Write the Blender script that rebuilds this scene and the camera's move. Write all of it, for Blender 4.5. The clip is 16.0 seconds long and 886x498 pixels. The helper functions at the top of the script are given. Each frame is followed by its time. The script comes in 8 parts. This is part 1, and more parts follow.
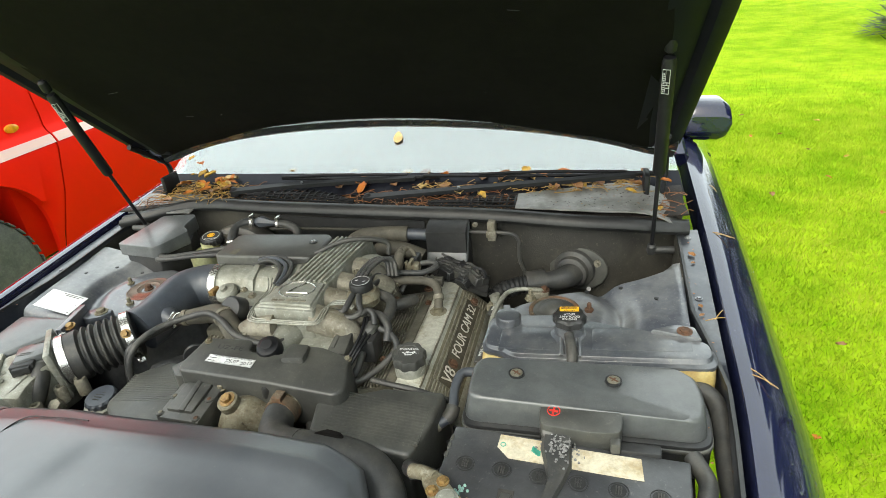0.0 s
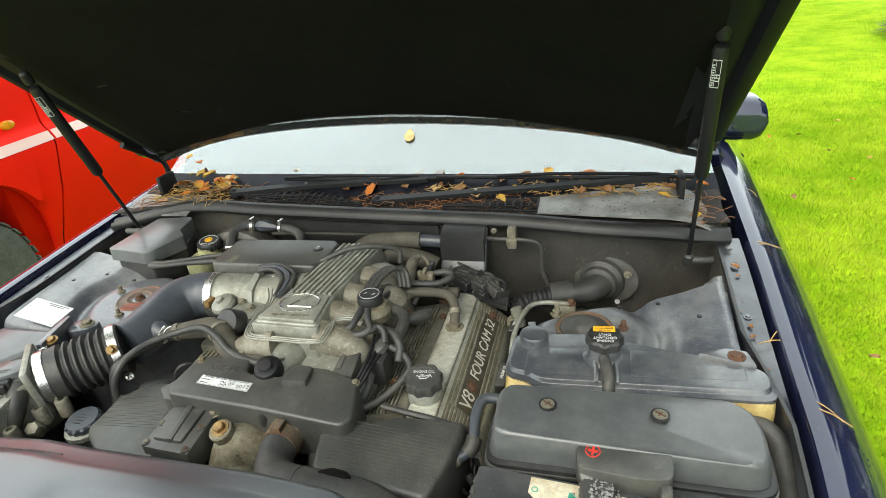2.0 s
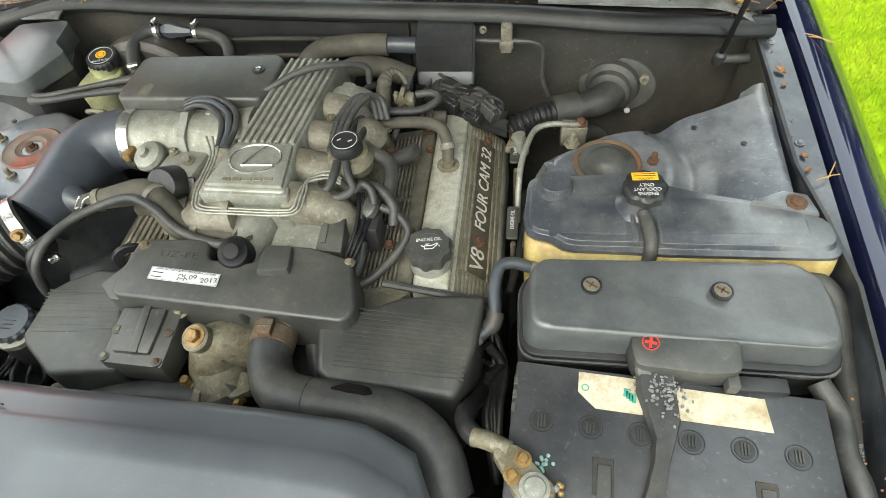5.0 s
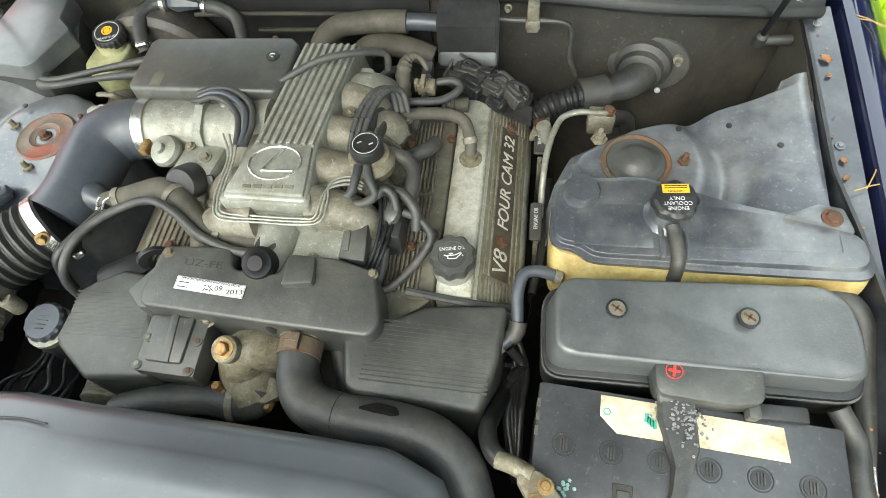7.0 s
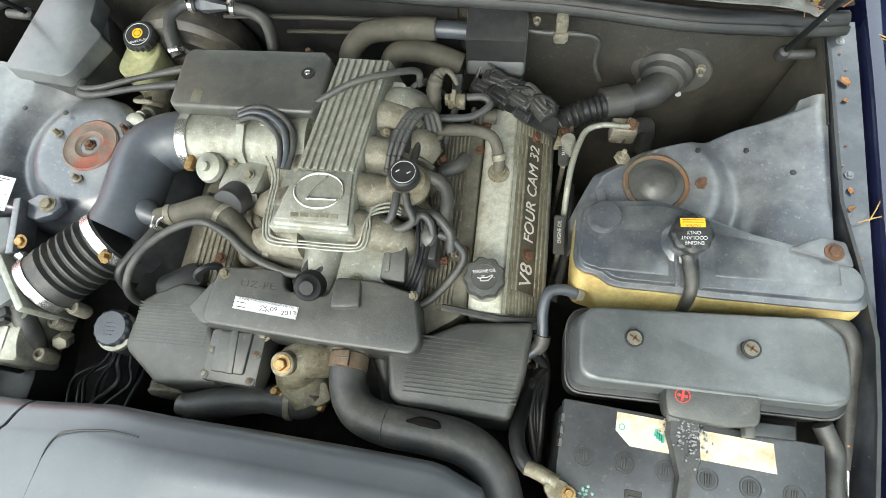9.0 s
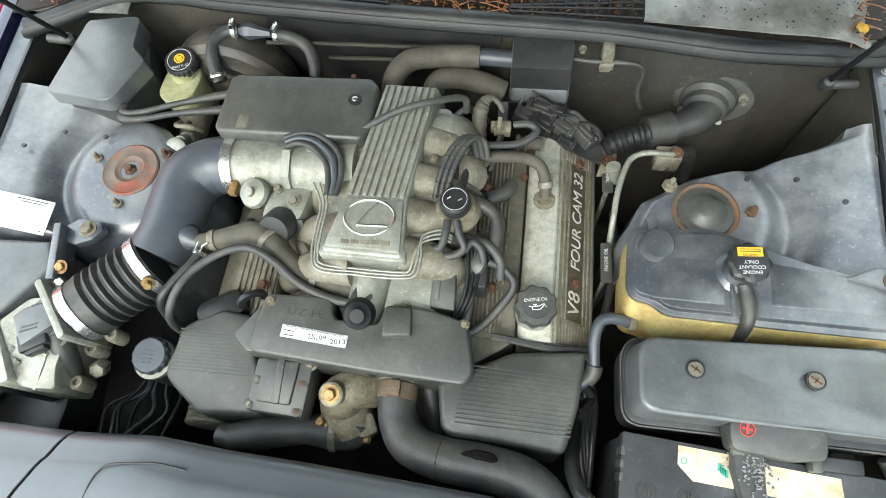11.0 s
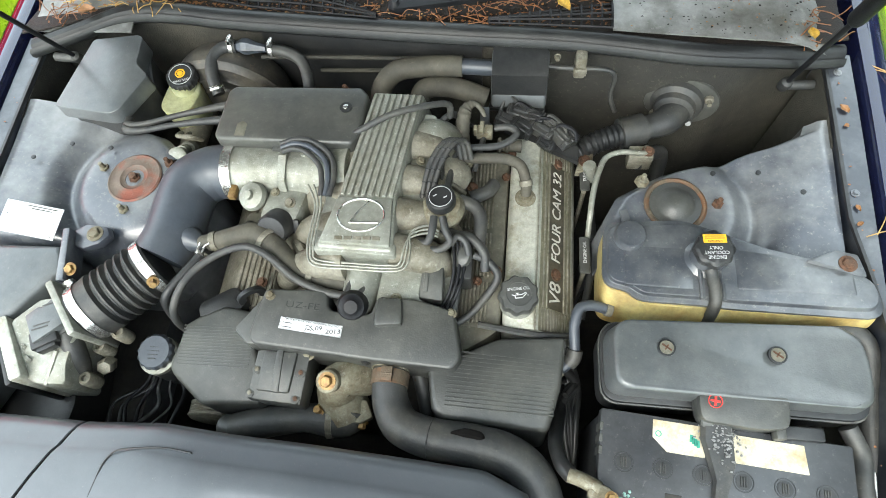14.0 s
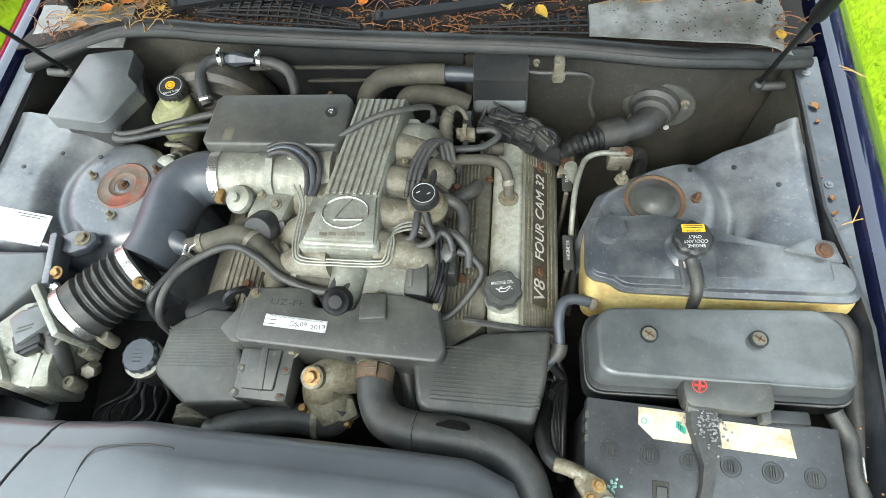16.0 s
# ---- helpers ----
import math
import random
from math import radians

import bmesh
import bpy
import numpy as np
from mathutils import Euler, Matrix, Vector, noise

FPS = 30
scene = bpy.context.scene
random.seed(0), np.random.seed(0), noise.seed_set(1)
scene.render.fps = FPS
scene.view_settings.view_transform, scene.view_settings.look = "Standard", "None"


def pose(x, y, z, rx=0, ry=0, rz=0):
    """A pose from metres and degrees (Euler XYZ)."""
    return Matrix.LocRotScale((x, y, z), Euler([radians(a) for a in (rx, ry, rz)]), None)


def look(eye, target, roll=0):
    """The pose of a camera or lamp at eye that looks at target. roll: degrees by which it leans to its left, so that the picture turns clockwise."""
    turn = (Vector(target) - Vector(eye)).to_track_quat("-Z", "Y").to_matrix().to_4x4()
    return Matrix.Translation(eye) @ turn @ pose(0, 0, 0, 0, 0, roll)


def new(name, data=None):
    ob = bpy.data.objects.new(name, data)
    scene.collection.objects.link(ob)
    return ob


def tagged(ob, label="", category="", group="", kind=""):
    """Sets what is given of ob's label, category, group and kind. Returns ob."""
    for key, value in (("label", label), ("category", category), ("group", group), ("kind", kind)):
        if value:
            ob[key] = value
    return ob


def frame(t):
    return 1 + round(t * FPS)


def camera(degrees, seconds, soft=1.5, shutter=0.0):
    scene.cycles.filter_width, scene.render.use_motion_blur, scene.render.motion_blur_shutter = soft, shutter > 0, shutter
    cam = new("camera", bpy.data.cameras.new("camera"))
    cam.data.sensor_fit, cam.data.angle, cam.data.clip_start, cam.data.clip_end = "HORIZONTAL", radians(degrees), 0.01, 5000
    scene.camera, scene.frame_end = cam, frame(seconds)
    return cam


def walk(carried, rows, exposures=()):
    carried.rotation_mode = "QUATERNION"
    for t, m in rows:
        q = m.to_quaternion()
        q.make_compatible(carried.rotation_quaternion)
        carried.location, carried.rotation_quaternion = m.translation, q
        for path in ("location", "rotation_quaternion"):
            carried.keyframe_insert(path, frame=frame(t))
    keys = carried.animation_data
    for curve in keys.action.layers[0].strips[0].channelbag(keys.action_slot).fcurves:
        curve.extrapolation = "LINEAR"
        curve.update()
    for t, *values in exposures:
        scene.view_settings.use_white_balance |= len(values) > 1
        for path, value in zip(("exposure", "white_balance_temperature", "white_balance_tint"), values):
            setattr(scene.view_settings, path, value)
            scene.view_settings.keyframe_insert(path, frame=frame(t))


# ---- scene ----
cam = camera(74.9, 16.0, soft=0.75)
EXPOSURES = [(0.0, -0.22, 7150, 9), (3.6, -0.16, 7150, 9), (4.6, -0.08, 7100, 9), (7.0, 0.24, 6950, 8), (9.5, 0.28, 6750, 8), (12.5, 0.3, 6550, 8), (16.0, 0.28, 6550, 8)]
PATH = [
    (0, (0.505, -0.903, 1.464), (0.01, 0.805, 0.549), -6.0),
    (0.5, (0.492, -0.913, 1.45), (-0.011, 0.794, 0.536), -5.9),
    (1, (0.479, -0.901, 1.437), (-0.029, 0.803, 0.522), -6.1),
    (1.5, (0.478, -0.868, 1.426), (-0.043, 0.835, 0.514), -6.0),
    (2, (0.458, -0.812, 1.435), (-0.054, 0.891, 0.519), -5.9),
    (2.5, (0.414, -0.761, 1.444), (-0.036, 0.954, 0.519), -5.6),
    (3, (0.365, -0.729, 1.453), (0.052, 1.003, 0.503), -5.4),
    (3.5, (0.354, -0.682, 1.429), (0.077, 1.053, 0.473), -5.4),
    (4, (0.338, -0.658, 1.43), (0.079, 0.97, 0.297), -5.6),
    (4.5, (0.324, -0.635, 1.435), (0.087, 0.763, 0.025), -5.4),
    (4.7, (0.32, -0.623, 1.438), (0.087, 0.663, -0.076), -5.8),
    (6.8, (0.301, -0.51, 1.485), (0.019, 0.503, -0.217), -10.0),
    (7, (0.294, -0.508, 1.5), (0.034, 0.454, -0.235), -9.5),
    (7.5, (0.288, -0.484, 1.54), (0.036, 0.333, -0.268), -11.5),
    (8, (0.275, -0.458, 1.59), (0.041, 0.226, -0.275), -13.1),
    (8.5, (0.264, -0.434, 1.622), (0.038, 0.209, -0.259), -13.6),
    (9, (0.246, -0.408, 1.625), (0.01, 0.278, -0.238), -13.0),
    (9.5, (0.229, -0.398, 1.627), (-0.013, 0.337, -0.217), -12.2),
    (10, (0.206, -0.398, 1.63), (-0.033, 0.355, -0.208), -11.5),
    (12.3, (0.153, -0.441, 1.615), (-0.068, 0.327, -0.219), -10.1),
    (12.5, (0.158, -0.447, 1.616), (-0.068, 0.323, -0.217), -10.5),
    (13, (0.169, -0.454, 1.626), (-0.053, 0.317, -0.206), -10.4),
    (13.5, (0.184, -0.453, 1.638), (-0.042, 0.302, -0.2), -11.4),
    (14, (0.19, -0.458, 1.659), (-0.027, 0.361, -0.153), -10.1),
    (14.5, (0.192, -0.47, 1.667), (-0.017, 0.402, -0.121), -9.3),
    (15, (0.192, -0.481, 1.673), (-0.012, 0.422, -0.1), -8.8),
    (15.5, (0.193, -0.486, 1.667), (-0.009, 0.433, -0.097), -8.7),
    (16, (0.211, -0.516, 1.639), (0.003, 0.421, -0.115), -8.9),
]
walk(cam, [(t, look(eye, target, roll)) for t, eye, target, roll in PATH], EXPOSURES)

# ---- world and sun: bright overcast sky ----
SUN_EL, SUN_ROT = radians(48), radians(200)
world = bpy.data.worlds.new("overcast_sky")
scene.world = world
world.use_nodes = True
wn, wl = world.node_tree.nodes, world.node_tree.links
wn.clear()
w_out = wn.new("ShaderNodeOutputWorld")
w_add = wn.new("ShaderNodeAddShader")
w_sky = wn.new("ShaderNodeTexSky")
w_sky.sky_type, w_sky.sun_disc = "NISHITA", False
w_sky.sun_elevation, w_sky.sun_rotation, w_sky.dust_density, w_sky.air_density = SUN_EL, SUN_ROT, 6.0, 1.0
w_b1 = wn.new("ShaderNodeBackground")
w_b1.inputs["Strength"].default_value = 0.1
w_b2 = wn.new("ShaderNodeBackground")
w_b2.inputs["Color"].default_value = (0.83, 0.965, 1.03, 1)
w_b2.inputs["Strength"].default_value = 2.9
wl.new(w_sky.outputs[0], w_b1.inputs["Color"])
wl.new(w_b1.outputs[0], w_add.inputs[0])
wl.new(w_b2.outputs[0], w_add.inputs[1])
wl.new(w_add.outputs[0], w_out.inputs["Surface"])
sun = new("sun", bpy.data.lights.new("sun", "SUN"))
sun.data.energy, sun.data.angle, sun.data.color = 1.2, radians(25), (0.97, 1.0, 0.95)
sun.matrix_basis = look((0, 0, 0), (-math.sin(SUN_ROT) * math.cos(SUN_EL), -math.cos(SUN_ROT) * math.cos(SUN_EL), -math.sin(SUN_EL)))


# ---- materials ----
def mat(name, col, rough=0.5, metal=0.0, col2=None, scale=9.0, lo=0.4, hi=0.65, col3=None, fine=70.0, flo=0.55, fhi=0.7,
        bump=0.15, bscale=400.0, coat=0.0, spec=0.5, rough2=None, sub=0.0, crough=0.05, mottle=0.22):
    """A procedural surface: base colour, large patches of col2, fine specks of col3, grain as relief."""
    m = bpy.data.materials.new(name)
    m.use_nodes = True
    n, l = m.node_tree.nodes, m.node_tree.links
    b = n["Principled BSDF"]
    tc = n.new("ShaderNodeTexCoord")
    b.inputs["Roughness"].default_value = rough
    b.inputs["Metallic"].default_value = metal
    b.inputs["Specular IOR Level"].default_value = spec
    b.inputs["Coat Weight"].default_value = coat
    b.inputs["Coat Roughness"].default_value = crough
    if sub:
        b.inputs["Subsurface Weight"].default_value = sub
        b.inputs["Subsurface Radius"].default_value = (0.02, 0.015, 0.006)
    big = n.new("ShaderNodeTexNoise")
    big.inputs["Scale"].default_value, big.inputs["Detail"].default_value, big.inputs["Roughness"].default_value = scale, 6, 0.65
    l.new(tc.outputs["Object"], big.inputs["Vector"])
    r1 = n.new("ShaderNodeMapRange")
    r1.inputs["From Min"].default_value, r1.inputs["From Max"].default_value = lo, hi
    l.new(big.outputs["Fac"], r1.inputs["Value"])
    m1 = n.new("ShaderNodeMix")
    m1.data_type = "RGBA"
    m1.inputs["A"].default_value = (*col, 1)
    m1.inputs["B"].default_value = (*(col2 or col), 1)
    l.new(r1.outputs["Result"], m1.inputs["Factor"])
    last = m1.outputs["Result"]
    small = n.new("ShaderNodeTexNoise")
    small.inputs["Scale"].default_value, small.inputs["Detail"].default_value, small.inputs["Roughness"].default_value = fine * 0.3, 9, 0.78
    l.new(tc.outputs["Object"], small.inputs["Vector"])
    if col3:
        r2 = n.new("ShaderNodeMapRange")
        r2.inputs["From Min"].default_value, r2.inputs["From Max"].default_value = flo + 0.015, flo + 0.015 + 0.8 * (fhi - flo)
        l.new(small.outputs["Fac"], r2.inputs["Value"])
        m2 = n.new("ShaderNodeMix")
        m2.data_type = "RGBA"
        m2.inputs["B"].default_value = (*col3, 1)
        l.new(r2.outputs["Result"], m2.inputs["Factor"])
        l.new(last, m2.inputs["A"])
        last = m2.outputs["Result"]
    mid = n.new("ShaderNodeTexNoise")
    mid.inputs["Scale"].default_value, mid.inputs["Detail"].default_value, mid.inputs["Roughness"].default_value = scale * 4.3, 8, 0.72
    l.new(tc.outputs["Object"], mid.inputs["Vector"])
    r4 = n.new("ShaderNodeMapRange")
    r4.inputs["From Min"].default_value, r4.inputs["From Max"].default_value = 0.32, 0.68
    r4.inputs["To Min"].default_value, r4.inputs["To Max"].default_value = 1 - mottle, 1 + mottle
    l.new(mid.outputs["Fac"], r4.inputs["Value"])
    m3 = n.new("ShaderNodeMix")
    m3.data_type, m3.blend_type = "RGBA", "MULTIPLY"
    m3.inputs["Factor"].default_value = 1.0
    l.new(last, m3.inputs["A"])
    l.new(r4.outputs["Result"], m3.inputs["B"])
    l.new(m3.outputs["Result"], b.inputs["Base Color"])
    if rough2 is not None:
        r3 = n.new("ShaderNodeMapRange")
        r3.inputs["From Min"].default_value, r3.inputs["From Max"].default_value = lo, hi
        r3.inputs["To Min"].default_value, r3.inputs["To Max"].default_value = rough, rough2
        l.new(big.outputs["Fac"], r3.inputs["Value"])
        l.new(r3.outputs["Result"], b.inputs["Roughness"])
    if bump:
        grain = n.new("ShaderNodeTexNoise")
        grain.inputs["Scale"].default_value, grain.inputs["Detail"].default_value = bscale, 3
        l.new(tc.outputs["Object"], grain.inputs["Vector"])
        bp = n.new("ShaderNodeBump")
        bp.inputs["Strength"].default_value, bp.inputs["Distance"].default_value = bump, 0.002
        l.new(grain.outputs["Fac"], bp.inputs["Height"])
        l.new(bp.outputs["Normal"], b.inputs["Normal"])
    return m


M_PLASTIC = mat("dusty_black_plastic", (0.045, 0.046, 0.043), 0.42, col2=(0.078, 0.078, 0.068), scale=9, lo=0.42, hi=0.66, col3=(0.105, 0.102, 0.088), fine=420, flo=0.55, fhi=0.72, rough2=0.55, bump=0.15, coat=0.25, crough=0.32)
M_PLASTIC_LT = mat("sheeny_grey_plastic", (0.07, 0.077, 0.08), 0.34, col2=(0.118, 0.124, 0.122), scale=6, lo=0.4, hi=0.68, col3=(0.135, 0.135, 0.125), fine=480, flo=0.56, fhi=0.71, rough2=0.48, bump=0.15, coat=0.7, crough=0.26)
M_PLASTIC_DK = mat("black_plastic", (0.017, 0.018, 0.019), 0.4, col2=(0.034, 0.034, 0.033), scale=16, col3=(0.075, 0.073, 0.066), fine=420, flo=0.6, fhi=0.74)
M_COVER = mat("grey_radiator_cover_plastic", (0.075, 0.083, 0.094), 0.3, col2=(0.10, 0.108, 0.118), scale=3, lo=0.38, hi=0.66, col3=(0.17, 0.17, 0.165), fine=520, flo=0.6, fhi=0.74, rough2=0.42, bump=0.06, coat=0.8, crough=0.26, mottle=0.1)
M_RUBBER = mat("dusty_rubber", (0.036, 0.037, 0.037), 0.5, col2=(0.066, 0.064, 0.056), scale=20, lo=0.43, hi=0.64, col3=(0.11, 0.105, 0.09), fine=420, flo=0.58, fhi=0.72)
M_RUBBER_BROWN = mat("dust_brown_rubber", (0.062, 0.057, 0.045), 0.7, col2=(0.10, 0.092, 0.07), scale=14, col3=(0.15, 0.14, 0.11), fine=420, flo=0.57, fhi=0.72)
M_DUCT = mat("blue_grey_intake_duct", (0.05, 0.059, 0.074), 0.42, col2=(0.066, 0.073, 0.083), scale=7, col3=(0.12, 0.12, 0.115), fine=480, flo=0.58, fhi=0.73, bump=0.06, coat=0.3, crough=0.35)
M_ALU = mat("cast_aluminium", (0.30, 0.305, 0.265), 0.42, 0.35, col2=(0.20, 0.196, 0.155), scale=16, lo=0.46, hi=0.7, col3=(0.50, 0.50, 0.455), fine=520, flo=0.56, fhi=0.66, bump=0.3, bscale=520, rough2=0.58)
M_STRIP = mat("pale_valve_cover_paint", (0.42, 0.42, 0.36), 0.48, 0.1, col2=(0.27, 0.255, 0.185), scale=26, lo=0.5, hi=0.68, col3=(0.56, 0.555, 0.5), fine=320, flo=0.58, fhi=0.68, bump=0.3)
M_ALU_DK = mat("grimy_aluminium", (0.24, 0.225, 0.18), 0.6, 0.25, col2=(0.13, 0.115, 0.08), scale=26, col3=(0.34, 0.325, 0.27), fine=260, flo=0.52, fhi=0.72, bump=0.35, bscale=300)
M_FIN = mat("grimy_finned_cover", (0.155, 0.148, 0.115), 0.62, 0.05, col2=(0.09, 0.083, 0.06), scale=18, col3=(0.25, 0.24, 0.195), fine=360, flo=0.56, fhi=0.7)
M_OUTER = mat("oil_stained_lettered_panel", (0.185, 0.172, 0.12), 0.58, 0.1, col2=(0.10, 0.088, 0.055), scale=24, lo=0.5, hi=0.7, col3=(0.30, 0.285, 0.22), fine=300, flo=0.56, fhi=0.7)
M_LETTER_BED = mat("dark_oily_recess", (0.045, 0.04, 0.028), 0.6, 0.0, col2=(0.085, 0.075, 0.05), scale=40)
M_DRUM = mat("grimy_brown_black_steel", (0.05, 0.047, 0.042), 0.45, 0.1, col2=(0.10, 0.09, 0.07), scale=16, lo=0.44, hi=0.62, col3=(0.15, 0.11, 0.075), fine=240, flo=0.56, fhi=0.7)
# pale pink-white for the red car's shoulder highlight, reflection put into the colour
M_SHOULDER_SHINE = mat("painted_shoulder_shine", (0.75, 0.5, 0.45), 0.2, col2=(0.78, 0.55, 0.5), scale=3, coat=1.0, bump=0, mottle=0.0)
M_BRACKET = mat("corroded_alloy", (0.21, 0.195, 0.14), 0.65, 0.2, col2=(0.125, 0.10, 0.06), scale=60, col3=(0.32, 0.305, 0.25), fine=300, flo=0.52, fhi=0.72)
M_CHROME = mat("bright_steel", (0.66, 0.66, 0.63), 0.26, 0.85, col2=(0.5, 0.49, 0.45), scale=60, bump=0.03)
M_RUST = mat("rusty_steel", (0.12, 0.056, 0.03), 0.85, 0.05, col2=(0.075, 0.046, 0.03), scale=120, col3=(0.2, 0.115, 0.07), fine=380, bump=0.5)
M_MOUNT = mat("brown_red_strut_mount", (0.15, 0.115, 0.09), 0.6, 0.1, col2=(0.21, 0.06, 0.035), scale=14, lo=0.47, hi=0.6, col3=(0.23, 0.2, 0.16), fine=300, flo=0.58, fhi=0.7, bump=0.3)
M_RIMRUST = mat("dull_rust_brown_steel", (0.11, 0.082, 0.055), 0.7, 0.1, col2=(0.16, 0.08, 0.04), scale=30, lo=0.48, hi=0.62, col3=(0.2, 0.17, 0.12), fine=300, flo=0.55, fhi=0.7, bump=0.3)
M_BRASS = mat("yellow_passivated_bolt", (0.33, 0.22, 0.085), 0.5, 0.5, col2=(0.2, 0.105, 0.045), scale=150)
M_STEEL_IN = mat("dusty_blue_black_inner_panel", (0.06, 0.067, 0.083), 0.3, col2=(0.20, 0.206, 0.205), scale=5, lo=0.4, hi=0.62, col3=(0.21, 0.208, 0.195), fine=460, flo=0.54, fhi=0.7, rough2=0.42, bump=0.06, coat=1.0, crough=0.24)
M_TANKTOP = mat("blue_black_tank_cover", (0.05, 0.056, 0.067), 0.3, col2=(0.13, 0.135, 0.136), scale=7, lo=0.42, hi=0.64, col3=(0.17, 0.168, 0.155), fine=460, flo=0.55, fhi=0.71, rough2=0.42, bump=0.06, coat=1.0, crough=0.2)
M_RAIL = mat("dark_glossy_rail", (0.02, 0.024, 0.034), 0.3, col2=(0.075, 0.08, 0.088), scale=9, lo=0.45, hi=0.66, coat=0.7, crough=0.2, bump=0.05)
M_FIREWALL = mat("dirty_firewall_insulation", (0.028, 0.0265, 0.022), 0.8, col2=(0.06, 0.055, 0.042), scale=5, lo=0.42, hi=0.66, col3=(0.11, 0.10, 0.075), fine=420, flo=0.56, fhi=0.7, bump=0.5)
# grimy near-black for floor, block, frames and gaps, deep shade included in the colour
M_DARK = mat("grimy_shaded_underbay", (0.03, 0.0285, 0.026), 0.8, col2=(0.055, 0.049, 0.04), scale=20)
M_PAINT = mat("dark_navy_car_paint", (0.008, 0.010, 0.032), 0.1, 0.0, col2=(0.011, 0.014, 0.045), coat=0.8, crough=0.03, bump=0.0, spec=0.35, mottle=0.0)
M_PAINT_IN = mat("wet_navy_paint_edge", (0.03, 0.034, 0.042), 0.25, col2=(0.05, 0.055, 0.062), scale=30, coat=1.0, crough=0.12, bump=0.05)
M_RIM = mat("dark_bonnet_rim", (0.006, 0.0065, 0.011), 0.5, col2=(0.011, 0.012, 0.018), scale=14, bump=0.05, spec=0.18)
M_WIPER = mat("matt_black_wiper", (0.008, 0.0085, 0.010), 0.5, col2=(0.014, 0.014, 0.016), scale=20, spec=0.3)
M_LINER = mat("black_bonnet_insulation", (0.0032, 0.0028, 0.0026), 0.95, col2=(0.005, 0.0045, 0.004), scale=10, bump=0.3, bscale=600, spec=0.15, mottle=0.35)
M_SEAL = mat("black_rubber_seal", (0.014, 0.0145, 0.015), 0.42, col2=(0.03, 0.031, 0.03), scale=10, col3=(0.06, 0.06, 0.056), fine=300, flo=0.6, fhi=0.74, spec=0.4)
M_COWL = mat("dusty_grey_cowl_panel", (0.22, 0.222, 0.215), 0.42, col2=(0.09, 0.088, 0.076), scale=8, lo=0.48, hi=0.68, col3=(0.3, 0.3, 0.28), fine=160, flo=0.55, fhi=0.75)
M_TANK = mat("yellowed_translucent_plastic", (0.48, 0.39, 0.16), 0.45, col2=(0.34, 0.22, 0.07), scale=18, lo=0.45, hi=0.7, sub=0.3, bump=0.03)
M_RESERVOIR = mat("milky_green_plastic", (0.45, 0.46, 0.27), 0.4, col2=(0.33, 0.32, 0.18), scale=18, sub=0.25, bump=0.03)
M_BATTERY = mat("scuffed_battery_case", (0.036, 0.038, 0.042), 0.36, col2=(0.06, 0.062, 0.064), scale=10, col3=(0.14, 0.138, 0.13), fine=420, flo=0.56, fhi=0.72, bump=0.08, coat=0.5, crough=0.25)
M_WHITE = mat("white_label", (0.62, 0.64, 0.65), 0.55, col2=(0.5, 0.51, 0.5), scale=40, bump=0.0)
M_PAPER = mat("stained_paper_label", (0.55, 0.50, 0.38), 0.7, col2=(0.40, 0.32, 0.19), scale=30, lo=0.45, hi=0.66, col3=(0.30, 0.24, 0.16), fine=260, flo=0.6, fhi=0.74)
M_INK = mat("black_ink", (0.02, 0.02, 0.025), 0.6, bump=0)
M_PRINT = mat("white_print", (0.52, 0.53, 0.53), 0.5, bump=0)
M_SILVER_PRINT = mat("raised_silver_lettering", (0.62, 0.61, 0.56), 0.4, 0.2, col2=(0.48, 0.46, 0.4), scale=90)
M_RED_PRINT = mat("red_print", (0.6, 0.04, 0.03), 0.5, bump=0)
M_YELLOW = mat("yellow_print", (0.8, 0.42, 0.02), 0.5, bump=0)
M_GREEN_INK = mat("green_ink", (0.05, 0.35, 0.25), 0.6, bump=0)
M_RED = mat("red_car_paint", (0.9, 0.014, 0.005), 0.4, col2=(0.86, 0.014, 0.006), bump=0, spec=0.1, mottle=0.0)
M_TYRE = mat("tyre_rubber", (0.075, 0.075, 0.073), 0.8, col2=(0.11, 0.108, 0.1), scale=20)
M_AMBER = mat("amber_lens", (0.8, 0.3, 0.02), 0.15, bump=0, coat=0.5)
M_SULPHATE = mat("battery_corrosion", (0.27, 0.27, 0.265), 0.9, col2=(0.15, 0.15, 0.145), scale=120, bump=0.8)
M_VERDIGRIS = mat("pale_green_verdigris", (0.3, 0.48, 0.42), 0.9, col2=(0.2, 0.36, 0.32), scale=150)
M_SOIL = mat("wet_leaf_litter", (0.010, 0.008, 0.007), 0.7, col2=(0.02, 0.013, 0.009), scale=60, col3=(0.05, 0.028, 0.015), fine=700, flo=0.6, fhi=0.74, bump=0.8)


def plain_leaf(name, col, rough=0.5):
    m = mat(name, col, rough, col2=tuple(c * 0.6 for c in col), scale=60, bump=0.1)
    return m


M_LEAF_O = plain_leaf("orange_leaf", (0.55, 0.17, 0.02))
M_LEAF_Y = plain_leaf("yellow_leaf", (0.6, 0.36, 0.05))
M_LEAF_B = plain_leaf("brown_leaf", (0.3, 0.14, 0.05))
M_LEAF_P = plain_leaf("pale_leaf", (0.62, 0.42, 0.16))
M_NEEDLE = plain_leaf("dry_pine_needle", (0.45, 0.27, 0.08))
M_NEEDLE_D = plain_leaf("brown_pine_needle", (0.25, 0.1, 0.035))


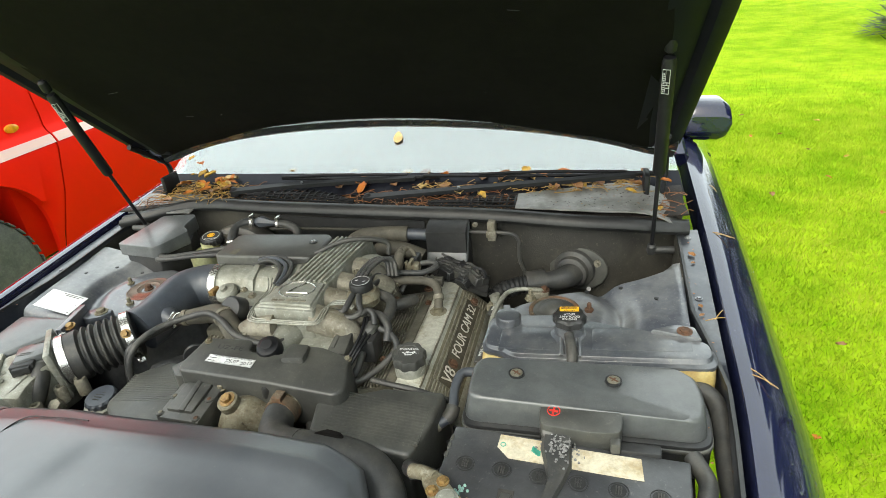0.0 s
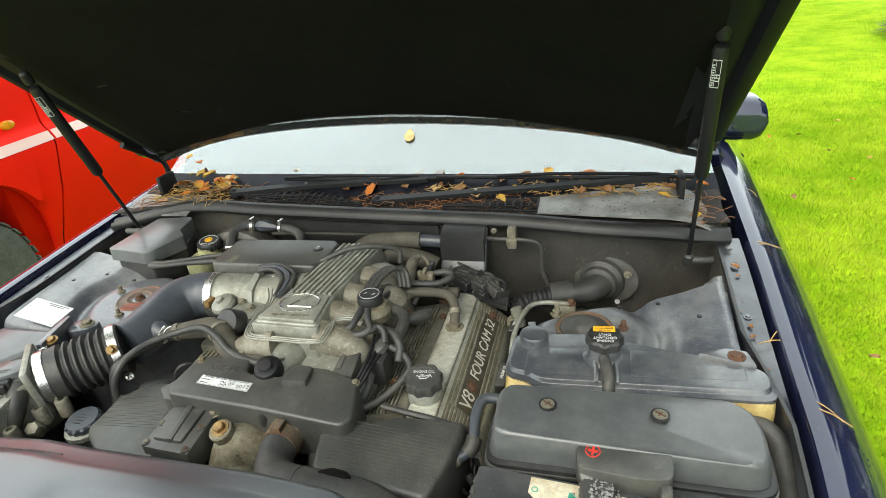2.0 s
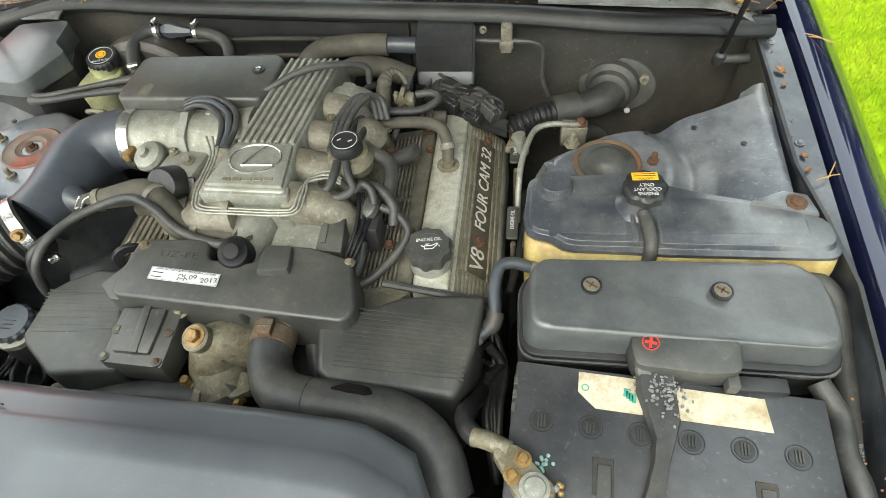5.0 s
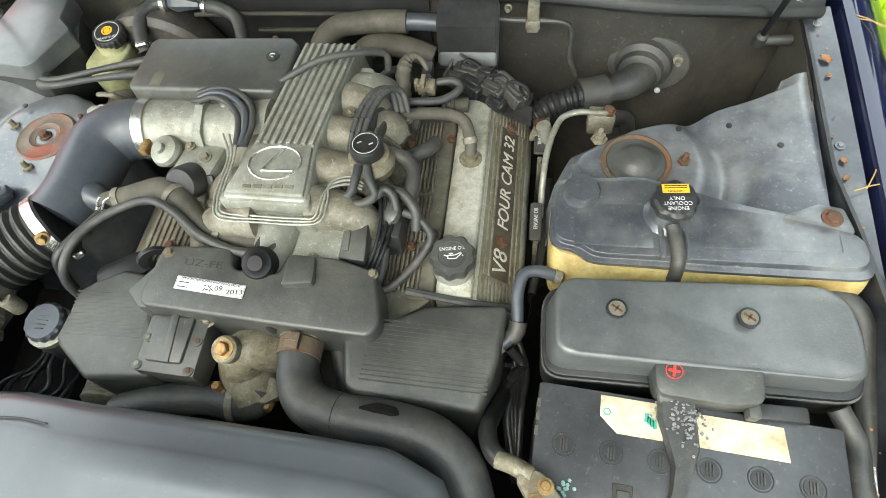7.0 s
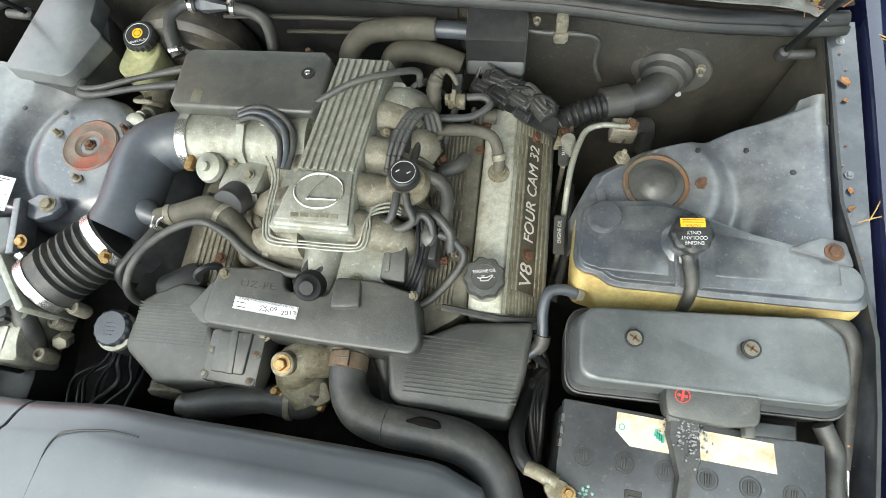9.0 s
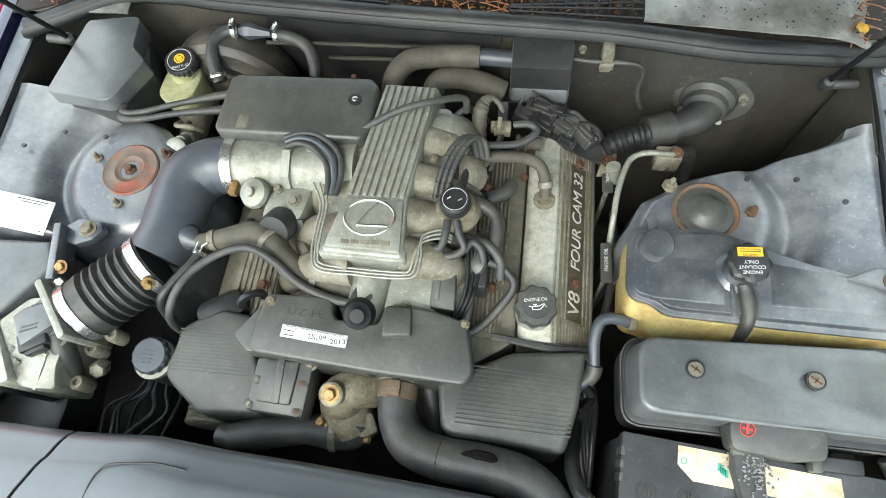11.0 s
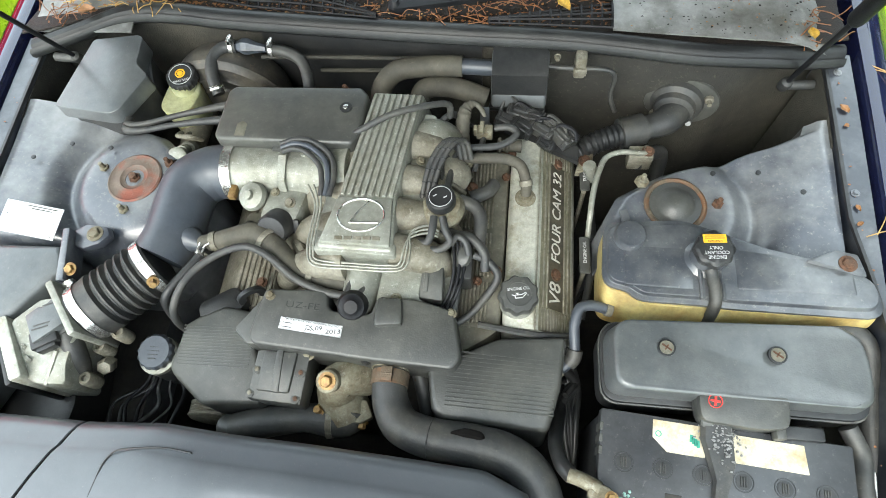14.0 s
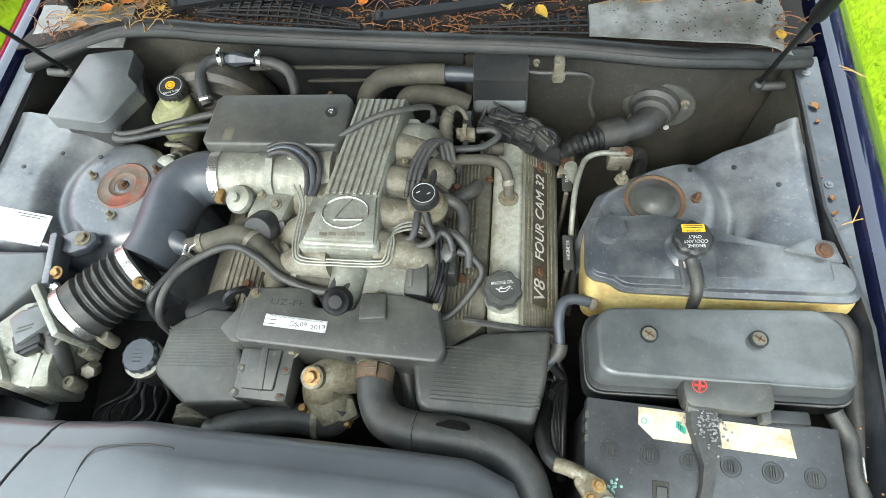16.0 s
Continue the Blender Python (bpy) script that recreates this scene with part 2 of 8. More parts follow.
def glass_mat(name, tint, ior_level=0.5, ior=2.3):
    m = bpy.data.materials.new(name)
    m.use_nodes = True
    b = m.node_tree.nodes["Principled BSDF"]
    b.inputs["Base Color"].default_value = (*tint, 1)
    b.inputs["Roughness"].default_value = 0.02
    b.inputs["Transmission Weight"].default_value = 1.0
    b.inputs["Specular IOR Level"].default_value = ior_level
    b.inputs["IOR"].default_value = ior
    return m


M_GLASS = glass_mat("windscreen_glass", (0.75, 0.85, 0.82), ior=2.45)
M_DROP = glass_mat("water", (1, 1, 1), 0.5, 1.33)


def grass_mat():
    m = bpy.data.materials.new("lawn_grass")
    m.use_nodes = True
    n, l = m.node_tree.nodes, m.node_tree.links
    b = n["Principled BSDF"]
    b.inputs["Roughness"].default_value = 0.75
    b.inputs["Specular IOR Level"].default_value = 0.05
    geo = n.new("ShaderNodeNewGeometry")
    tc = n.new("ShaderNodeTexCoord")
    ramps = []
    for cols in (((0.15, 0.295, 0.010), (0.23, 0.385, 0.016), (0.30, 0.43, 0.026)), ((0.27, 0.42, 0.02), (0.37, 0.48, 0.034), (0.46, 0.47, 0.075))):
        ramp = n.new("ShaderNodeValToRGB")
        e = ramp.color_ramp.elements
        e[0].color, e[1].color = (*cols[0], 1), (*cols[2], 1)
        ramp.color_ramp.elements.new(0.6).color = (*cols[1], 1)
        l.new(geo.outputs["Random Per Island"], ramp.inputs["Fac"])
        ramps.append(ramp)
    patch = n.new("ShaderNodeTexNoise")
    patch.inputs["Scale"].default_value, patch.inputs["Detail"].default_value, patch.inputs["Roughness"].default_value = 2.2, 7, 0.68
    l.new(tc.outputs["Object"], patch.inputs["Vector"])
    span = n.new("ShaderNodeMapRange")
    span.inputs["From Min"].default_value, span.inputs["From Max"].default_value = 0.40, 0.60
    l.new(patch.outputs["Fac"], span.inputs["Value"])
    mx = n.new("ShaderNodeMix")
    mx.data_type = "RGBA"
    l.new(span.outputs["Result"], mx.inputs["Factor"])
    l.new(ramps[0].outputs["Color"], mx.inputs["A"])
    l.new(ramps[1].outputs["Color"], mx.inputs["B"])
    l.new(mx.outputs["Result"], b.inputs["Base Color"])
    return m


M_GRASS = grass_mat()
M_GROUND = mat("lawn_ground", (0.18, 0.34, 0.008), 0.95, col2=(0.30, 0.44, 0.015), scale=2.2, lo=0.4, hi=0.6, col3=(0.30, 0.42, 0.03), fine=60, flo=0.5, fhi=0.7, bump=0.8, bscale=60, spec=0.05)


# ---- mesh tools ----
def xf(bm, m):
    bmesh.ops.transform(bm, matrix=m, verts=bm.verts)
    return bm


def bevel(bm, w, seg=2, angle=30):
    if w > 0:
        ed = [e for e in bm.edges if len(e.link_faces) == 2 and e.calc_face_angle(0) > radians(angle)]
        bmesh.ops.bevel(bm, geom=ed, offset=w, segments=seg, profile=0.5, affect="EDGES", clamp_overlap=True)
    return bm


def box(x0, x1, y0, y1, z0, z1, w=0.003, seg=2):
    bm = bmesh.new()
    bmesh.ops.create_cube(bm, size=1)
    xf(bm, Matrix.Translation(((x0 + x1) / 2, (y0 + y1) / 2, (z0 + z1) / 2)) @ Matrix.Diagonal((x1 - x0, y1 - y0, z1 - z0, 1)))
    return bevel(bm, w, seg)


def fillet(pts, r, n=4):
    """A plan outline with its corners rounded."""
    out, k = [], len(pts)
    for i in range(k):
        a, p, c = Vector(pts[i - 1]), Vector(pts[i]), Vector(pts[(i + 1) % k])
        da, dc = min(r, 0.45 * (a - p).length), min(r, 0.45 * (c - p).length)
        s, e = p + (a - p).normalized() * da, p + (c - p).normalized() * dc
        for j in range(n + 1):
            t = j / n
            q = s * (1 - t) ** 2 + p * 2 * t * (1 - t) + e * t * t
            out.append((q.x, q.y))
    return out


def prism(pts, z0, z1, w=0.003, grow=0.0, seg=2):
    """A plan outline raised from z0 to z1 (z1 may be a function of x, y); grow: how much wider its foot is."""
    bm = bmesh.new()
    cx, cy = sum(p[0] for p in pts) / len(pts), sum(p[1] for p in pts) / len(pts)
    top = z1 if callable(z1) else (lambda x, y: z1)
    lo = [bm.verts.new((cx + (x - cx) * (1 + grow), cy + (y - cy) * (1 + grow), z0)) for x, y in pts]
    hi = [bm.verts.new((x, y, top(x, y))) for x, y in pts]
    k = len(pts)
    bm.faces.new(hi)
    bm.faces.new(lo[::-1])
    for i in range(k):
        bm.faces.new((lo[i], lo[(i + 1) % k], hi[(i + 1) % k], hi[i]))
    bmesh.ops.recalc_face_normals(bm, faces=bm.faces)
    return bevel(bm, w, seg, 20)


def loft(rings, closed=True, caps=True):
    bm = bmesh.new()
    vs = [[bm.verts.new(p) for p in r] for r in rings]
    k = len(rings[0])
    for a, b in zip(vs, vs[1:]):
        for i in range(k if closed else k - 1):
            j = (i + 1) % k
            bm.faces.new((a[i], a[j], b[j], b[i]))
    if caps and closed:
        bm.faces.new(vs[0][::-1])
        bm.faces.new(vs[-1])
    bmesh.ops.recalc_face_normals(bm, faces=bm.faces)
    return bm


def sheet(rings, thick=0.002):
    """An open surface with real thickness."""
    bm = loft(rings, closed=False)
    bmesh.ops.solidify(bm, geom=bm.faces[:], thickness=thick)
    return bm


def curve_points(pts, n=6):
    pts = [Vector(p) for p in pts]
    ext = [2 * pts[0] - pts[1]] + pts + [2 * pts[-1] - pts[-2]]
    out = []
    for i in range(1, len(ext) - 2):
        a, b, c, d = ext[i - 1:i + 3]
        for k in range(n):
            t = k / n
            out.append(0.5 * ((2 * b) + (c - a) * t + (2 * a - 5 * b + 4 * c - d) * t * t + (3 * b - a - 3 * c + d) * t ** 3))
    out.append(pts[-1])
    return out


def tube(pts, r, seg=10, n=6, ripple=None):
    """A round hose along points; r may be a list, one radius a point; ripple: (depth, count) of bellows rings."""
    path = curve_points(pts, n)
    m = len(path)
    if isinstance(r, (list, tuple)):
        radii = [r[min(int(i / n), len(r) - 1)] + (r[min(int(i / n) + 1, len(r) - 1)] - r[min(int(i / n), len(r) - 1)]) * (i % n) / n for i in range(m)]
    else:
        radii = [r] * m
    if ripple:
        radii = [q + ripple[0] * math.sin(2 * math.pi * ripple[1] * i / (m - 1)) for i, q in enumerate(radii)]
    rings, up = [], None
    for i, p in enumerate(path):
        d = (path[min(i + 1, m - 1)] - path[max(i - 1, 0)]).normalized()
        if up is None:
            up = d.cross(Vector((0.31, 0.2, 0.93))).normalized()
        up = (up - d * up.dot(d)).normalized()
        side = d.cross(up)
        rings.append([p + (up * math.cos(a) + side * math.sin(a)) * radii[i] for a in (2 * math.pi * k / seg for k in range(seg))])
    return loft(rings)


def lathe(profile, seg=28, ring=False):
    """A turned form; ring: its outline closes on itself round a hole."""
    if ring:
        profile = [*profile, profile[0]]
    rings = [[(r * math.cos(2 * math.pi * k / seg), r * math.sin(2 * math.pi * k / seg), z) for k in range(seg)] for r, z in profile]
    return loft(rings, caps=not ring)


def merge(*bms):
    out = bmesh.new()
    for b in bms:
        me = bpy.data.meshes.new("piece")
        b.to_mesh(me)
        b.free()
        out.from_mesh(me)
        bpy.data.meshes.remove(me)
    return out


def aim(loc, direction, spin=0.0):
    """A pose whose z axis points along direction."""
    q = Vector(direction).to_track_quat("Z", "Y")
    return Matrix.Translation(loc) @ q.to_matrix().to_4x4() @ Matrix.Rotation(radians(spin), 4, "Z")


def thing(name, loc, label, category, group="", kind=""):
    ob = new(name)
    ob.matrix_basis = Matrix.Translation(loc)
    ob.empty_display_size = 0.05
    return tagged(ob, label, category, group, kind)


def part(name, bm, material, parent=None, label="", smooth=38):
    me = bpy.data.meshes.new(name)
    bm.to_mesh(me)
    bm.free()
    me.materials.append(material)
    me.polygons.foreach_set("use_smooth", [True] * len(me.polygons))
    me.set_sharp_from_angle(angle=radians(smooth))
    ob = new(name, me)
    if parent:
        ob.parent = parent
        ob.matrix_parent_inverse = parent.matrix_basis.inverted() if parent.parent is None else Matrix.Identity(4)
    return tagged(ob, label) if label else ob


def solo(name, bm, material, label, category, group="", kind="", smooth=38):
    """A thing that is a single mesh."""
    return tagged(part(name, bm, material, smooth=smooth), label, category, group, kind)


def lettering(text, size, m, material, parent, depth=0.0006, name="lettering", shear=0.0, width=None, label=""):
    cu = bpy.data.curves.new(name, "FONT")
    cu.body, cu.size, cu.extrude, cu.align_x, cu.align_y, cu.shear = text, size, depth, "CENTER", "CENTER", shear
    ob = bpy.data.objects.new(name, cu)
    me = bpy.data.meshes.new_from_object(ob)
    bpy.data.objects.remove(ob)
    bm = bmesh.new()
    bm.from_mesh(me)
    bpy.data.meshes.remove(me)
    if width:
        xs = [v.co.x for v in bm.verts]
        xf(bm, Matrix.Diagonal((width / (max(xs) - min(xs)), 1, 1, 1)))
    return part(name, xf(bm, m), material, parent, label)


def bolt(loc, direction, r, parent, material, h=0.006, name="bolt", washer=True):
    prof = [(r * 1.5, 0), (r * 1.5, 0.0015), (r * 1.02, 0.0016)] if washer else [(r, 0)]
    bm = lathe(prof, 16)
    head = lathe([(r, 0.001), (r, h - 0.001), (r * 0.85, h)], 6)
    return part(name, xf(merge(bm, head), aim(loc, direction)), material, parent)


def band(loc, direction, r, w, parent, material=None, name="hose_clamp", screw=True, spin=0):
    bm = lathe([(r, -w / 2), (r + 0.0015, -w / 2), (r + 0.0015, w / 2), (r, w / 2)], 28)
    if screw:
        bm = merge(bm, box(r, r + 0.009, -0.008, 0.008, -w / 2, w / 2, 0.001), xf(lathe([(0.0045, 0), (0.0045, 0.016)], 8), Matrix.Translation((r + 0.005, -0.008, 0)) @ Matrix.Rotation(radians(-90), 4, "X")))
    return part(name, xf(bm, aim(loc, direction, spin)), material or M_CHROME, parent)


def hose(name, pts, r, material, label, category="hose", seg=10, n=6, clamps=()):
    """A hose on its own, with clamps at some of its points (index)."""
    ob = thing(name, pts[0], label, category)
    part("tube", tube(pts, r, seg, n), material, ob)
    for i in clamps:
        a, b = Vector(pts[max(i - 1, 0)]), Vector(pts[min(i + 1, len(pts) - 1)])
        rr = r[i] if isinstance(r, (list, tuple)) else r
        band(pts[i], b - a, rr + 0.0005, 0.009, ob, M_ALU_DK, screw=False)
    return ob


def lerp(a, b, t):
    return a + (b - a) * t


def table(xs, ys):
    return lambda v: float(np.interp(v, xs, ys))


# ---- ground ----
bm = bmesh.new()
bmesh.ops.create_grid(bm, x_segments=60, y_segments=60, size=150)
solo("ground", bm, M_GROUND, "green autumn lawn with fallen leaves", "lawn", kind="structure")


def lawn(name, x0, x1, y0, y1, count, seed):
    rng = np.random.default_rng(seed)
    bx, by = rng.uniform(x0, x1, count), rng.uniform(y0, y1, count)
    bx, by = bx + rng.normal(0, 0.3, count), by + rng.normal(0, 0.4, count)
    h, a, w = rng.uniform(0.010, 0.026, count), rng.uniform(0, 2 * np.pi, count), rng.uniform(0.0012, 0.0026, count)
    la, ll = rng.uniform(0, 2 * np.pi, count), rng.uniform(0.2, 1.0, count)
    dx, dy = np.cos(a) * w, np.sin(a) * w
    v = np.empty((count, 3, 3))
    v[:, 0] = np.stack([bx - dx, by - dy, np.zeros(count)], 1)
    v[:, 1] = np.stack([bx + dx, by + dy, np.zeros(count)], 1)
    v[:, 2] = np.stack([bx + np.cos(la) * ll * h, by + np.sin(la) * ll * h, h], 1)
    me = bpy.data.meshes.new(name)
    me.from_pydata(v.reshape(-1, 3), [], np.arange(count * 3).reshape(-1, 3))
    me.materials.append(M_GRASS)
    return tagged(new(name, me), "short bright green lawn grass blades", "grass", kind="stuff")


lawn("grass", 0.85, 4.2, -0.8, 4.5, 330000, 3)
lawn("grass", 4.2, 9.0, -0.5, 9.0, 90000, 5)
lawn("grass", 0.6, 4.2, 4.5, 12.5, 90000, 6)
lawn("grass", -2.0, -0.85, -0.6, 2.2, 40000, 4)


def leaf(size, curl=0.25, seed=0):
    """A curled, ribbed leaf with an uneven rim."""
    rnd = random.Random(seed)
    rows = []
    for i in range(7):
        t = i / 6
        half = size * 0.36 * math.sin(math.pi * (0.06 + 0.9 * t ** 0.8)) * rnd.uniform(0.85, 1.1)
        rows.append([(half * u, size * (t - 0.5), size * curl * (abs(u) ** 1.6 * rnd.uniform(0.5, 1.0) + 0.5 * math.sin(2.2 * t) * 0.6)) for u in (-1, -0.5, 0, 0.5, 1)])
    return sheet(rows, 0.0004)


def scatter_leaf(loc, size, material, spin, tilt=0.0, seed=0, label="fallen birch leaf", group="fallen leaves", where="lying on the lawn"):
    m = Matrix.Translation(loc) @ Matrix.Rotation(radians(spin), 4, "Z") @ Matrix.Rotation(radians(tilt), 4, "X")
    return solo("leaf", xf(leaf(size, 0.22, seed), m), material, f"{label} {where}", "leaf", group)


rl = random.Random(8)
for i in range(60):
    m_, c_ = rl.choice(((M_LEAF_Y, "yellow"), (M_LEAF_O, "orange"), (M_LEAF_B, "brown")))
    scatter_leaf((rl.uniform(0.95, 3.6), rl.uniform(-0.5, 4.2), rl.uniform(0.035, 0.055)), rl.uniform(0.03, 0.06), m_, rl.uniform(0, 360), rl.uniform(-25, 25), i, f"small {c_} fallen birch leaf")


def shrub(name, loc, r, h, count, seed):
    """A low conifer: stem, limbs and many needle sprays."""
    rnd = random.Random(seed)
    ob = thing(name, loc, "dark green conifer shrub at the lawn's far edge", "shrub")
    part("trunk", tube([loc, (loc[0] + 0.05, loc[1], loc[2] + h * 0.5), (loc[0], loc[1] + 0.05, loc[2] + h)], [0.08, 0.05, 0.01], 8), M_NEEDLE_D, ob)
    bm = bmesh.new()
    for k in range(count):
        t = rnd.random() ** 1.3
        a, rr = rnd.uniform(0, 2 * math.pi), r * (1 - t * 0.85) * rnd.uniform(0.35, 1.1)
        c = Vector((loc[0] + rr * math.cos(a), loc[1] + rr * math.sin(a), loc[2] + 0.05 + t * h))
        d = Vector((math.cos(a), math.sin(a), rnd.uniform(-0.3, 0.6))).normalized()
        s = d.cross(Vector((0, 0, 1))).normalized() * rnd.uniform(0.02, 0.05)
        v = [bm.verts.new(c + s), bm.verts.new(c - s), bm.verts.new(c + d * rnd.uniform(0.1, 0.22))]
        bm.faces.new(v)
    part("crown", bm, M_CONIFER, ob)
    return ob


M_CONIFER = mat("dark_conifer_needles", (0.02, 0.05, 0.012), 0.7, col2=(0.045, 0.085, 0.02), scale=5)
for i, (sx, sy, sr, sh) in enumerate(((4.7, 7.6, 0.9, 1.6), (6.2, 7.4, 1.0, 1.9), (7.8, 7.0, 1.0, 1.8))):
    shrub("shrub", (sx, sy, 0), sr, sh, 3500, i)



def tall_tree(loc, h, r, seed):
    rnd = random.Random(seed)
    ob = thing("conifer", loc, "tall dark green conifer beside the lawn", "tree", "conifers beside the lawn")
    part("trunk", tube([loc, (loc[0] + 0.1, loc[1], h * 0.5), (loc[0], loc[1], h)], [0.22, 0.13, 0.02], 10), M_NEEDLE_D, ob)
    for k in range(14):
        z, a = lerp(1.0, h * 0.9, k / 13), k * 2.4
        e = r * (1 - z / h) + 0.3
        part("limb", tube([(loc[0], loc[1], z), (loc[0] + e * 0.5 * math.cos(a), loc[1] + e * 0.5 * math.sin(a), z + 0.05), (loc[0] + e * math.cos(a), loc[1] + e * math.sin(a), z - 0.15)], [0.05, 0.03, 0.01], 6), M_NEEDLE_D, ob)
    bm = bmesh.new()
    for k in range(5000):
        t = rnd.random() ** 1.2
        a, rr = rnd.uniform(0, 2 * math.pi), r * (1 - t * 0.9) * rnd.uniform(0.2, 1.1)
        c = Vector((loc[0] + rr * math.cos(a), loc[1] + rr * math.sin(a), 0.5 + t * h))
        d = Vector((math.cos(a), math.sin(a), rnd.uniform(-0.5, 0.3))).normalized()
        s = d.cross(Vector((0, 0, 1))).normalized() * rnd.uniform(0.06, 0.14)
        bm.faces.new([bm.verts.new(c + s), bm.verts.new(c - s), bm.verts.new(c + d * rnd.uniform(0.3, 0.6))])
    part("crown", bm, M_CONIFER, ob)


for i, (tx, ty) in enumerate(((8.6, -5.6), (9.0, -4.4), (8.5, -3.2), (9.2, -2.0), (8.6, -0.9), (9.1, 0.2), (8.4, 1.2), (9.4, 2.4), (10.2, 5.0), (10.0, 7.4), (9.0, 9.4), (7.6, 11.0))):
    tall_tree((tx, ty, 0), 9.5 + 0.6 * (i % 2), 1.9, 40 + i)

# ---- the navy car: body shell round the engine bay ----
car = thing("car", (0, 0.6, 0), "dark navy saloon car with its bonnet propped open", "car")
crease_x = table((-1.0, -0.6, -0.39, -0.24, 0.16, 0.7, 1.6), (0.63, 0.68, 0.706, 0.72, 0.735, 0.745, 0.74))
crease_z = table((-1.0, -0.6, -0.3, 0.2, 0.7, 1.6), (0.81, 0.85, 0.88, 0.905, 0.93, 0.94))


def side(s):
    word = "left" if s > 0 else "right"
    rings = []
    for y in np.linspace(-1.0, 0.78, 40):
        x, z = crease_x(y), crease_z(y)
        sec = [(-0.013, -0.055), (-0.012, -0.052), (-0.011, -0.045), (-0.0085, -0.006), (-0.006, -0.0005), (0, 0), (0.008, 0.0006), (0.020, -0.001), (0.034, -0.008), (0.06, -0.026), (0.08, -0.05),
               (0.095, -0.09), (0.108, -0.15), (0.118, -0.24), (0.12, -0.36), (0.11, -0.5), (0.09, -0.66)]
        rings.append([(s * (x + a), y, z + b) for a, b in sec])
    part("fender", sheet(rings, 0.0015 * s), M_PAINT, car, "wet navy fender with water drops")
    # narrow steel rail with its bolted flange
    inset = table((-0.95, -0.18, -0.02, 0.26), (0.022, 0.022, 0.055, 0.060))
    rail = []
    for y in np.linspace(-0.95, 0.27, 16):
        x, z, io = crease_x(y), crease_z(y) - 0.012, inset(y)
        rail.append([(s * (x - io), y, z - 0.05), (s * (x - io + 0.001), y, z - 0.004), (s * (x - io + 0.003), y, z), (s * (x - 0.0175), y, z + 0.001), (s * (x - 0.0165), y, z - 0.003), (s * (x - 0.0150), y, z - 0.05)])
    r = part("rail", loft(rail), M_RAIL, car)
    strip = [[(s * (crease_x(y) - inset(y) - 0.003 + dx), y, crease_z(y) - 0.009 + dz) for dx, dz in ((0, 0), (0.001, 0.004), (0.006, 0.004), (0.007, 0))] for y in np.linspace(-0.75, 0.25, 12)]
    part("edge_seal", loft(strip), M_PLASTIC_DK, car)
    for y in (0.02, 0.235):
        bolt((s * (crease_x(y) - 0.040), y, crease_z(y) - 0.0115), (0, 0, 1), 0.0042, car, M_STEEL_IN, 0.004)
    # inner panel with the strut tower
    if s > 0:
        inner = table((-0.095, -0.03, 0.017, 0.062, 0.087, 0.111, 0.134, 0.20, 0.26), (0.335, 0.335, 0.358, 0.43, 0.502, 0.584, 0.640, 0.668, 0.672))
    else:
        inner = table((-0.95, -0.2, -0.1, 0.0, 0.041, 0.057, 0.094, 0.109, 0.12, 0.14), (0.40, 0.40, 0.37, 0.352, 0.367, 0.381, 0.423, 0.464, 0.525, 0.60))
    rings = []
    for y in np.linspace(-0.09 if s > 0 else -0.95, 0.152 if s > 0 else 0.14, 70 if s > 0 else 200):
        xi, xo = inner(y), crease_x(y) - 0.059
        row = [(s * (xi - 0.02), y, 0.42), (s * (xi - 0.012), y, 0.70)]
        for k in range(49):
            t = k / 48
            x = lerp(xi, xo, t)
            base = lerp(0.853, crease_z(y) - 0.02, max(0, min(1, (x - 0.47) / 0.19)) ** 1.5)
            base -= (0.22 if s < 0 else 0.16) / (1 + math.exp((y + (0.135 if s < 0 else 0.20)) / 0.006))
            edge = 0.014 * math.exp(-((x - xi) / 0.012) ** 2)
            d = math.hypot(x - 0.44, y)
            tower = 0.003 / (1 + math.exp((d - 0.09) / 0.008)) - 0.020 * math.exp(-((d - 0.122) / 0.020) ** 2)
            row.append((s * x, y, base - edge + tower + 0.0015 * noise.noise((x * 9, y * 9, s))))
        rings.append(row)
    part("side_wall", sheet([[(s * (crease_x(y) - 0.059 - dx), y, z) for dx, z in ((0.012, 0.41), (0.004, 0.7), (0.0, crease_z(y) - 0.016))] for y in np.linspace(0.1, 0.262, 10)], 0.002 * s), M_FIREWALL, car)
    # low apron in near-black, the shade of the gap put into its colour
    if s > 0:
        part("front_apron", sheet([[(x, y, 0.70 + 0.6 * (x - 0.56)) for x in np.linspace(0.56, crease_x(y) - 0.06, 5)] for y in np.linspace(-0.95, -0.085, 12)], 0.002), M_DARK, car)
    part("inner_panel", sheet(rings, 0.002 * s), M_STEEL_IN, car, f"dusty blue-black inner panel of the {word} side")
    # dark sheet added over the low shelf, standing for the shade down there
    if s < 0:
        part("shelf_shade_sheet", sheet([[(-0.375, y, 0.41), (-0.378, y, 0.66)] + [(-x, y, lerp(0.853, crease_z(y) - 0.02, max(0, min(1, (x - 0.47) / 0.19)) ** 1.5) - 0.208) for x in np.linspace(0.385, 0.64, 10)] for y in np.linspace(-0.94, -0.165, 24)], 0.002), M_DARK, car, "added black sheet standing for the shade on the low shelf")
    # strut top: rusty ring with studs
    c = Vector((s * 0.443, 0.002, 0.858))
    ring = lathe([(0.046, -0.006), (0.047, 0.001), (0.044, 0.003), (0.041, 0.0015), (0.030, 0.003), (0.024, 0.004), (0.021, 0.0015), (0.016, 0.001), (0.015, -0.006)] if s < 0 else [(0.046, -0.006), (0.047, 0.001), (0.044, 0.003), (0.040, 0.0015), (0.036, -0.006)], 36)
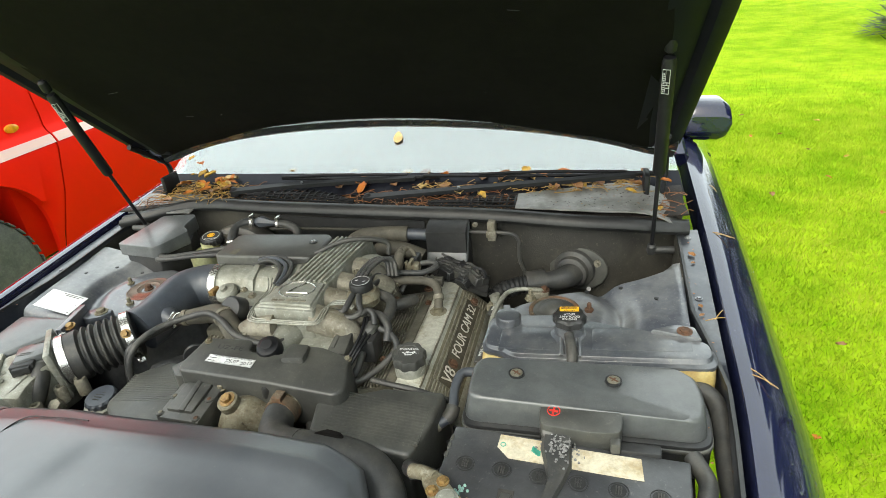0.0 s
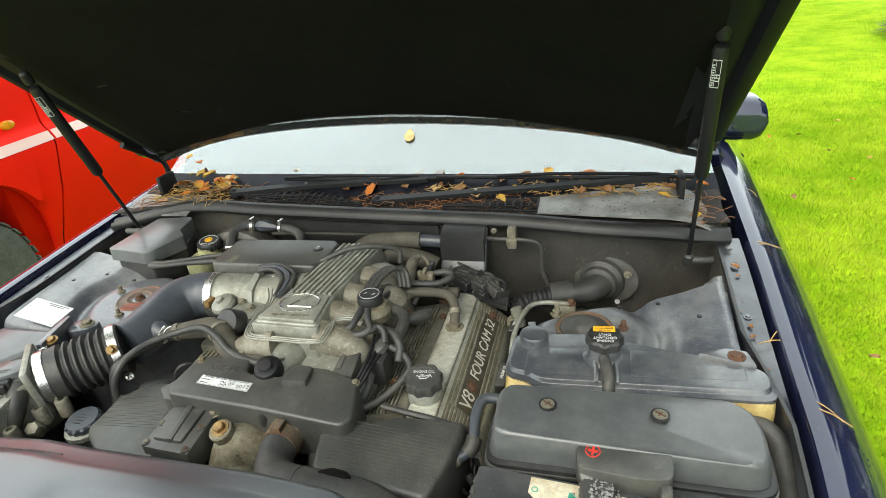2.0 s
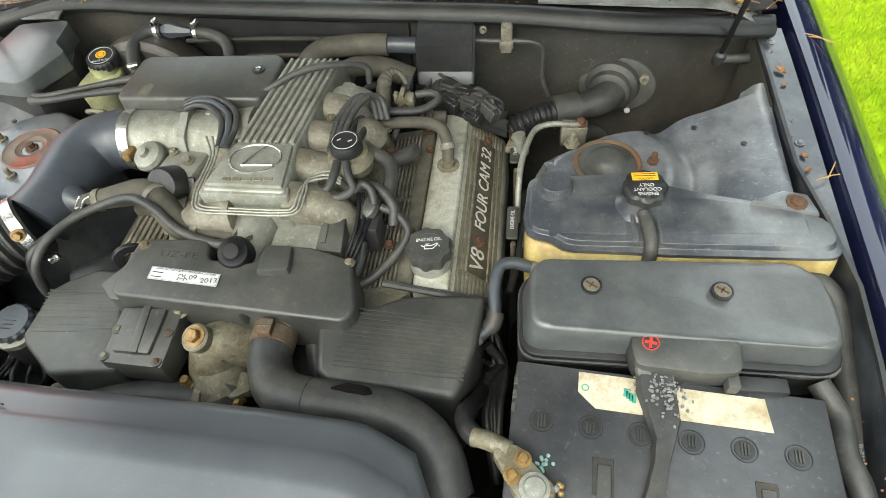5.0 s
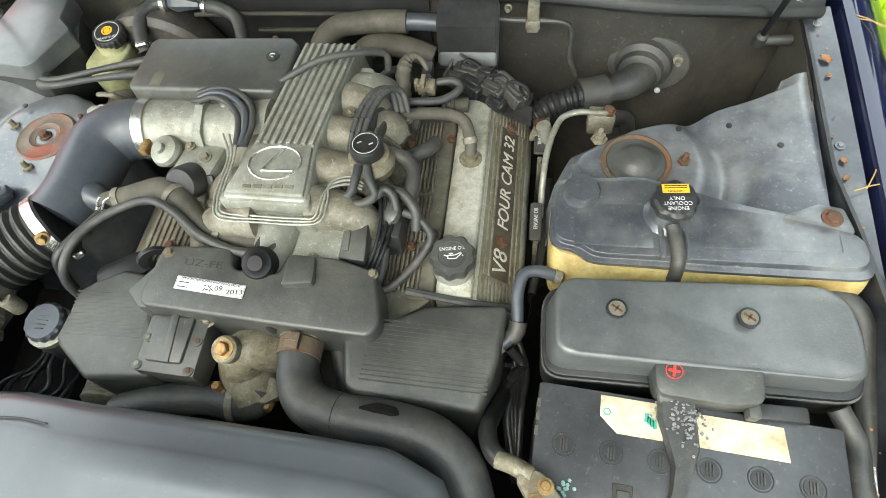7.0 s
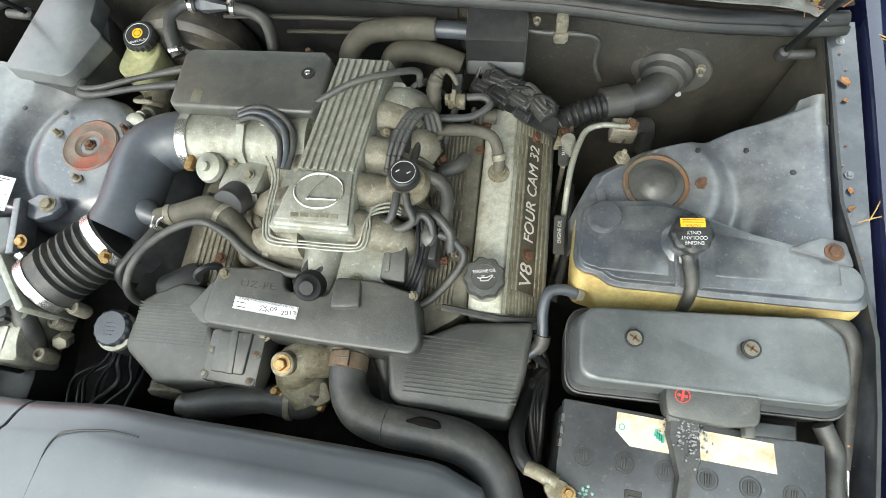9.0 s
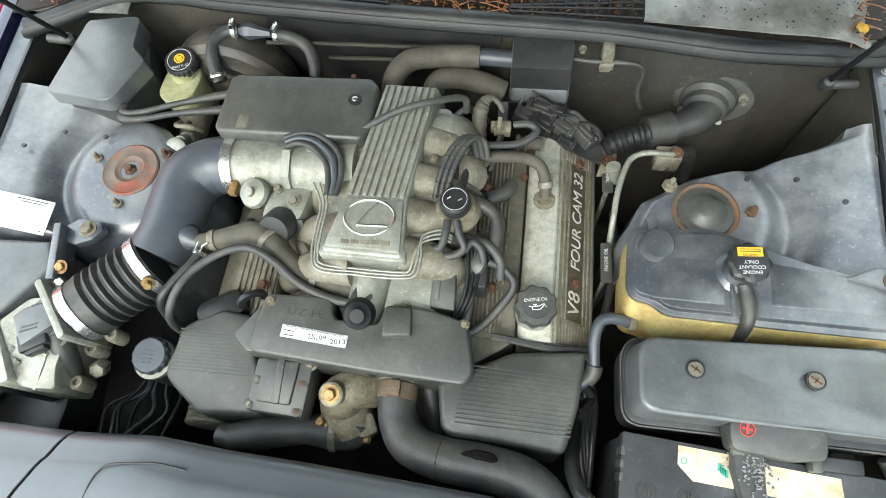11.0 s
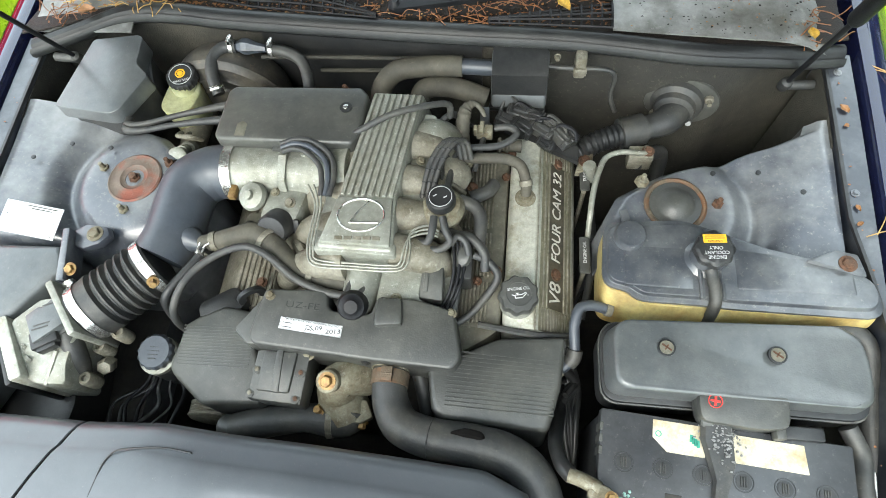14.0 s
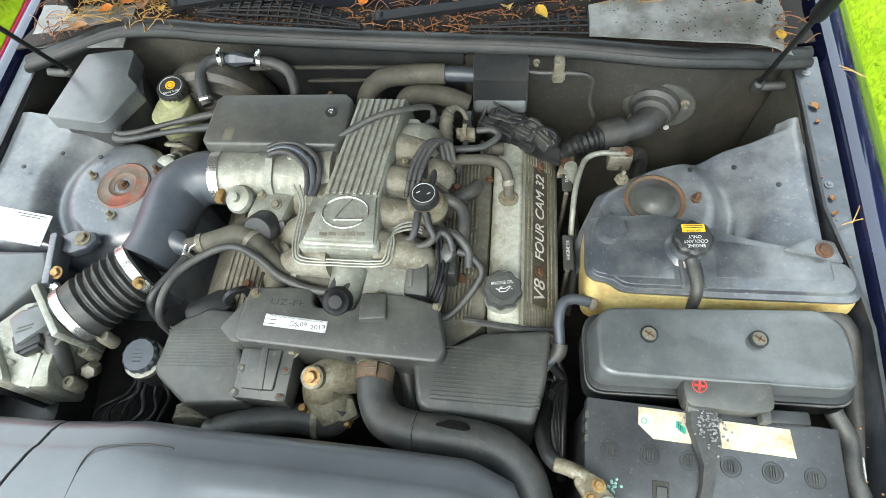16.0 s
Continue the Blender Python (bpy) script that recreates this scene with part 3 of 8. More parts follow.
    st = part("strut_mount", xf(ring, Matrix.Translation(c)), M_MOUNT if s < 0 else M_RIMRUST, car, "rust-brown suspension strut mount")
    cap = lathe([(0.040, -0.005), (0.039, 0.001), (0.031, 0.003), (0.027, 0.004), (0.02, 0.012), (0.011, 0.016), (0.003, 0.0165)] if s > 0 else [(0.010, -0.003), (0.010, 0.003), (0.0065, 0.003), (0.0065, 0.010), (0.002, 0.011)], 20 if s > 0 else 6)
    part("mount_cap", xf(cap, Matrix.Translation(c)), M_PLASTIC if s > 0 else M_RUST, st)
    for a in ((3, 140, 262) if s > 0 else (30, 165, 272)):
        p = c + Vector((0.062 * math.cos(radians(a)), 0.062 * math.sin(radians(a)), -0.004))
        bm = merge(lathe([(0.012, 0), (0.012, 0.0015), (0.008, 0.002), (0.008, 0.009), (0.005, 0.0095)], 6), lathe([(0.004, 0.008), (0.004, 0.02), (0.003, 0.021)], 10))
        part("stud_nut", xf(bm, Matrix.Translation(p)), M_RUST if a in (3, 30) else M_BRACKET, st)
    # raised stamping on the rail side and the rear corner plate under the gas strut
    for px, py in ((0.56, 0.05), (0.5, 0.055), (0.62, 0.02)):
        z = 0.87 if px < 0.55 else 0.885
        part("plug", xf(lathe([(0.004, 0), (0.004, 0.002), (0.002, 0.0025)], 12), Matrix.Translation((s * px, py, z - 0.004))), M_PLASTIC_DK, car)


side(1)
side(-1)

# cowl: seal, panel, grilles
seal_pts = [(-0.685, 0.235, 0.915), (-0.60, 0.268, 0.925), (-0.53, 0.297, 0.933), (-0.475, 0.304, 0.936), (-0.40, 0.300, 0.937), (-0.328, 0.291, 0.937), (-0.112, 0.275, 0.938),
            (0.091, 0.264, 0.938), (0.284, 0.257, 0.936), (0.468, 0.238, 0.932), (0.58, 0.240, 0.927), (0.643, 0.246, 0.920), (0.70, 0.256, 0.915)]
sp = curve_points(seal_pts, 5)
rings = []
for p in sp:
    rings.append([(p.x, p.y + a, p.z + b) for a, b in ((-0.014, -0.016), (-0.019, -0.008), (-0.018, -0.001), (-0.013, 0.004), (-0.009, -0.001), (-0.004, 0.006), (0.006, 0.009), (0.014, 0.006), (0.018, -0.002), (0.018, -0.02))])
part("cowl_seal", loft(rings), M_SEAL, car, "ribbed black rubber bonnet seal")
# front of the bay, floor and back wall
part("bay_floor", box(-0.72, 0.72, -0.98, 0.26, 0.36, 0.40, 0), M_DARK, car)
part("front_panel", box(-0.66, 0.66, -1.02, -0.97, 0.3, 0.82, 0.01), M_PAINT, car)


def wall_ring(y, z):
    return [(x, float(np.interp(x, [q.x for q in sp], [q.y for q in sp])) - 0.238 + 0.03 * max(0, min(1, (abs(x) - 0.54) / 0.06)) + y + 0.004 * noise.noise((x * 8, z * 8, 2)), z) for x in np.linspace(-0.69, 0.69, 60)]


part("firewall", sheet([wall_ring(y, z) for y, z in ((0.20, 0.38), (0.235, 0.55), (0.247, 0.7), (0.25, 0.8), (0.252, 0.86), (0.26, 0.9), (0.262, 0.925))], 0.012), M_FIREWALL, car, "grimy sound-deadened firewall")
part("firewall_panel", sheet([[p for p in wall_ring(y - 0.016, z) if -0.27 < p[0] < 0.15] for y, z in ((0.25, 0.78), (0.252, 0.85), (0.257, 0.885), (0.26, 0.91))], 0.004), M_PLASTIC_DK, car, "black insulation panel behind the engine")
# stiffening ribs of the firewall behind the engine
part("firewall_rib", tube([(-0.26, 0.24, 0.895), (-0.1, 0.242, 0.897), (0.1, 0.243, 0.896), (0.15, 0.243, 0.896)], 0.004, 6), M_FIREWALL, car)
part("firewall_rib", tube([(-0.16, 0.24, 0.865), (-0.02, 0.242, 0.866), (0.02, 0.242, 0.862)], 0.004, 6), M_FIREWALL, car)

glass_y = lambda x: 0.405 + 0.06 * (abs(x) / 0.7) ** 2
rings = [[(x, lerp(float(np.interp(x, [q.x for q in sp], [q.y for q in sp])) + 0.012, glass_y(x) - 0.05, t), lerp(0.934, 0.940, t) - 0.012 * math.sin(math.pi * t) ** 2) for x in np.linspace(-0.70, 0.70, 40)] for t in np.linspace(0, 1, 12)]
part("cowl_panel", sheet(rings, 0.003), M_SOIL, car, "cowl trough full of wet leaf litter")
# smooth plate on the driver's side corner
rings = [[(x, lerp(lerp(0.268, 0.245, (x - 0.34) / 0.33), lerp(0.335, 0.40, min(1, (x - 0.34) / 0.2)), t), 0.945 + 0.006 * t + 0.002 * noise.noise((x * 20, t * 4, 0)) - 0.03 * max(0, (x - 0.6) / 0.08) ** 2) for x in np.linspace(0.34, 0.68, 16)] for t in np.linspace(0, 1, 8)]
part("cowl_plate", sheet(rings, 0.003), M_COWL, car, "dusty grey cowl corner plate")
rings = [[(x, lerp(0.262, 0.36, t), 0.925 + 0.012 * t + 0.003 * noise.noise((x * 20, t * 6, 7))) for x in np.linspace(-0.69, -0.50, 10)] for t in np.linspace(0, 1, 8)]
part("cowl_plate", sheet(rings, 0.003), M_COWL, car, "dusty grey cowl corner plate with leaf litter")


def grille(x0, x1, ylow, yhigh, z, nx, ny, name="cowl_grille"):
    g = part(name, box(x0, x0 + 0.004, ylow(x0), max(yhigh(x0), ylow(x0) + 0.004), z - 0.004, z, 0), M_WIPER, car, "black plastic cowl mesh grille")
    for i in range(nx + 1):
        x = lerp(x0, x1, i / nx)
        if yhigh(x) - ylow(x) > 0.006:
            part("slat", tube([(x, ylow(x), z), (x, (ylow(x) + yhigh(x)) / 2, z + 0.006), (x, yhigh(x), z + 0.003)], 0.0022, 5, 3), M_WIPER, g)
    for j in range(ny + 1):
        t = j / ny
        part("slat", tube([(x, lerp(ylow(x), yhigh(x), t), z + 0.006 * math.sin(math.pi * min(1, t * 1.2)) ** 1) for x in np.linspace(x0, x1, 8)], 0.002, 5, 3), M_WIPER, g)


grille(-0.36, -0.05, table((-0.36, -0.28, -0.05), (0.322, 0.306, 0.284)), table((-0.36, -0.32, -0.2, -0.12, -0.05), (0.326, 0.346, 0.362, 0.335, 0.288)), 0.947, 16, 5)
grille(0.14, 0.338, table((0.14, 0.34), (0.276, 0.270)), table((0.14, 0.34), (0.285, 0.322)), 0.948, 12, 4)

# windscreen with its black border, dashboard and cabin behind
def screen_row(t, inset=0.0, lift=0.0):
    return [(x * (1 - 0.16 * t) * (1 - inset), glass_y(x) + 0.68 * t, 0.970 + 0.38 * t - 0.02 * (abs(x) / 0.7) ** 2 * (1 - t) + lift) for x in np.linspace(-0.70, 0.70, 30)]


win = part("windscreen", sheet([screen_row(t) for t in np.linspace(0, 1, 14)], 0.005), M_GLASS, car, "wet windscreen reflecting the white sky")
part("screen_border", sheet([[(x, y - 0.001, z + 0.0035) for x, y, z in screen_row(t)] for t in (-0.085, -0.06, -0.03, 0.0, 0.006)], 0.003), M_RIM, car)
M_DASH = mat("dark_dashboard", (0.02, 0.022, 0.028), 0.6, bump=0.1)
part("dashboard", prism([(-0.68, 0.50), (0.68, 0.50), (0.66, 1.05), (-0.66, 1.05)], 0.6, 0.965, 0.02), M_DASH, car)
part("cabin", merge(box(-0.72, 0.72, 1.95, 2.0, 0.3, 1.4, 0), box(-0.74, 0.74, 0.5, 2.0, 0.28, 0.32, 0)), M_DASH, car)
part("roof", sheet([[(x, y, 1.335 + 0.05 * math.sin(math.pi * (y - 1.05) / 1.3) - 0.06 * (x / 0.6) ** 2) for x in np.linspace(-0.6, 0.6, 12)] for y in np.linspace(1.05, 2.3, 8)], 0.004), M_PAINT, car)
for s in (1, -1):
    part("pillar", tube([(s * 0.715, 0.60, 0.935), (s * 0.66, 0.9, 1.12), (s * 0.6, 1.2, 1.33)], 0.026, 8), M_PAINT, car)
    part("door", sheet([[(s * (0.745 + a), y, 0.935 + b) for a, b in ((-0.01, -0.01), (0.02, -0.004), (0.08, -0.05), (0.118, -0.24), (0.12, -0.4), (0.09, -0.66))] for y in (0.785, 1.2, 1.9)], 0.002 * s), M_PAINT, car)
    # door mirror
    shell = loft([[(s * (x - 0.018), 0.80 + 0.075 * f, 0.974 + z * k) for x, z in ((0.765, -0.04), (0.785, -0.052), (0.855, -0.056), (0.878, -0.045), (0.886, 0.0), (0.882, 0.04), (0.862, 0.055), (0.79, 0.058), (0.768, 0.045))] for f, k in ((-0.35, 0.45), (-0.15, 0.85), (0.1, 1.0), (1.0, 1.0))])
    mi = part("door_mirror", bevel(shell, 0.006, 3), M_PAINT, car, "navy door mirror shell")
    part("mirror_arm", box(min(s * 0.70, s * 0.77), max(s * 0.70, s * 0.77), 0.80, 0.87, 0.93, 0.965, 0.01), M_PAINT, mi)
# wheels of the navy car, hidden from most places
for wx, wy in ((0.78, -0.42), (-0.78, -0.42)):
    w = part("wheel", xf(lathe([(0.19, -0.1), (0.3, -0.1), (0.32, -0.08), (0.32, 0.08), (0.3, 0.1), (0.19, 0.1)], 32), aim((wx, wy, 0.32), (1, 0, 0))), M_TYRE, car)
    part("rim", xf(lathe([(0.02, 0.03), (0.05, 0.06), (0.17, 0.05), (0.192, 0.09), (0.192, -0.09)], 24), aim((wx, wy, 0.32), (1 if wx > 0 else -1, 0, 0))), M_ALU, w)

# bonnet, propped open
HOOD_A = math.atan(0.95)
hood_o = Vector((0, 0.40, 1.016))
up_ax, n_ax = Vector((0, -math.cos(HOOD_A), math.sin(HOOD_A))), Vector((0, math.sin(HOOD_A), math.cos(HOOD_A)))


def hood_point(x, v, h=0.0):
    """x across, v along the bonnet from its rear edge, h above its flat."""
    crown = 0.036 * (1 - (x / 0.72) ** 2)
    return hood_o + Vector((x, 0, 0)) + up_ax * v + n_ax * (crown + h)


def hood_half(v):
    return 0.684 + 0.020 * min(1, v / 0.5) - 0.04 * (v / 1.2) ** 4


def rear_v(x):
    return 0.085 * (1 - (x / 0.7) ** 2) - 0.058 * (abs(x) / 0.68) ** 5 + 0.5 * max(0, abs(x) - 0.64)


hood = part("bonnet", sheet([[hood_point(u * hood_half(v), lerp(rear_v(u * 0.7), 1.2, v / 1.2), 0.02) for u in np.linspace(-1, 1, 41)] for v in np.linspace(0, 1.2, 30)], 0.0015), M_PAINT, car, "raised navy bonnet, beaded with rain")
rim = []
for u in np.linspace(-0.99, 0.99, 41):
    x, v0 = u * 0.685, rear_v(u * 0.7) + 0.002
    rim.append([hood_point(x, v0 + a, b) for a, b in ((0.0, 0.018), (0.004, 0.004), (0.02, 0.0), (0.038, 0.004), (0.052, -0.004), (0.075, -0.008), (0.10, -0.006), (0.10, 0.018))])
part("bonnet_rim", loft(rim), M_PAINT_IN, hood, "wet inner rim of the bonnet with drain holes")
for s in (1, -1):
    rim = []
    for v in np.linspace(0.045, 1.18, 24):
        hw = hood_half(v)
        rim.append([hood_point(s * (hw - a), v, b) for a, b in ((0.001, 0.018), (0.003, 0.002), (0.014, -0.006), (0.03, -0.008), (0.042, 0.001), (0.06, -0.010), (0.10, -0.012), (0.10, 0.018))])
    part("bonnet_rim", loft(rim), M_RIM, hood)
pad = [[hood_point(u * 0.652, lerp(rear_v(u * 0.652) + 0.028 + 0.045 * max(0, 1 - (u / 0.66) ** 2), 1.1, v / 1.1), -0.014 - 0.006 * math.cos(3 * u) - 0.003 * noise.noise((u * 6, v * 8, 1)) + (0.016 if abs(u) > 0.97 or j in (0, 27) else 0)) for u in np.linspace(-1, 1, 33)] for j, v in enumerate(np.linspace(0.0, 1.1, 28))]
part("insulation_pad", sheet(pad, 0.004), M_LINER, hood, "black sound-insulation pad")
rnd = random.Random(4)
for k in range(5):
    u, v = rnd.uniform(-0.95, 0.95), rnd.uniform(0.2, 0.6)
    p, q = hood_point(u * 0.6, v, -0.0265), hood_point(u * 0.6 + rnd.uniform(-0.03, 0.03), v + rnd.uniform(-0.004, 0.004), -0.0265)
    part("scuff", tube([p, (p + q) / 2, q], 0.0006, 4, 2), M_PLASTIC_DK, hood)
# drain holes as dark discs, the shade inside them put into the colour
for k in range(9):
    u = rnd.uniform(-0.6, 0.6)
    part("drain_hole", xf(lathe([(0.001, 0), (0.004, 0), (0.004, 0.0008), (0.001, 0.001)], 10), aim(hood_point(u * 0.69, rear_v(u * 0.7) + 0.030, 0.001), -n_ax)), M_DARK, hood)
for s in (1, -1):
    # hinge arm from the cowl corner to the bonnet
    part("hinge", tube([(s * 0.655, 0.375, 0.93), (s * 0.665, 0.43, 0.955), (s * 0.665, 0.43, 1.0), (s * 0.655, 0.375, 1.04), (s * 0.65, 0.30, 1.09)], 0.007, 8), M_WIPER, car, "black bonnet hinge arm")
    part("hinge", xf(box(-0.006, 0.006, -0.03, 0.03, -0.03, 0.035, 0.004), Matrix.Translation((s * 0.62, 0.37, 0.955))), M_WIPER, car)

# gas struts
for s, foot, mid, top, tag_text in ((1, (0.628, 0.232, 0.868), (0.62, 0.155, 1.11), (0.6184, 0.1015, 1.298), "LH"), (-1, (-0.605, 0.225, 0.897), (-0.6, 0.155, 1.11), (-0.581, 0.071, 1.291), "RH")):
    f, t = Vector(foot), Vector(top)
    d = (t - f).normalized()
    ln = (t - f).length
    gs = thing("gas_strut", foot, "black gas strut holding the bonnet open", "gas strut", "bonnet gas struts")
    part("rod", tube([f, f + d * 0.12, f + d * (ln * 0.45 + 0.01)], 0.0042, 10), M_WIPER, gs)
    part("cylinder", xf(lathe([(0.005, 0), (0.0095, 0.002), (0.0115, 0.008), (0.0115, ln * 0.5), (0.009, ln * 0.5 + 0.008), (0.004, ln * 0.52)], 20), aim(f + d * (ln * 0.44), d)), M_WIPER, gs)
    part("ball_socket", xf(lathe([(0.004, -0.012), (0.009, -0.008), (0.010, 0), (0.009, 0.012), (0.005, 0.016)], 14), aim(f, d)), M_RUBBER, gs)
    part("ball_socket", xf(lathe([(0.004, -0.012), (0.009, -0.008), (0.010, 0), (0.009, 0.012), (0.005, 0.016)], 14), aim(t, d)), M_WIPER, gs)
    part("mounting_pin", tube([f, f + Vector((s * 0.02, 0, 0)), f + Vector((s * 0.045, 0.002, 0))], 0.008, 10), M_RUBBER, gs)
    # printed label facing the front of the car
    c = f + d * (0.393 if s > 0 else 0.369)
    nrm = Vector((-s * 0.35, -0.9, -0.3))
    nrm = (nrm - d * nrm.dot(d)).normalized()
    right = d.cross(nrm)
    mt = Matrix((( right.x, d.x, nrm.x, 0), (right.y, d.y, nrm.y, 0), (right.z, d.z, nrm.z, 0), (0, 0, 0, 1)))
    base = Matrix.Translation(c + nrm * 0.0118) @ mt
    for bx0, bx1, by0, by1 in ((-0.006, 0.006, 0.021, 0.0217), (-0.006, 0.006, -0.0217, -0.021), (0.0056, 0.0062, -0.021, 0.021), (-0.0062, -0.0056, -0.021, 0.021), (-0.001, -0.0006, -0.021, 0.021)):
        part("label_border", xf(box(bx0, bx1, by0, by1, -0.001, 0.0004, 0), base), M_PRINT, gs)
    for k in range(9):
        part("print_bar", xf(box(-0.0048, -0.002, -0.019 + k * 0.004, -0.0175 + k * 0.004, -0.001, 0.0004, 0), base), M_PRINT, gs)
    lettering(tag_text, 0.010, base @ Matrix.Translation((0.0024, -0.006, 0)) @ Matrix.Rotation(radians(90), 4, "Z"), M_PRINT, gs)

# wipers
for pv, mid, tip in (((-0.02, 0.308, 0.950), (0.20, 0.338, 0.958), (0.60, 0.392, 0.972)), ((-0.41, 0.345, 0.950), (-0.22, 0.366, 0.960), (0.08, 0.382, 0.970))):
    wp = thing("wiper", pv, "black windscreen wiper with leaves caught on it", "wiper", "windscreen wipers")
    part("pivot", xf(lathe([(0.013, -0.012), (0.013, 0.004), (0.008, 0.008), (0.005, 0.012)], 14), Matrix.Translation(pv)), M_WIPER, wp)
    a, m_, t_ = Vector(pv), Vector(mid), Vector(tip)
    cs = curve_points((a, m_, t_), 8)
    rows = []
    for i, p in enumerate(cs):
        w_ = lerp(0.013, 0.005, i / (len(cs) - 1))
        rows.append([p + Vector((0, -w_, -0.004)), p + Vector((0, -w_, 0.005)), p + Vector((0, w_ * 0.4, 0.009)), p + Vector((0, w_, 0.004)), p + Vector((0, w_, -0.004))])
    part("arm", loft(rows), M_WIPER, wp)
    part("blade", tube([t_ + Vector((-0.50 if tip[0] > 0.3 else -0.36, -0.004, 0.004)), t_ + Vector((-0.2, -0.002, 0.002)), t_ + Vector((0.06, 0.012, 0.0))], 0.0045, 6), M_WIPER, wp)
    part("blade_bridge", tube([t_ + Vector((-0.36, -0.006, 0.008)), t_ + Vector((-0.2, -0.008, 0.014)), t_ + Vector((-0.02, 0.006, 0.008))], 0.004, 6), M_WIPER, wp)
    part("arm_bolt", xf(lathe([(0.004, 0), (0.004, 0.003), (0.003, 0.004)], 10), Matrix.Translation(m_ + Vector((0, -0.002, 0.007)))), M_STEEL_IN, wp)

# ---- engine ----
engine = thing("engine", (0, 0, 0.40), "grimy aluminium eight-cylinder petrol engine with black covers", "engine")
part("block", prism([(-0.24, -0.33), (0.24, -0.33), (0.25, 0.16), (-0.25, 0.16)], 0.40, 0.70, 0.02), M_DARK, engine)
part("valley", prism([(-0.17, -0.2), (0.12, -0.2), (0.13, 0.14), (-0.17, 0.14)], 0.69, 0.79, 0.02), M_ALU_DK, engine)


def along_y(sec, y0, y1, k=2):
    return loft([[(x, y, z) for x, z in sec] for y in np.linspace(y0, y1, k)])


# valve cover, the bank beside the coolant tank: strip, finned inner cover, lettered outer panel
vc = part("valve_cover", bevel(along_y([(0.190, 0.70), (0.190, 0.824), (0.197, 0.831), (0.236, 0.831), (0.243, 0.822), (0.296, 0.778), (0.302, 0.765), (0.305, 0.69)], -0.205, 0.132), 0.003), M_STRIP, engine, "grimy cast aluminium valve cover")
fin = part("coil_cover", bevel(along_y([(0.085, 0.70), (0.088, 0.79), (0.098, 0.800), (0.184, 0.818), (0.188, 0.814), (0.189, 0.70)], -0.205, 0.115), 0.002), M_FIN, engine, "dusty ribbed plastic spark plug cover")
for i in range(12):
    x = 0.096 + i * 0.0062
    z = 0.800 + (x - 0.098) * 0.21
    for y0, y1 in ((-0.195, -0.13), (-0.12, -0.045), (-0.035, 0.03), (0.04, 0.095)):
        part("rib", box(x - 0.0015, x + 0.0015, y0, y1, z - 0.004, z + 0.006, 0.0006, 1), M_ALU_DK, fin)
part("front_plate", prism(fillet([(0.092, -0.200), (0.189, -0.200), (0.172, -0.216), (0.130, -0.243), (0.096, -0.236)], 0.005, 2), 0.74, lambda x, y: 0.806 + 0.1 * (x - 0.1), 0.002), M_FIN, fin)
q_out = Vector((0.044, 0, 0.053)).normalized()
t_out = Vector((0.053, 0, -0.044)).normalized()
outer = lambda u, y, h=0.0: Vector((0.243, y, 0.822)) + t_out * u + q_out * h


def outer_pose(u, y, h):
    """Lettering on the outer panel reads towards the firewall; its up is towards the engine's middle."""
    p = outer(u, y, h)
    ex, ez = Vector((0, 1, 0)), q_out
    ey = ez.cross(ex)
    return Matrix(((ex.x, ey.x, ez.x, p.x), (ex.y, ey.y, ez.y, p.y), (ex.z, ey.z, ez.z, p.z), (0, 0, 0, 1)))


for i in range(10):
    u = 0.006 + i * 0.0062
    for y0, y1 in ((-0.200, -0.165), (0.098, 0.126)):
        part("rib", xf(box(y0, y1, -0.0015, 0.0015, -0.002, 0.003, 0.0006, 1), outer_pose(u, 0, 0)), M_ALU_DK, vc)
for u, h in ((0.008, 0.003), (0.016, 0.003), (0.052, 0.003), (0.060, 0.003)):
    part("rib", xf(box(-0.163, 0.096, -0.0015, 0.0015, -0.002, h, 0.0006, 1), outer_pose(u, 0, 0)), M_ALU_DK, vc)
part("letter_plate", xf(box(-0.163, 0.096, -0.0165, 0.0165, -0.001, 0.0012, 0.0005, 1), outer_pose(0.034, 0, 0)), M_LETTER_BED, vc)
part("outer_panel", xf(box(-0.202, 0.129, 0.0, 0.066, -0.002, 0.0009, 0), outer_pose(0.067, 0, 0)), M_OUTER, vc)
lettering("V8", 0.033, outer_pose(0.034, -0.137, 0.0012), M_SILVER_PRINT, vc, 0.001, shear=0.12, width=0.036)
lettering("FOUR CAM 32", 0.027, outer_pose(0.034, 0.0, 0.0012), M_SILVER_PRINT, vc, 0.001, shear=0.12, width=0.165)
for y in (-0.104, 0.1015):
    bolt(outer(0.034, y, 0.001), q_out, 0.007, vc, M_RUST)
part("strip_groove", box(0.2375, 0.2395, -0.204, 0.131, 0.828, 0.8325, 0), M_ALU_DK, vc)
for y, x in ((-0.115, 0.177), (0.1, 0.19)):
    bolt((x, y, 0.829), (0, 0, 1), 0.0055, vc, M_RUST)

# oil filler cap
neck = part("filler_neck", xf(lathe([(0.027, 0), (0.027, 0.022), (0.024, 0.026)], 24), aim((0.211, -0.163, 0.826), (0.05, -0.1, 1))), M_ALU, engine)
oc = []
for r, z in ((0.0265, 0.0), (0.0285, 0.002), (0.0285, 0.014), (0.026, 0.0185), (0.018, 0.0195), (0.0175, 0.0185), (0.002, 0.0185)):
    oc.append([((r * (1 + (0.055 * math.cos(9 * a) if 0.0255 < r else 0))) * math.cos(a), (r * (1 + (0.055 * math.cos(9 * a) if 0.0255 < r else 0))) * math.sin(a), z) for a in np.linspace(0, 2 * math.pi, 72, endpoint=False)])
m_cap = aim((0.211, -0.163, 0.850), (0.05, -0.1, 1)) 
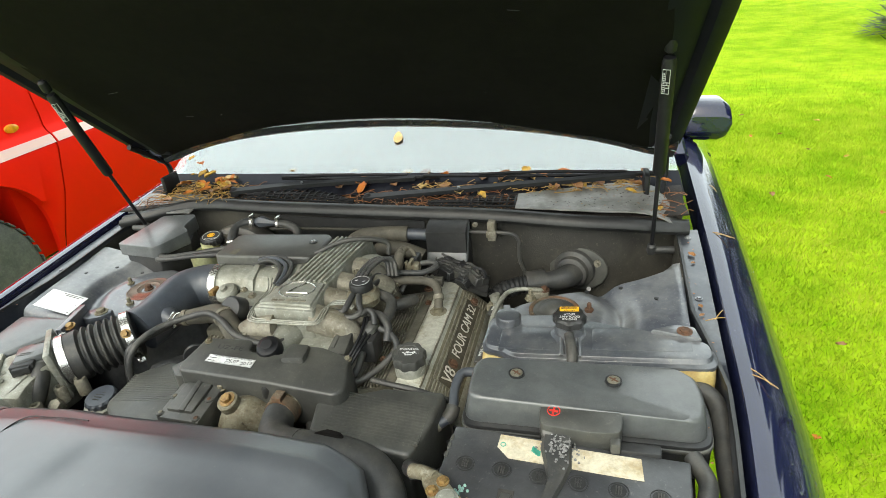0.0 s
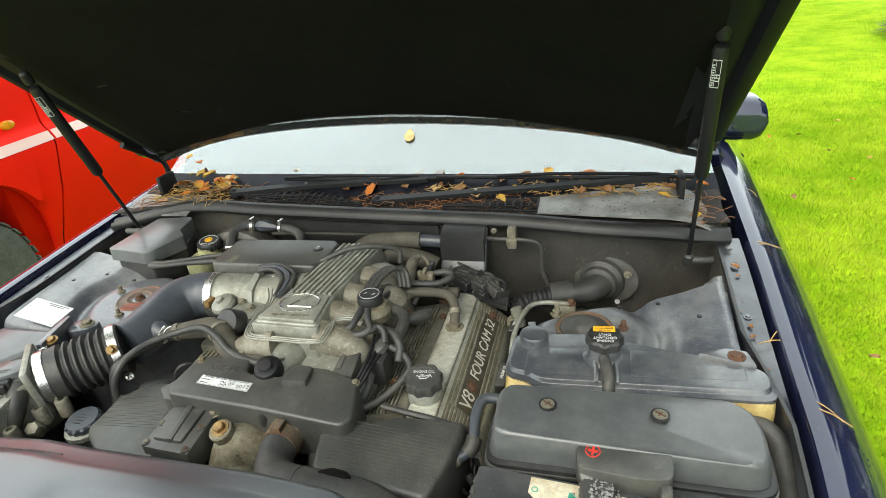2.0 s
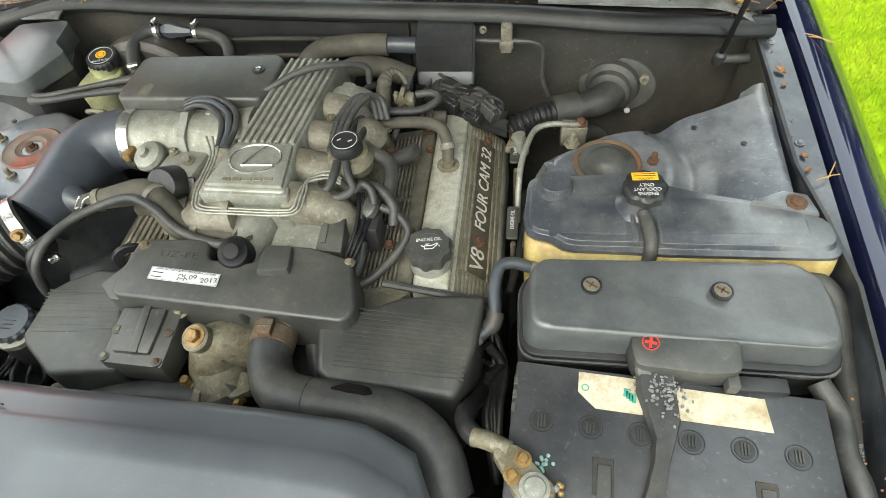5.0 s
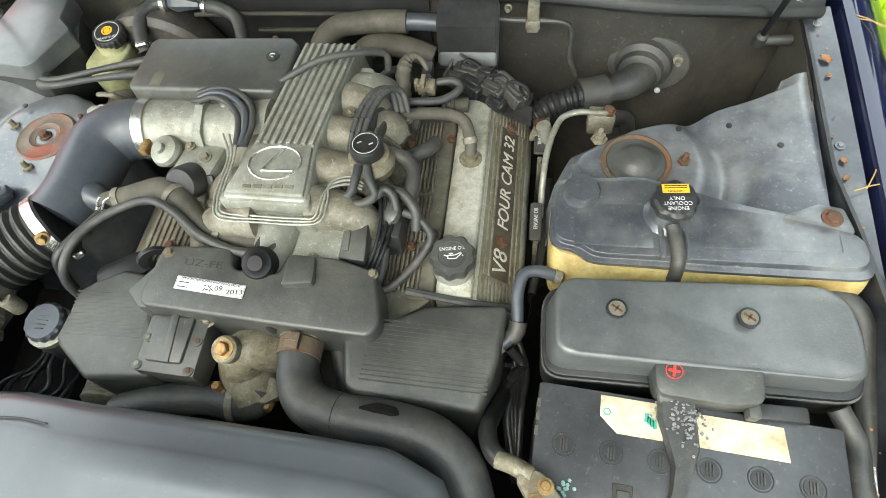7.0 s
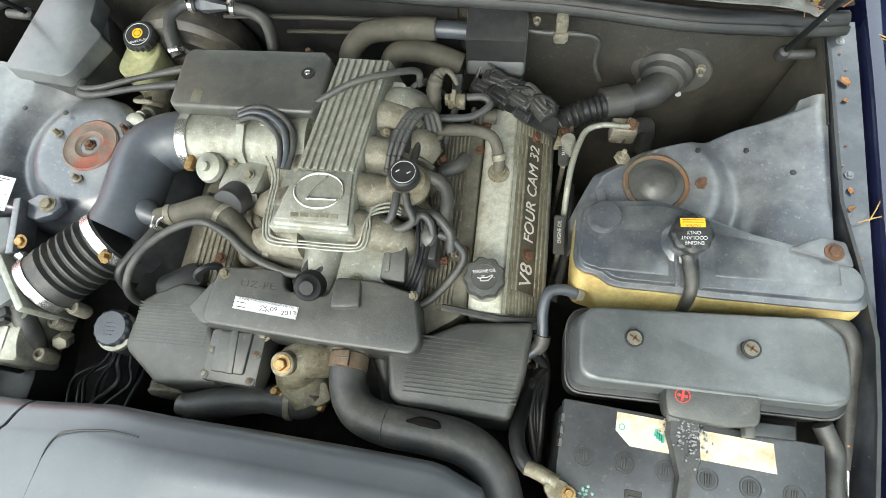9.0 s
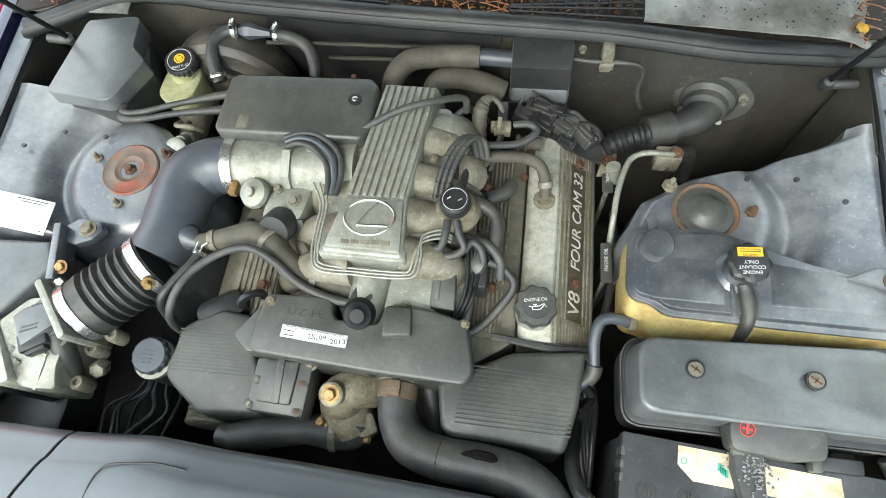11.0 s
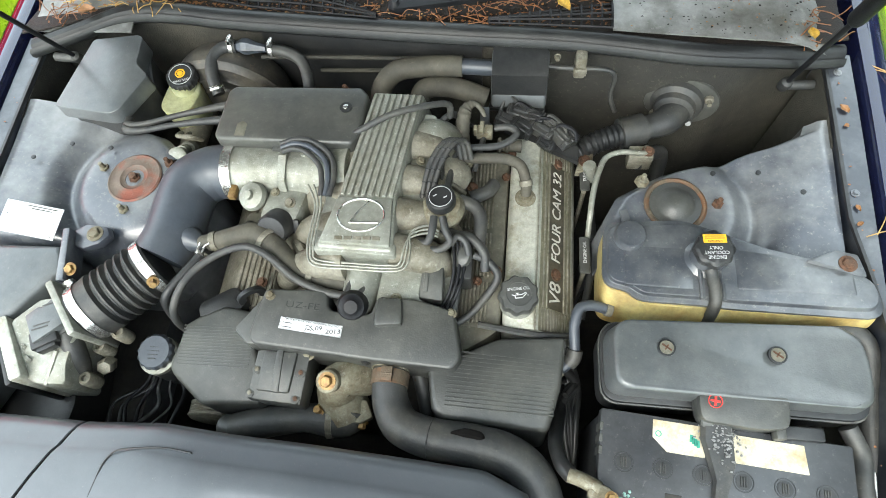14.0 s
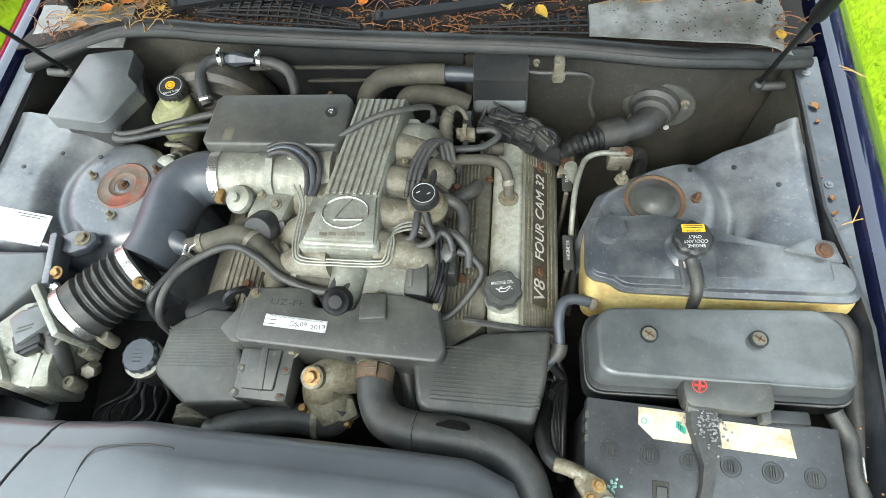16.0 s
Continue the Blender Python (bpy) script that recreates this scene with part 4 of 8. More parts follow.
cap = part("oil_cap", xf(loft(oc), m_cap), M_PLASTIC, engine, "black scalloped oil filler cap with white print")
cap_t = Matrix.Translation((0.2122, -0.1645, 0.8692)) @ Matrix.Rotation(radians(6), 4, "X") @ Matrix.Rotation(radians(3), 4, "Y") @ Matrix.Rotation(radians(10), 4, "Z")
lettering("ENGINE OIL", 0.0062, cap_t @ Matrix.Translation((0, 0.0075, 0)), M_PRINT, cap, 0.0003, width=0.032)
can = [((-0.006, -0.006), (0.004, -0.006)), ((-0.006, -0.006), (-0.006, -0.0015)), ((-0.006, -0.0015), (0.003, -0.0015)), ((0.004, -0.006), (0.0115, 0.0005)), ((0.003, -0.0015), (0.0105, 0.0015)), ((-0.002, -0.0015), (-0.002, 0.001)), ((-0.0045, 0.001), (0.0005, 0.001)), ((-0.006, -0.0025), (-0.0105, -0.0005)), ((0.0125, -0.002), (0.0127, -0.0035))]
for p, q in can:
    part("oil_can_symbol", xf(tube([(*p, 0.0), ((p[0] + q[0]) / 2, (p[1] + q[1]) / 2, 0.0), (*q, 0.0)], 0.0007, 5, 1), cap_t), M_PRINT, cap)

# far bank's valve cover, mostly under hoses
part("valve_cover", bevel(along_y([(-0.30, 0.69), (-0.29, 0.765), (-0.24, 0.815), (-0.175, 0.815), (-0.165, 0.70)], -0.205, 0.12), 0.004), M_ALU_DK, engine)
for i in range(7):
    part("rib", box(-0.236 + i * 0.009, -0.232 + i * 0.009, -0.2, 0.1, 0.812, 0.819, 0.001, 1), M_ALU_DK, engine)

# intake plenum: ribbed roof, emblem plate, runners
plen = part("plenum", prism(fillet([(-0.036, 0.144), (0.047, 0.142), (0.034, 0.05), (0.025, -0.05), (0.031, -0.136), (-0.081, -0.134), (-0.063, -0.05), (-0.049, 0.05)], 0.006, 2), 0.86, 0.926, 0.006, 0.10, 3), M_ALU, engine, "silver ribbed intake plenum with an oval emblem")
part("plenum_shoulder", prism(fillet([(-0.080, 0.115), (0.066, 0.128), (0.078, 0.03), (0.058, -0.06), (0.050, -0.142), (-0.102, -0.140), (-0.092, -0.05)], 0.014, 3), 0.81, 0.897, 0.016, 0.05, 4), M_ALU, plen)
part("casting_dome", xf(lathe([(0.046, -0.04), (0.044, -0.012), (0.036, 0.006), (0.022, 0.017), (0.008, 0.021), (0.001, 0.0215)], 30), aim((0.064, 0.088, 0.888), (0.25, 0.05, 1)) @ Matrix.Diagonal((0.9, 1.2, 1, 1))), M_ALU, plen)
for i in range(8):
    f = i / 7
    a0, a1 = lerp(-0.0555, 0.0175, f), lerp(-0.0315, 0.0405, f)
    rib = loft([[(lerp(a0, a1, t) + dx, lerp(-0.049, 0.138, t), 0.925 + dz) for dx, dz in ((-0.0037, 0), (-0.0024, 0.0060), (0.0024, 0.0060), (0.0037, 0))] for t in (0, 0.5, 1)])
    part("rib", bevel(rib, 0.0008, 1), M_ALU, plen)
plate = part("emblem_plate", prism([(-0.077, -0.128), (0.027, -0.130), (0.021, -0.053), (-0.061, -0.053)], 0.920, 0.9305, 0.003), M_ALU, plen)
part("plate_lip", prism(fillet([(-0.086, -0.139), (0.036, -0.141), (0.033, -0.120), (-0.080, -0.118)], 0.005, 2), 0.895, 0.9235, 0.003), M_ALU, plen)
em = Matrix.Translation((-0.0215, -0.083, 0.9307)) @ Matrix.Rotation(radians(2), 4, "Z")
ring_pts = [(0.0345 * math.cos(a), 0.0265 * math.sin(a), 0.0006) for a in np.linspace(0, 2 * math.pi, 49)]
part("emblem_ring", xf(tube(ring_pts, 0.0014, 6, 1), em), M_CHROME, plate)
part("emblem_bar", xf(tube([(0.010, 0.023, 0.0006), (-0.004, 0.006, 0.0008), (-0.014, -0.011, 0.0008)], 0.0015, 6, 3), em), M_CHROME, plate)
part("emblem_bar", xf(tube([(-0.016, -0.012, 0.0008), (0.004, -0.012, 0.0008), (0.026, -0.012, 0.0006)], 0.0015, 6, 3), em), M_CHROME, plate)
for k in range(5):
    x0 = -0.034 + k * 0.0138
    part("raised_mark", xf(box(x0, x0 + 0.0112, -0.0398, -0.0338, -0.0005, 0.0010, 0.0004, 1), em), M_ALU_DK, plate)
# runners and the lump of the plenum towards the firewall
for y in (0.065, 0.0, -0.06, -0.12):
    part("runner", tube([(0.02, y, 0.895), (0.075, y, 0.878), (0.10, y, 0.83), (0.105, y, 0.79)], [0.028, 0.026, 0.022, 0.020], 14, 5), M_ALU_DK, engine)
    part("runner", tube([(-0.04, y - 0.02, 0.885), (-0.10, y - 0.02, 0.87), (-0.14, y - 0.02, 0.83), (-0.16, y - 0.02, 0.80)], [0.028, 0.026, 0.022, 0.020], 14, 5), M_ALU_DK, engine)
part("front_casting", prism([(-0.09, -0.19), (0.075, -0.195), (0.08, -0.13), (-0.08, -0.12)], 0.78, lambda x, y: 0.865 + 0.25 * (y + 0.19) * 0.5, 0.012), M_ALU, engine)
part("front_casting", tube([(-0.02, -0.14, 0.868), (-0.02, -0.18, 0.866), (-0.02, -0.215, 0.862)], [0.03, 0.026, 0.022], 14), M_ALU, engine)
part("runner_flange", prism([(0.055, -0.185), (0.115, -0.185), (0.12, -0.10), (0.055, -0.09)], 0.80, 0.852, 0.01), M_ALU, engine)
bolt((0.052, -0.168, 0.858), (0, -0.2, 1), 0.0085, engine, M_RUST)
bolt((-0.015, -0.185, 0.872), (0, -0.3, 1), 0.007, engine, M_BRACKET)
bolt((0.085, -0.105, 0.868), (0.2, -0.2, 1), 0.007, engine, M_BRACKET)
# steel vacuum lines round the emblem plate
for k in range(3):
    d = 0.0045 * k
    part("vacuum_pipe", tube([(-0.096 - d * 2, -0.030, 0.920), (-0.090 - d, -0.06, 0.914), (-0.090 - d, -0.10, 0.911), (-0.089 - d, -0.132, 0.909), (-0.080 - d * 0.5, -0.147 - d, 0.907), (-0.03, -0.149 - d, 0.907), (0.025, -0.149 - d, 0.907),
                              (0.040 + d, -0.146 - d * 0.6, 0.909), (0.045 + d, -0.125, 0.916), (0.052, -0.108 + d, 0.917), (0.075, -0.098 + d * 1.4, 0.914), (0.09, -0.098 + d, 0.904)], 0.0016, 7, 4), M_ALU, engine)
# throttle body
part("throttle_body", tube([(-0.262, 0.020, 0.868), (-0.22, 0.020, 0.868), (-0.17, 0.020, 0.868), (-0.11, 0.02, 0.868), (-0.06, 0.02, 0.872)], [0.043, 0.044, 0.043, 0.046, 0.05], 24), M_ALU, engine, "corroded silver throttle body")
part("throttle_flange", xf(lathe([(0.03, 0), (0.052, 0), (0.052, 0.012), (0.03, 0.012)], 8), aim((-0.172, 0.02, 0.868), (1, 0, 0))), M_ALU, engine)
part("throttle_housing", prism([(-0.20, -0.075), (-0.135, -0.075), (-0.125, -0.02), (-0.19, -0.01)], 0.80, 0.885, 0.012), M_ALU, engine)
part("dashpot", xf(lathe([(0.008, -0.012), (0.022, -0.008), (0.024, 0), (0.021, 0.006), (0.008, 0.010), (0.007, 0.016), (0.002, 0.017)], 24), aim((-0.214, -0.036, 0.885), (-0.2, -0.35, 1))), M_ALU, engine)
sens = part("throttle_sensor", xf(lathe([(0.020, 0), (0.025, 0.004), (0.025, 0.03), (0.022, 0.034), (0.004, 0.035)], 20), aim((-0.165, -0.07, 0.868), (-0.1, -0.75, 0.6))), M_PLASTIC_DK, engine)
part("sensor_flange", xf(box(-0.034, 0.034, -0.012, 0.012, 0.0, 0.006, 0.003), aim((-0.165, -0.075, 0.865), (-0.1, -0.75, 0.6), 10)), M_PLASTIC_DK, engine)
part("pivot_bracket", prism([(-0.15, 0.035), (-0.115, 0.04), (-0.11, 0.0), (-0.145, -0.005)], 0.87, 0.908, 0.006), M_ALU, engine)
bolt((-0.155, 0.025, 0.902), (-1, 0, 0), 0.005, engine, M_RUST, 0.012)
for k in range(3):
    f = k / 2
    hose("vacuum_hose", [(lerp(-0.172, -0.166, f), lerp(0.040, 0.026, f), 0.922), (lerp(-0.148, -0.146, f), lerp(0.046, 0.029, f), 0.927), (lerp(-0.118, -0.124, f), lerp(0.043, 0.022, f), 0.927), (lerp(-0.086, -0.102, f), lerp(0.019, 0.002, f), 0.925), (lerp(-0.076, -0.094, f), lerp(-0.014, -0.022, f), 0.922), (lerp(-0.080, -0.092, f), -0.046, 0.916)], 0.0044, M_RUBBER if k != 1 else M_DUCT, "thin grey vacuum hose bent over the throttle", n=8)

# hydraulic-style black cover beside the plenum
cov = thing("coil_cover_box", (-0.165, 0.10, 0.86), "dusty black plastic cover bolted beside the plenum", "engine cover")
part("lid", prism([(-0.276, 0.042), (-0.058, 0.040), (-0.046, 0.06), (-0.044, 0.135), (-0.058, 0.150), (-0.272, 0.148), (-0.282, 0.138), (-0.284, 0.05)], 0.87, lambda x, y: 0.929 + 0.03 * (x + 0.165) * 0.6, 0.007, 0.03, 3), M_PLASTIC, cov)
part("front_lip", prism([(-0.19, 0.034), (-0.12, 0.034), (-0.12, 0.05), (-0.19, 0.05)], 0.885, 0.913, 0.003), M_PLASTIC, cov)
part("tab", prism([(-0.25, 0.048), (-0.232, 0.048), (-0.232, 0.072), (-0.241, 0.078), (-0.25, 0.072)], 0.91, 0.9285, 0.002), M_FIN, cov, "rust-stained fixing recess")
bolt((-0.238, 0.05, 0.918), (0, -0.5, 1), 0.0045, cov, M_BRASS)
sc = part("screw_recess", xf(lathe([(0.010, 0.0), (0.010, 0.0015), (0.007, 0.0018)], 18), Matrix.Translation((-0.076, 0.107, 0.9315))), M_PLASTIC_DK, cov)
part("screw", xf(lathe([(0.0045, 0), (0.0045, 0.003), (0.003, 0.004)], 12), Matrix.Translation((-0.076, 0.107, 0.9318))), M_CHROME, sc)
part("grommet", xf(lathe([(0.005, 0), (0.007, 0.003), (0.004, 0.012)], 10), Matrix.Translation((-0.09, 0.158, 0.91))), M_RUST, cov, "rusty bolt head")
hose("cable", [(-0.06, 0.06, 0.925), (0.0, 0.085, 0.945), (0.05, 0.105, 0.943), (0.085, 0.125, 0.925), (0.088, 0.12, 0.90)], 0.0052, M_RUBBER, "grey sheathed cable crossing the plenum", "cable")

# throttle-side ignition and fuel parts between plenum and valve cover
act = thing("pressure_regulator", (0.091, -0.05, 0.88), "black-capped fuel pressure damper with grey hoses", "regulator")
part("bowl", xf(lathe([(0.016, -0.03), (0.030, -0.022), (0.033, -0.008), (0.031, -0.004), (0.026, 0.004)], 26), Matrix.Translation((0.093, -0.05, 0.912))), M_BRACKET, act)
part("cap", xf(lathe([(0.022, 0), (0.022, 0.011), (0.0205, 0.0145), (0.0185, 0.0155), (0.018, 0.0148), (0.002, 0.0148)], 26), Matrix.Translation((0.091, -0.047, 0.918))), M_PLASTIC_DK, act)
part("cap_label", xf(lathe([(0.0170, 0.0), (0.0170, 0.0008), (0.0163, 0.0008), (0.0163, 0.0)], 26, True), Matrix.Translation((0.091, -0.047, 0.9336))), M_PRINT, act)
for k, (dx, dy) in enumerate(((-0.006, 0.006), (0.006, -0.004))):
    part("print_bar", xf(box(dx - 0.0028, dx + 0.0028, dy - 0.0006, dy + 0.0006, -0.002, 0.0003, 0), Matrix.Translation((0.091, -0.047, 0.9334)) @ Matrix.Rotation(0.6, 4, "Z")), M_PRINT, act)
hose("vacuum_hose", [(0.083, -0.072, 0.918), (0.082, -0.09, 0.914), (0.075, -0.108, 0.905), (0.055, -0.107, 0.902)], 0.0058, M_RUBBER, "grey rubber vacuum hose by the plenum", clamps=())
hose("vacuum_hose", [(0.095, -0.072, 0.918), (0.101, -0.09, 0.912), (0.108, -0.105, 0.903), (0.09, -0.116, 0.898), (0.06, -0.113, 0.90)], 0.0058, M_RUBBER, "grey rubber vacuum hose beside the plenum")
hose("fuel_hose", [(0.115, -0.03, 0.895), (0.140, -0.04, 0.893), (0.150, -0.06, 0.888), (0.148, -0.10, 0.878)], 0.010, M_RUBBER, "thick grey fuel hose")
hose("vacuum_hose", [(0.108, -0.108, 0.90), (0.118, -0.095, 0.902), (0.130, -0.10, 0.897), (0.136, -0.115, 0.885)], 0.0055, M_RUBBER, "grey rubber vacuum hose beside the plenum")
inj = part("sensor_block", box(0.112, 0.142, -0.148, -0.108, 0.825, 0.872, 0.004), M_PLASTIC_DK, act)
part("sensor_round", xf(lathe([(0.012, 0), (0.017, 0.004), (0.017, 0.012), (0.012, 0.016), (0.004, 0.017)], 18), aim((0.128, -0.112, 0.868), (-0.5, -0.2, 0.9))), M_PLASTIC, act)
hose("wire_loom", [(0.142, -0.11, 0.875), (0.165, -0.117, 0.868), (0.180, -0.135, 0.855), (0.165, -0.16, 0.84), (0.14, -0.19, 0.83), (0.115, -0.205, 0.825)], 0.006, M_RUBBER, "taped wiring loom arching to the timing cover", "cable")
hose("wire_loom", [(0.12, -0.15, 0.85), (0.118, -0.175, 0.835), (0.11, -0.20, 0.825)], 0.007, M_RUBBER, "short grey hose behind the relay", "hose")
hose("wire_loom", [(0.094, -0.075, 0.886), (0.113, -0.086, 0.890), (0.138, -0.09, 0.888), (0.158, -0.108, 0.878), (0.160, -0.128, 0.86)], 0.0075, M_RUBBER, "taped wiring loom beside the plenum", "cable")
for k in range(3):
    hose("wire_loom", [(0.111 + 0.006 * k, -0.096, 0.886), (0.116 + 0.007 * k, -0.13, 0.880 - 0.004 * k), (0.112 + 0.006 * k, -0.165, 0.868), (0.10 + 0.006 * k, -0.19, 0.85)], 0.0026, M_WIPER, "thin black wire beside the relay box", "cable")
relay = thing("relay", (0.085, -0.148, 0.84), "small black plastic relay box on the engine", "relay")
part("body", prism([(0.067, -0.182), (0.103, -0.184), (0.100, -0.118), (0.070, -0.116)], 0.83, lambda x, y: 0.877 + 0.2 * (y + 0.15), 0.004), M_PLASTIC, relay)
part("raised_rib", prism([(0.073, -0.172), (0.080, -0.172), (0.080, -0.128), (0.074, -0.128)], 0.86, lambda x, y: 0.879 + 0.2 * (y + 0.15), 0.001), M_PLASTIC, relay)
# plug leads with spiral wrap, from the plenum's side
for k in range(3):
    x0 = 0.055 + 0.008 * k
    pts = [(x0 + 0.002, -0.040, 0.885), (x0 + 0.006, -0.01, 0.908), (x0 + 0.016, 0.025, 0.922), (x0 + 0.032, 0.052, 0.926), (x0 + 0.048, 0.062, 0.915), (x0 + 0.056, 0.048, 0.89)]
    ld = hose("plug_lead", pts, 0.0045, M_RUBBER, "black ignition lead with grey spiral wrap", "cable", n=8)
    for q in curve_points(pts, 4)[2:-3:2]:
        part("wrap_turn", xf(lathe([(0.0048, -0.0012), (0.0054, 0), (0.0048, 0.0012)], 10), aim(q, (0.3, 0.9, 0.3), 0)), M_PLASTIC_DK, ld)
# rear hoses and connectors over the valve cover's end
hose("heater_hose", [(0.105, 0.062, 0.868), (0.14, 0.062, 0.872), (0.18, 0.062, 0.872), (0.205, 0.053, 0.868), (0.215, 0.03, 0.855), (0.216, 0.018, 0.838)], 0.0088, M_RUBBER_BROWN, "brown-dusted breather hose into the valve cover", clamps=(4,), seg=14)
part("breather_union", xf(lathe([(0.017, 0), (0.017, 0.003), (0.010, 0.004), (0.010, 0.012)], 16), Matrix.Translation((0.216, 0.016, 0.829))), M_BRACKET, engine)
vsv = thing("vacuum_valve", (0.155, 0.105, 0.86), "beige vacuum switching valve with a plug", "valve")
part("body", merge(box(0.131, 0.157, 0.10, 0.118, 0.868, 0.886, 0.002), box(0.136, 0.143, 0.098, 0.12, 0.884, 0.893, 0.001), box(0.126, 0.132, 0.104, 0.114, 0.872, 0.89, 0.001)), M_BRACKET, vsv)
part("plug", box(0.135, 0.150, 0.12, 0.15, 0.872, 0.892, 0.003), M_PLASTIC_DK, vsv)
hose("vacuum_hose", [(0.16, 0.112, 0.885), (0.185, 0.112, 0.888), (0.195, 0.10, 0.885), (0.17, 0.082, 0.88), (0.13, 0.075, 0.882), (0.10, 0.07, 0.885), (0.085, 0.045, 0.89), (0.082, 0.0, 0.90)], 0.0058, M_RUBBER, "grey vacuum hose curling over the engine's rear")
hose("vacuum_hose", [(0.12, 0.075, 0.875), (0.10, 0.052, 0.885), (0.097, 0.01, 0.895), (0.095, -0.03, 0.905)], 0.0055, M_RUBBER, "grey vacuum hose over the actuator")
part("end_cap", xf(lathe([(0.011, 0), (0.013, 0.002), (0.013, 0.006), (0.010, 0.008), (0.010, 0.012), (0.013, 0.014), (0.013, 0.018), (0.010, 0.02), (0.011, 0.04), (0.003, 0.041)], 16), aim((0.165, 0.105, 0.848), (1, 0.02, -0.05))), M_RUBBER_BROWN, engine)
bolt((0.178, 0.088, 0.836), (0, 0, 1), 0.0065, engine, M_RUST)
cd = curve_points([(0.108, 0.10, 0.86), (0.108, 0.12, 0.888), (0.113, 0.138, 0.900), (0.126, 0.145, 0.903), (0.140, 0.135, 0.893), (0.150, 0.112, 0.872)], 5)
hose("wiring_conduit", [tuple(p) for p in cd], [lerp(0.0115, 0.0042, max(0, min(1, (i / len(cd) - 0.3) / 0.3))) * (1.07 if i % 2 else 0.93) for i in range(len(cd))], M_RUBBER_BROWN, "dusty corrugated wiring conduit bending over", "cable", n=2)
part("lower_elbow", tube([(0.13, -0.0, 0.85), (0.155, 0.012, 0.852), (0.165, 0.03, 0.848)], 0.011, 12), M_RUBBER, engine)
con = thing("connector_block", (0.25, 0.16, 0.80), "cluster of dusty black wiring connectors on a bracket", "connector")
part("tray", loft([[(lerp(0.175, 0.30, t), lerp(0.165, 0.105, t) + dy, z) for dy, z in ((-0.016, 0.822), (-0.016, 0.832), (0.012, 0.834), (0.012, 0.823))] for t in (0, 0.3, 0.6, 1)]), M_PLASTIC_DK, con)
rk = random.Random(17)
for x, y, z, a, w_, l_ in ((0.176, 0.158, 0.846, -20, 0.010, 0.017), (0.198, 0.168, 0.850, -14, 0.011, 0.022), (0.226, 0.162, 0.852, -26, 0.010, 0.018), (0.205, 0.143, 0.848, -32, 0.012, 0.020), (0.236, 0.138, 0.848, -36, 0.010, 0.024),
                           (0.252, 0.152, 0.850, -30, 0.009, 0.016), (0.268, 0.128, 0.846, -42, 0.010, 0.022), (0.284, 0.132, 0.842, -48, 0.009, 0.015), (0.246, 0.116, 0.840, -34, 0.008, 0.016)):
    body_ = merge(box(-l_, l_, -w_, w_, -0.010, 0.009, 0.0015, 1), box(-l_ * 0.5, l_ * 0.7, -w_ * 0.4, w_ * 0.4, 0.008, 0.0135, 0.001, 1), box(l_ * 0.55, l_ * 0.75, -w_ * 1.12, w_ * 1.12, -0.008, 0.0115, 0.0008, 1), box(-l_ * 0.8, -l_ * 0.62, -w_ * 1.1, w_ * 1.1, -0.008, 0.0105, 0.0008, 1))
    part("plug", xf(body_, Matrix.Translation((x, y, z)) @ Matrix.Rotation(radians(a), 4, "Z") @ Matrix.Rotation(radians(rk.uniform(-22, 22)), 4, "X") @ Matrix.Rotation(radians(rk.uniform(-10, 14)), 4, "Y")), M_PLASTIC_DK if rk.random() < 0.7 else M_RUBBER, con)
for k in range(6):
    a0 = rk.uniform(-0.01, 0.01)
    part("wire", tube([(0.165 + 0.018 * k, 0.176 - 0.008 * k, 0.845), (0.178 + 0.018 * k, 0.190 - 0.010 * k + a0, 0.862), (0.20 + 0.018 * k, 0.180 - 0.010 * k, 0.86), (0.215 + 0.016 * k, 0.165 - 0.010 * k, 0.852)], 0.0032, 6), M_WIPER if k % 2 else M_RUBBER, con)
part("bracket", prism([(0.298, 0.085), (0.325, 0.09), (0.33, 0.125), (0.31, 0.13)], 0.79, 0.806, 0.003), M_BRACKET, engine)
bolt((0.315, 0.108, 0.806), (0.2, 0, 1), 0.008, engine, M_RUST)

# timing cover across the front
tc = thing("timing_cover", (-0.015, -0.235, 0.80), "dusty black plastic timing belt cover with a white service label", "engine cover")
part("shell", prism(fillet([(-0.155, -0.190), (-0.062, -0.186), (-0.056, -0.215), (0.004, -0.217), (0.012, -0.190), (0.072, -0.190), (0.122, -0.200), (0.137, -0.265), (0.125, -0.282), (0.0, -0.280), (-0.13, -0.272), (-0.162, -0.270), (-0.168, -0.255)], 0.006, 2), 0.80,
     lambda x, y: 0.885 + 0.12 * (y + 0.24) - max(0, x - 0.05) * 0.15, 0.008, 0.02, 3), M_PLASTIC, tc)
part("boss", prism([(0.012, -0.235), (0.012, -0.192), (0.048, -0.192), (0.052, -0.23)], 0.87, 0.8935, 0.005), M_PLASTIC, tc)
part("wing", prism([(-0.200, -0.246), (-0.165, -0.192), (-0.135, -0.192), (-0.155, -0.268), (-0.176, -0.268)], 0.80, 0.866, 0.005), M_PLASTIC, tc)
for p in ((0.118, -0.204, 0.876), (-0.145, -0.2, 0.889)):
    bolt(p, (0.1, 0, 1), 0.005, tc, M_BRACKET)
lab = Matrix.Translation((-0.0785, -0.2415, 0.8852)) @ Matrix.Rotation(radians(-4.5), 4, "Z") @ Matrix.Rotation(radians(6.8), 4, "X")
lb = part("service_label", xf(box(-0.046, 0.046, -0.0085, 0.0085, 0, 0.0007, 0), lab), M_WHITE, tc)
lettering("TIMING BELT REPLACEMENT MAINTENANCE RECORD", 0.0035, lab @ Matrix.Translation((0, 0.0062, 0.0010)), M_INK, lb, 0.0001, width=0.08)
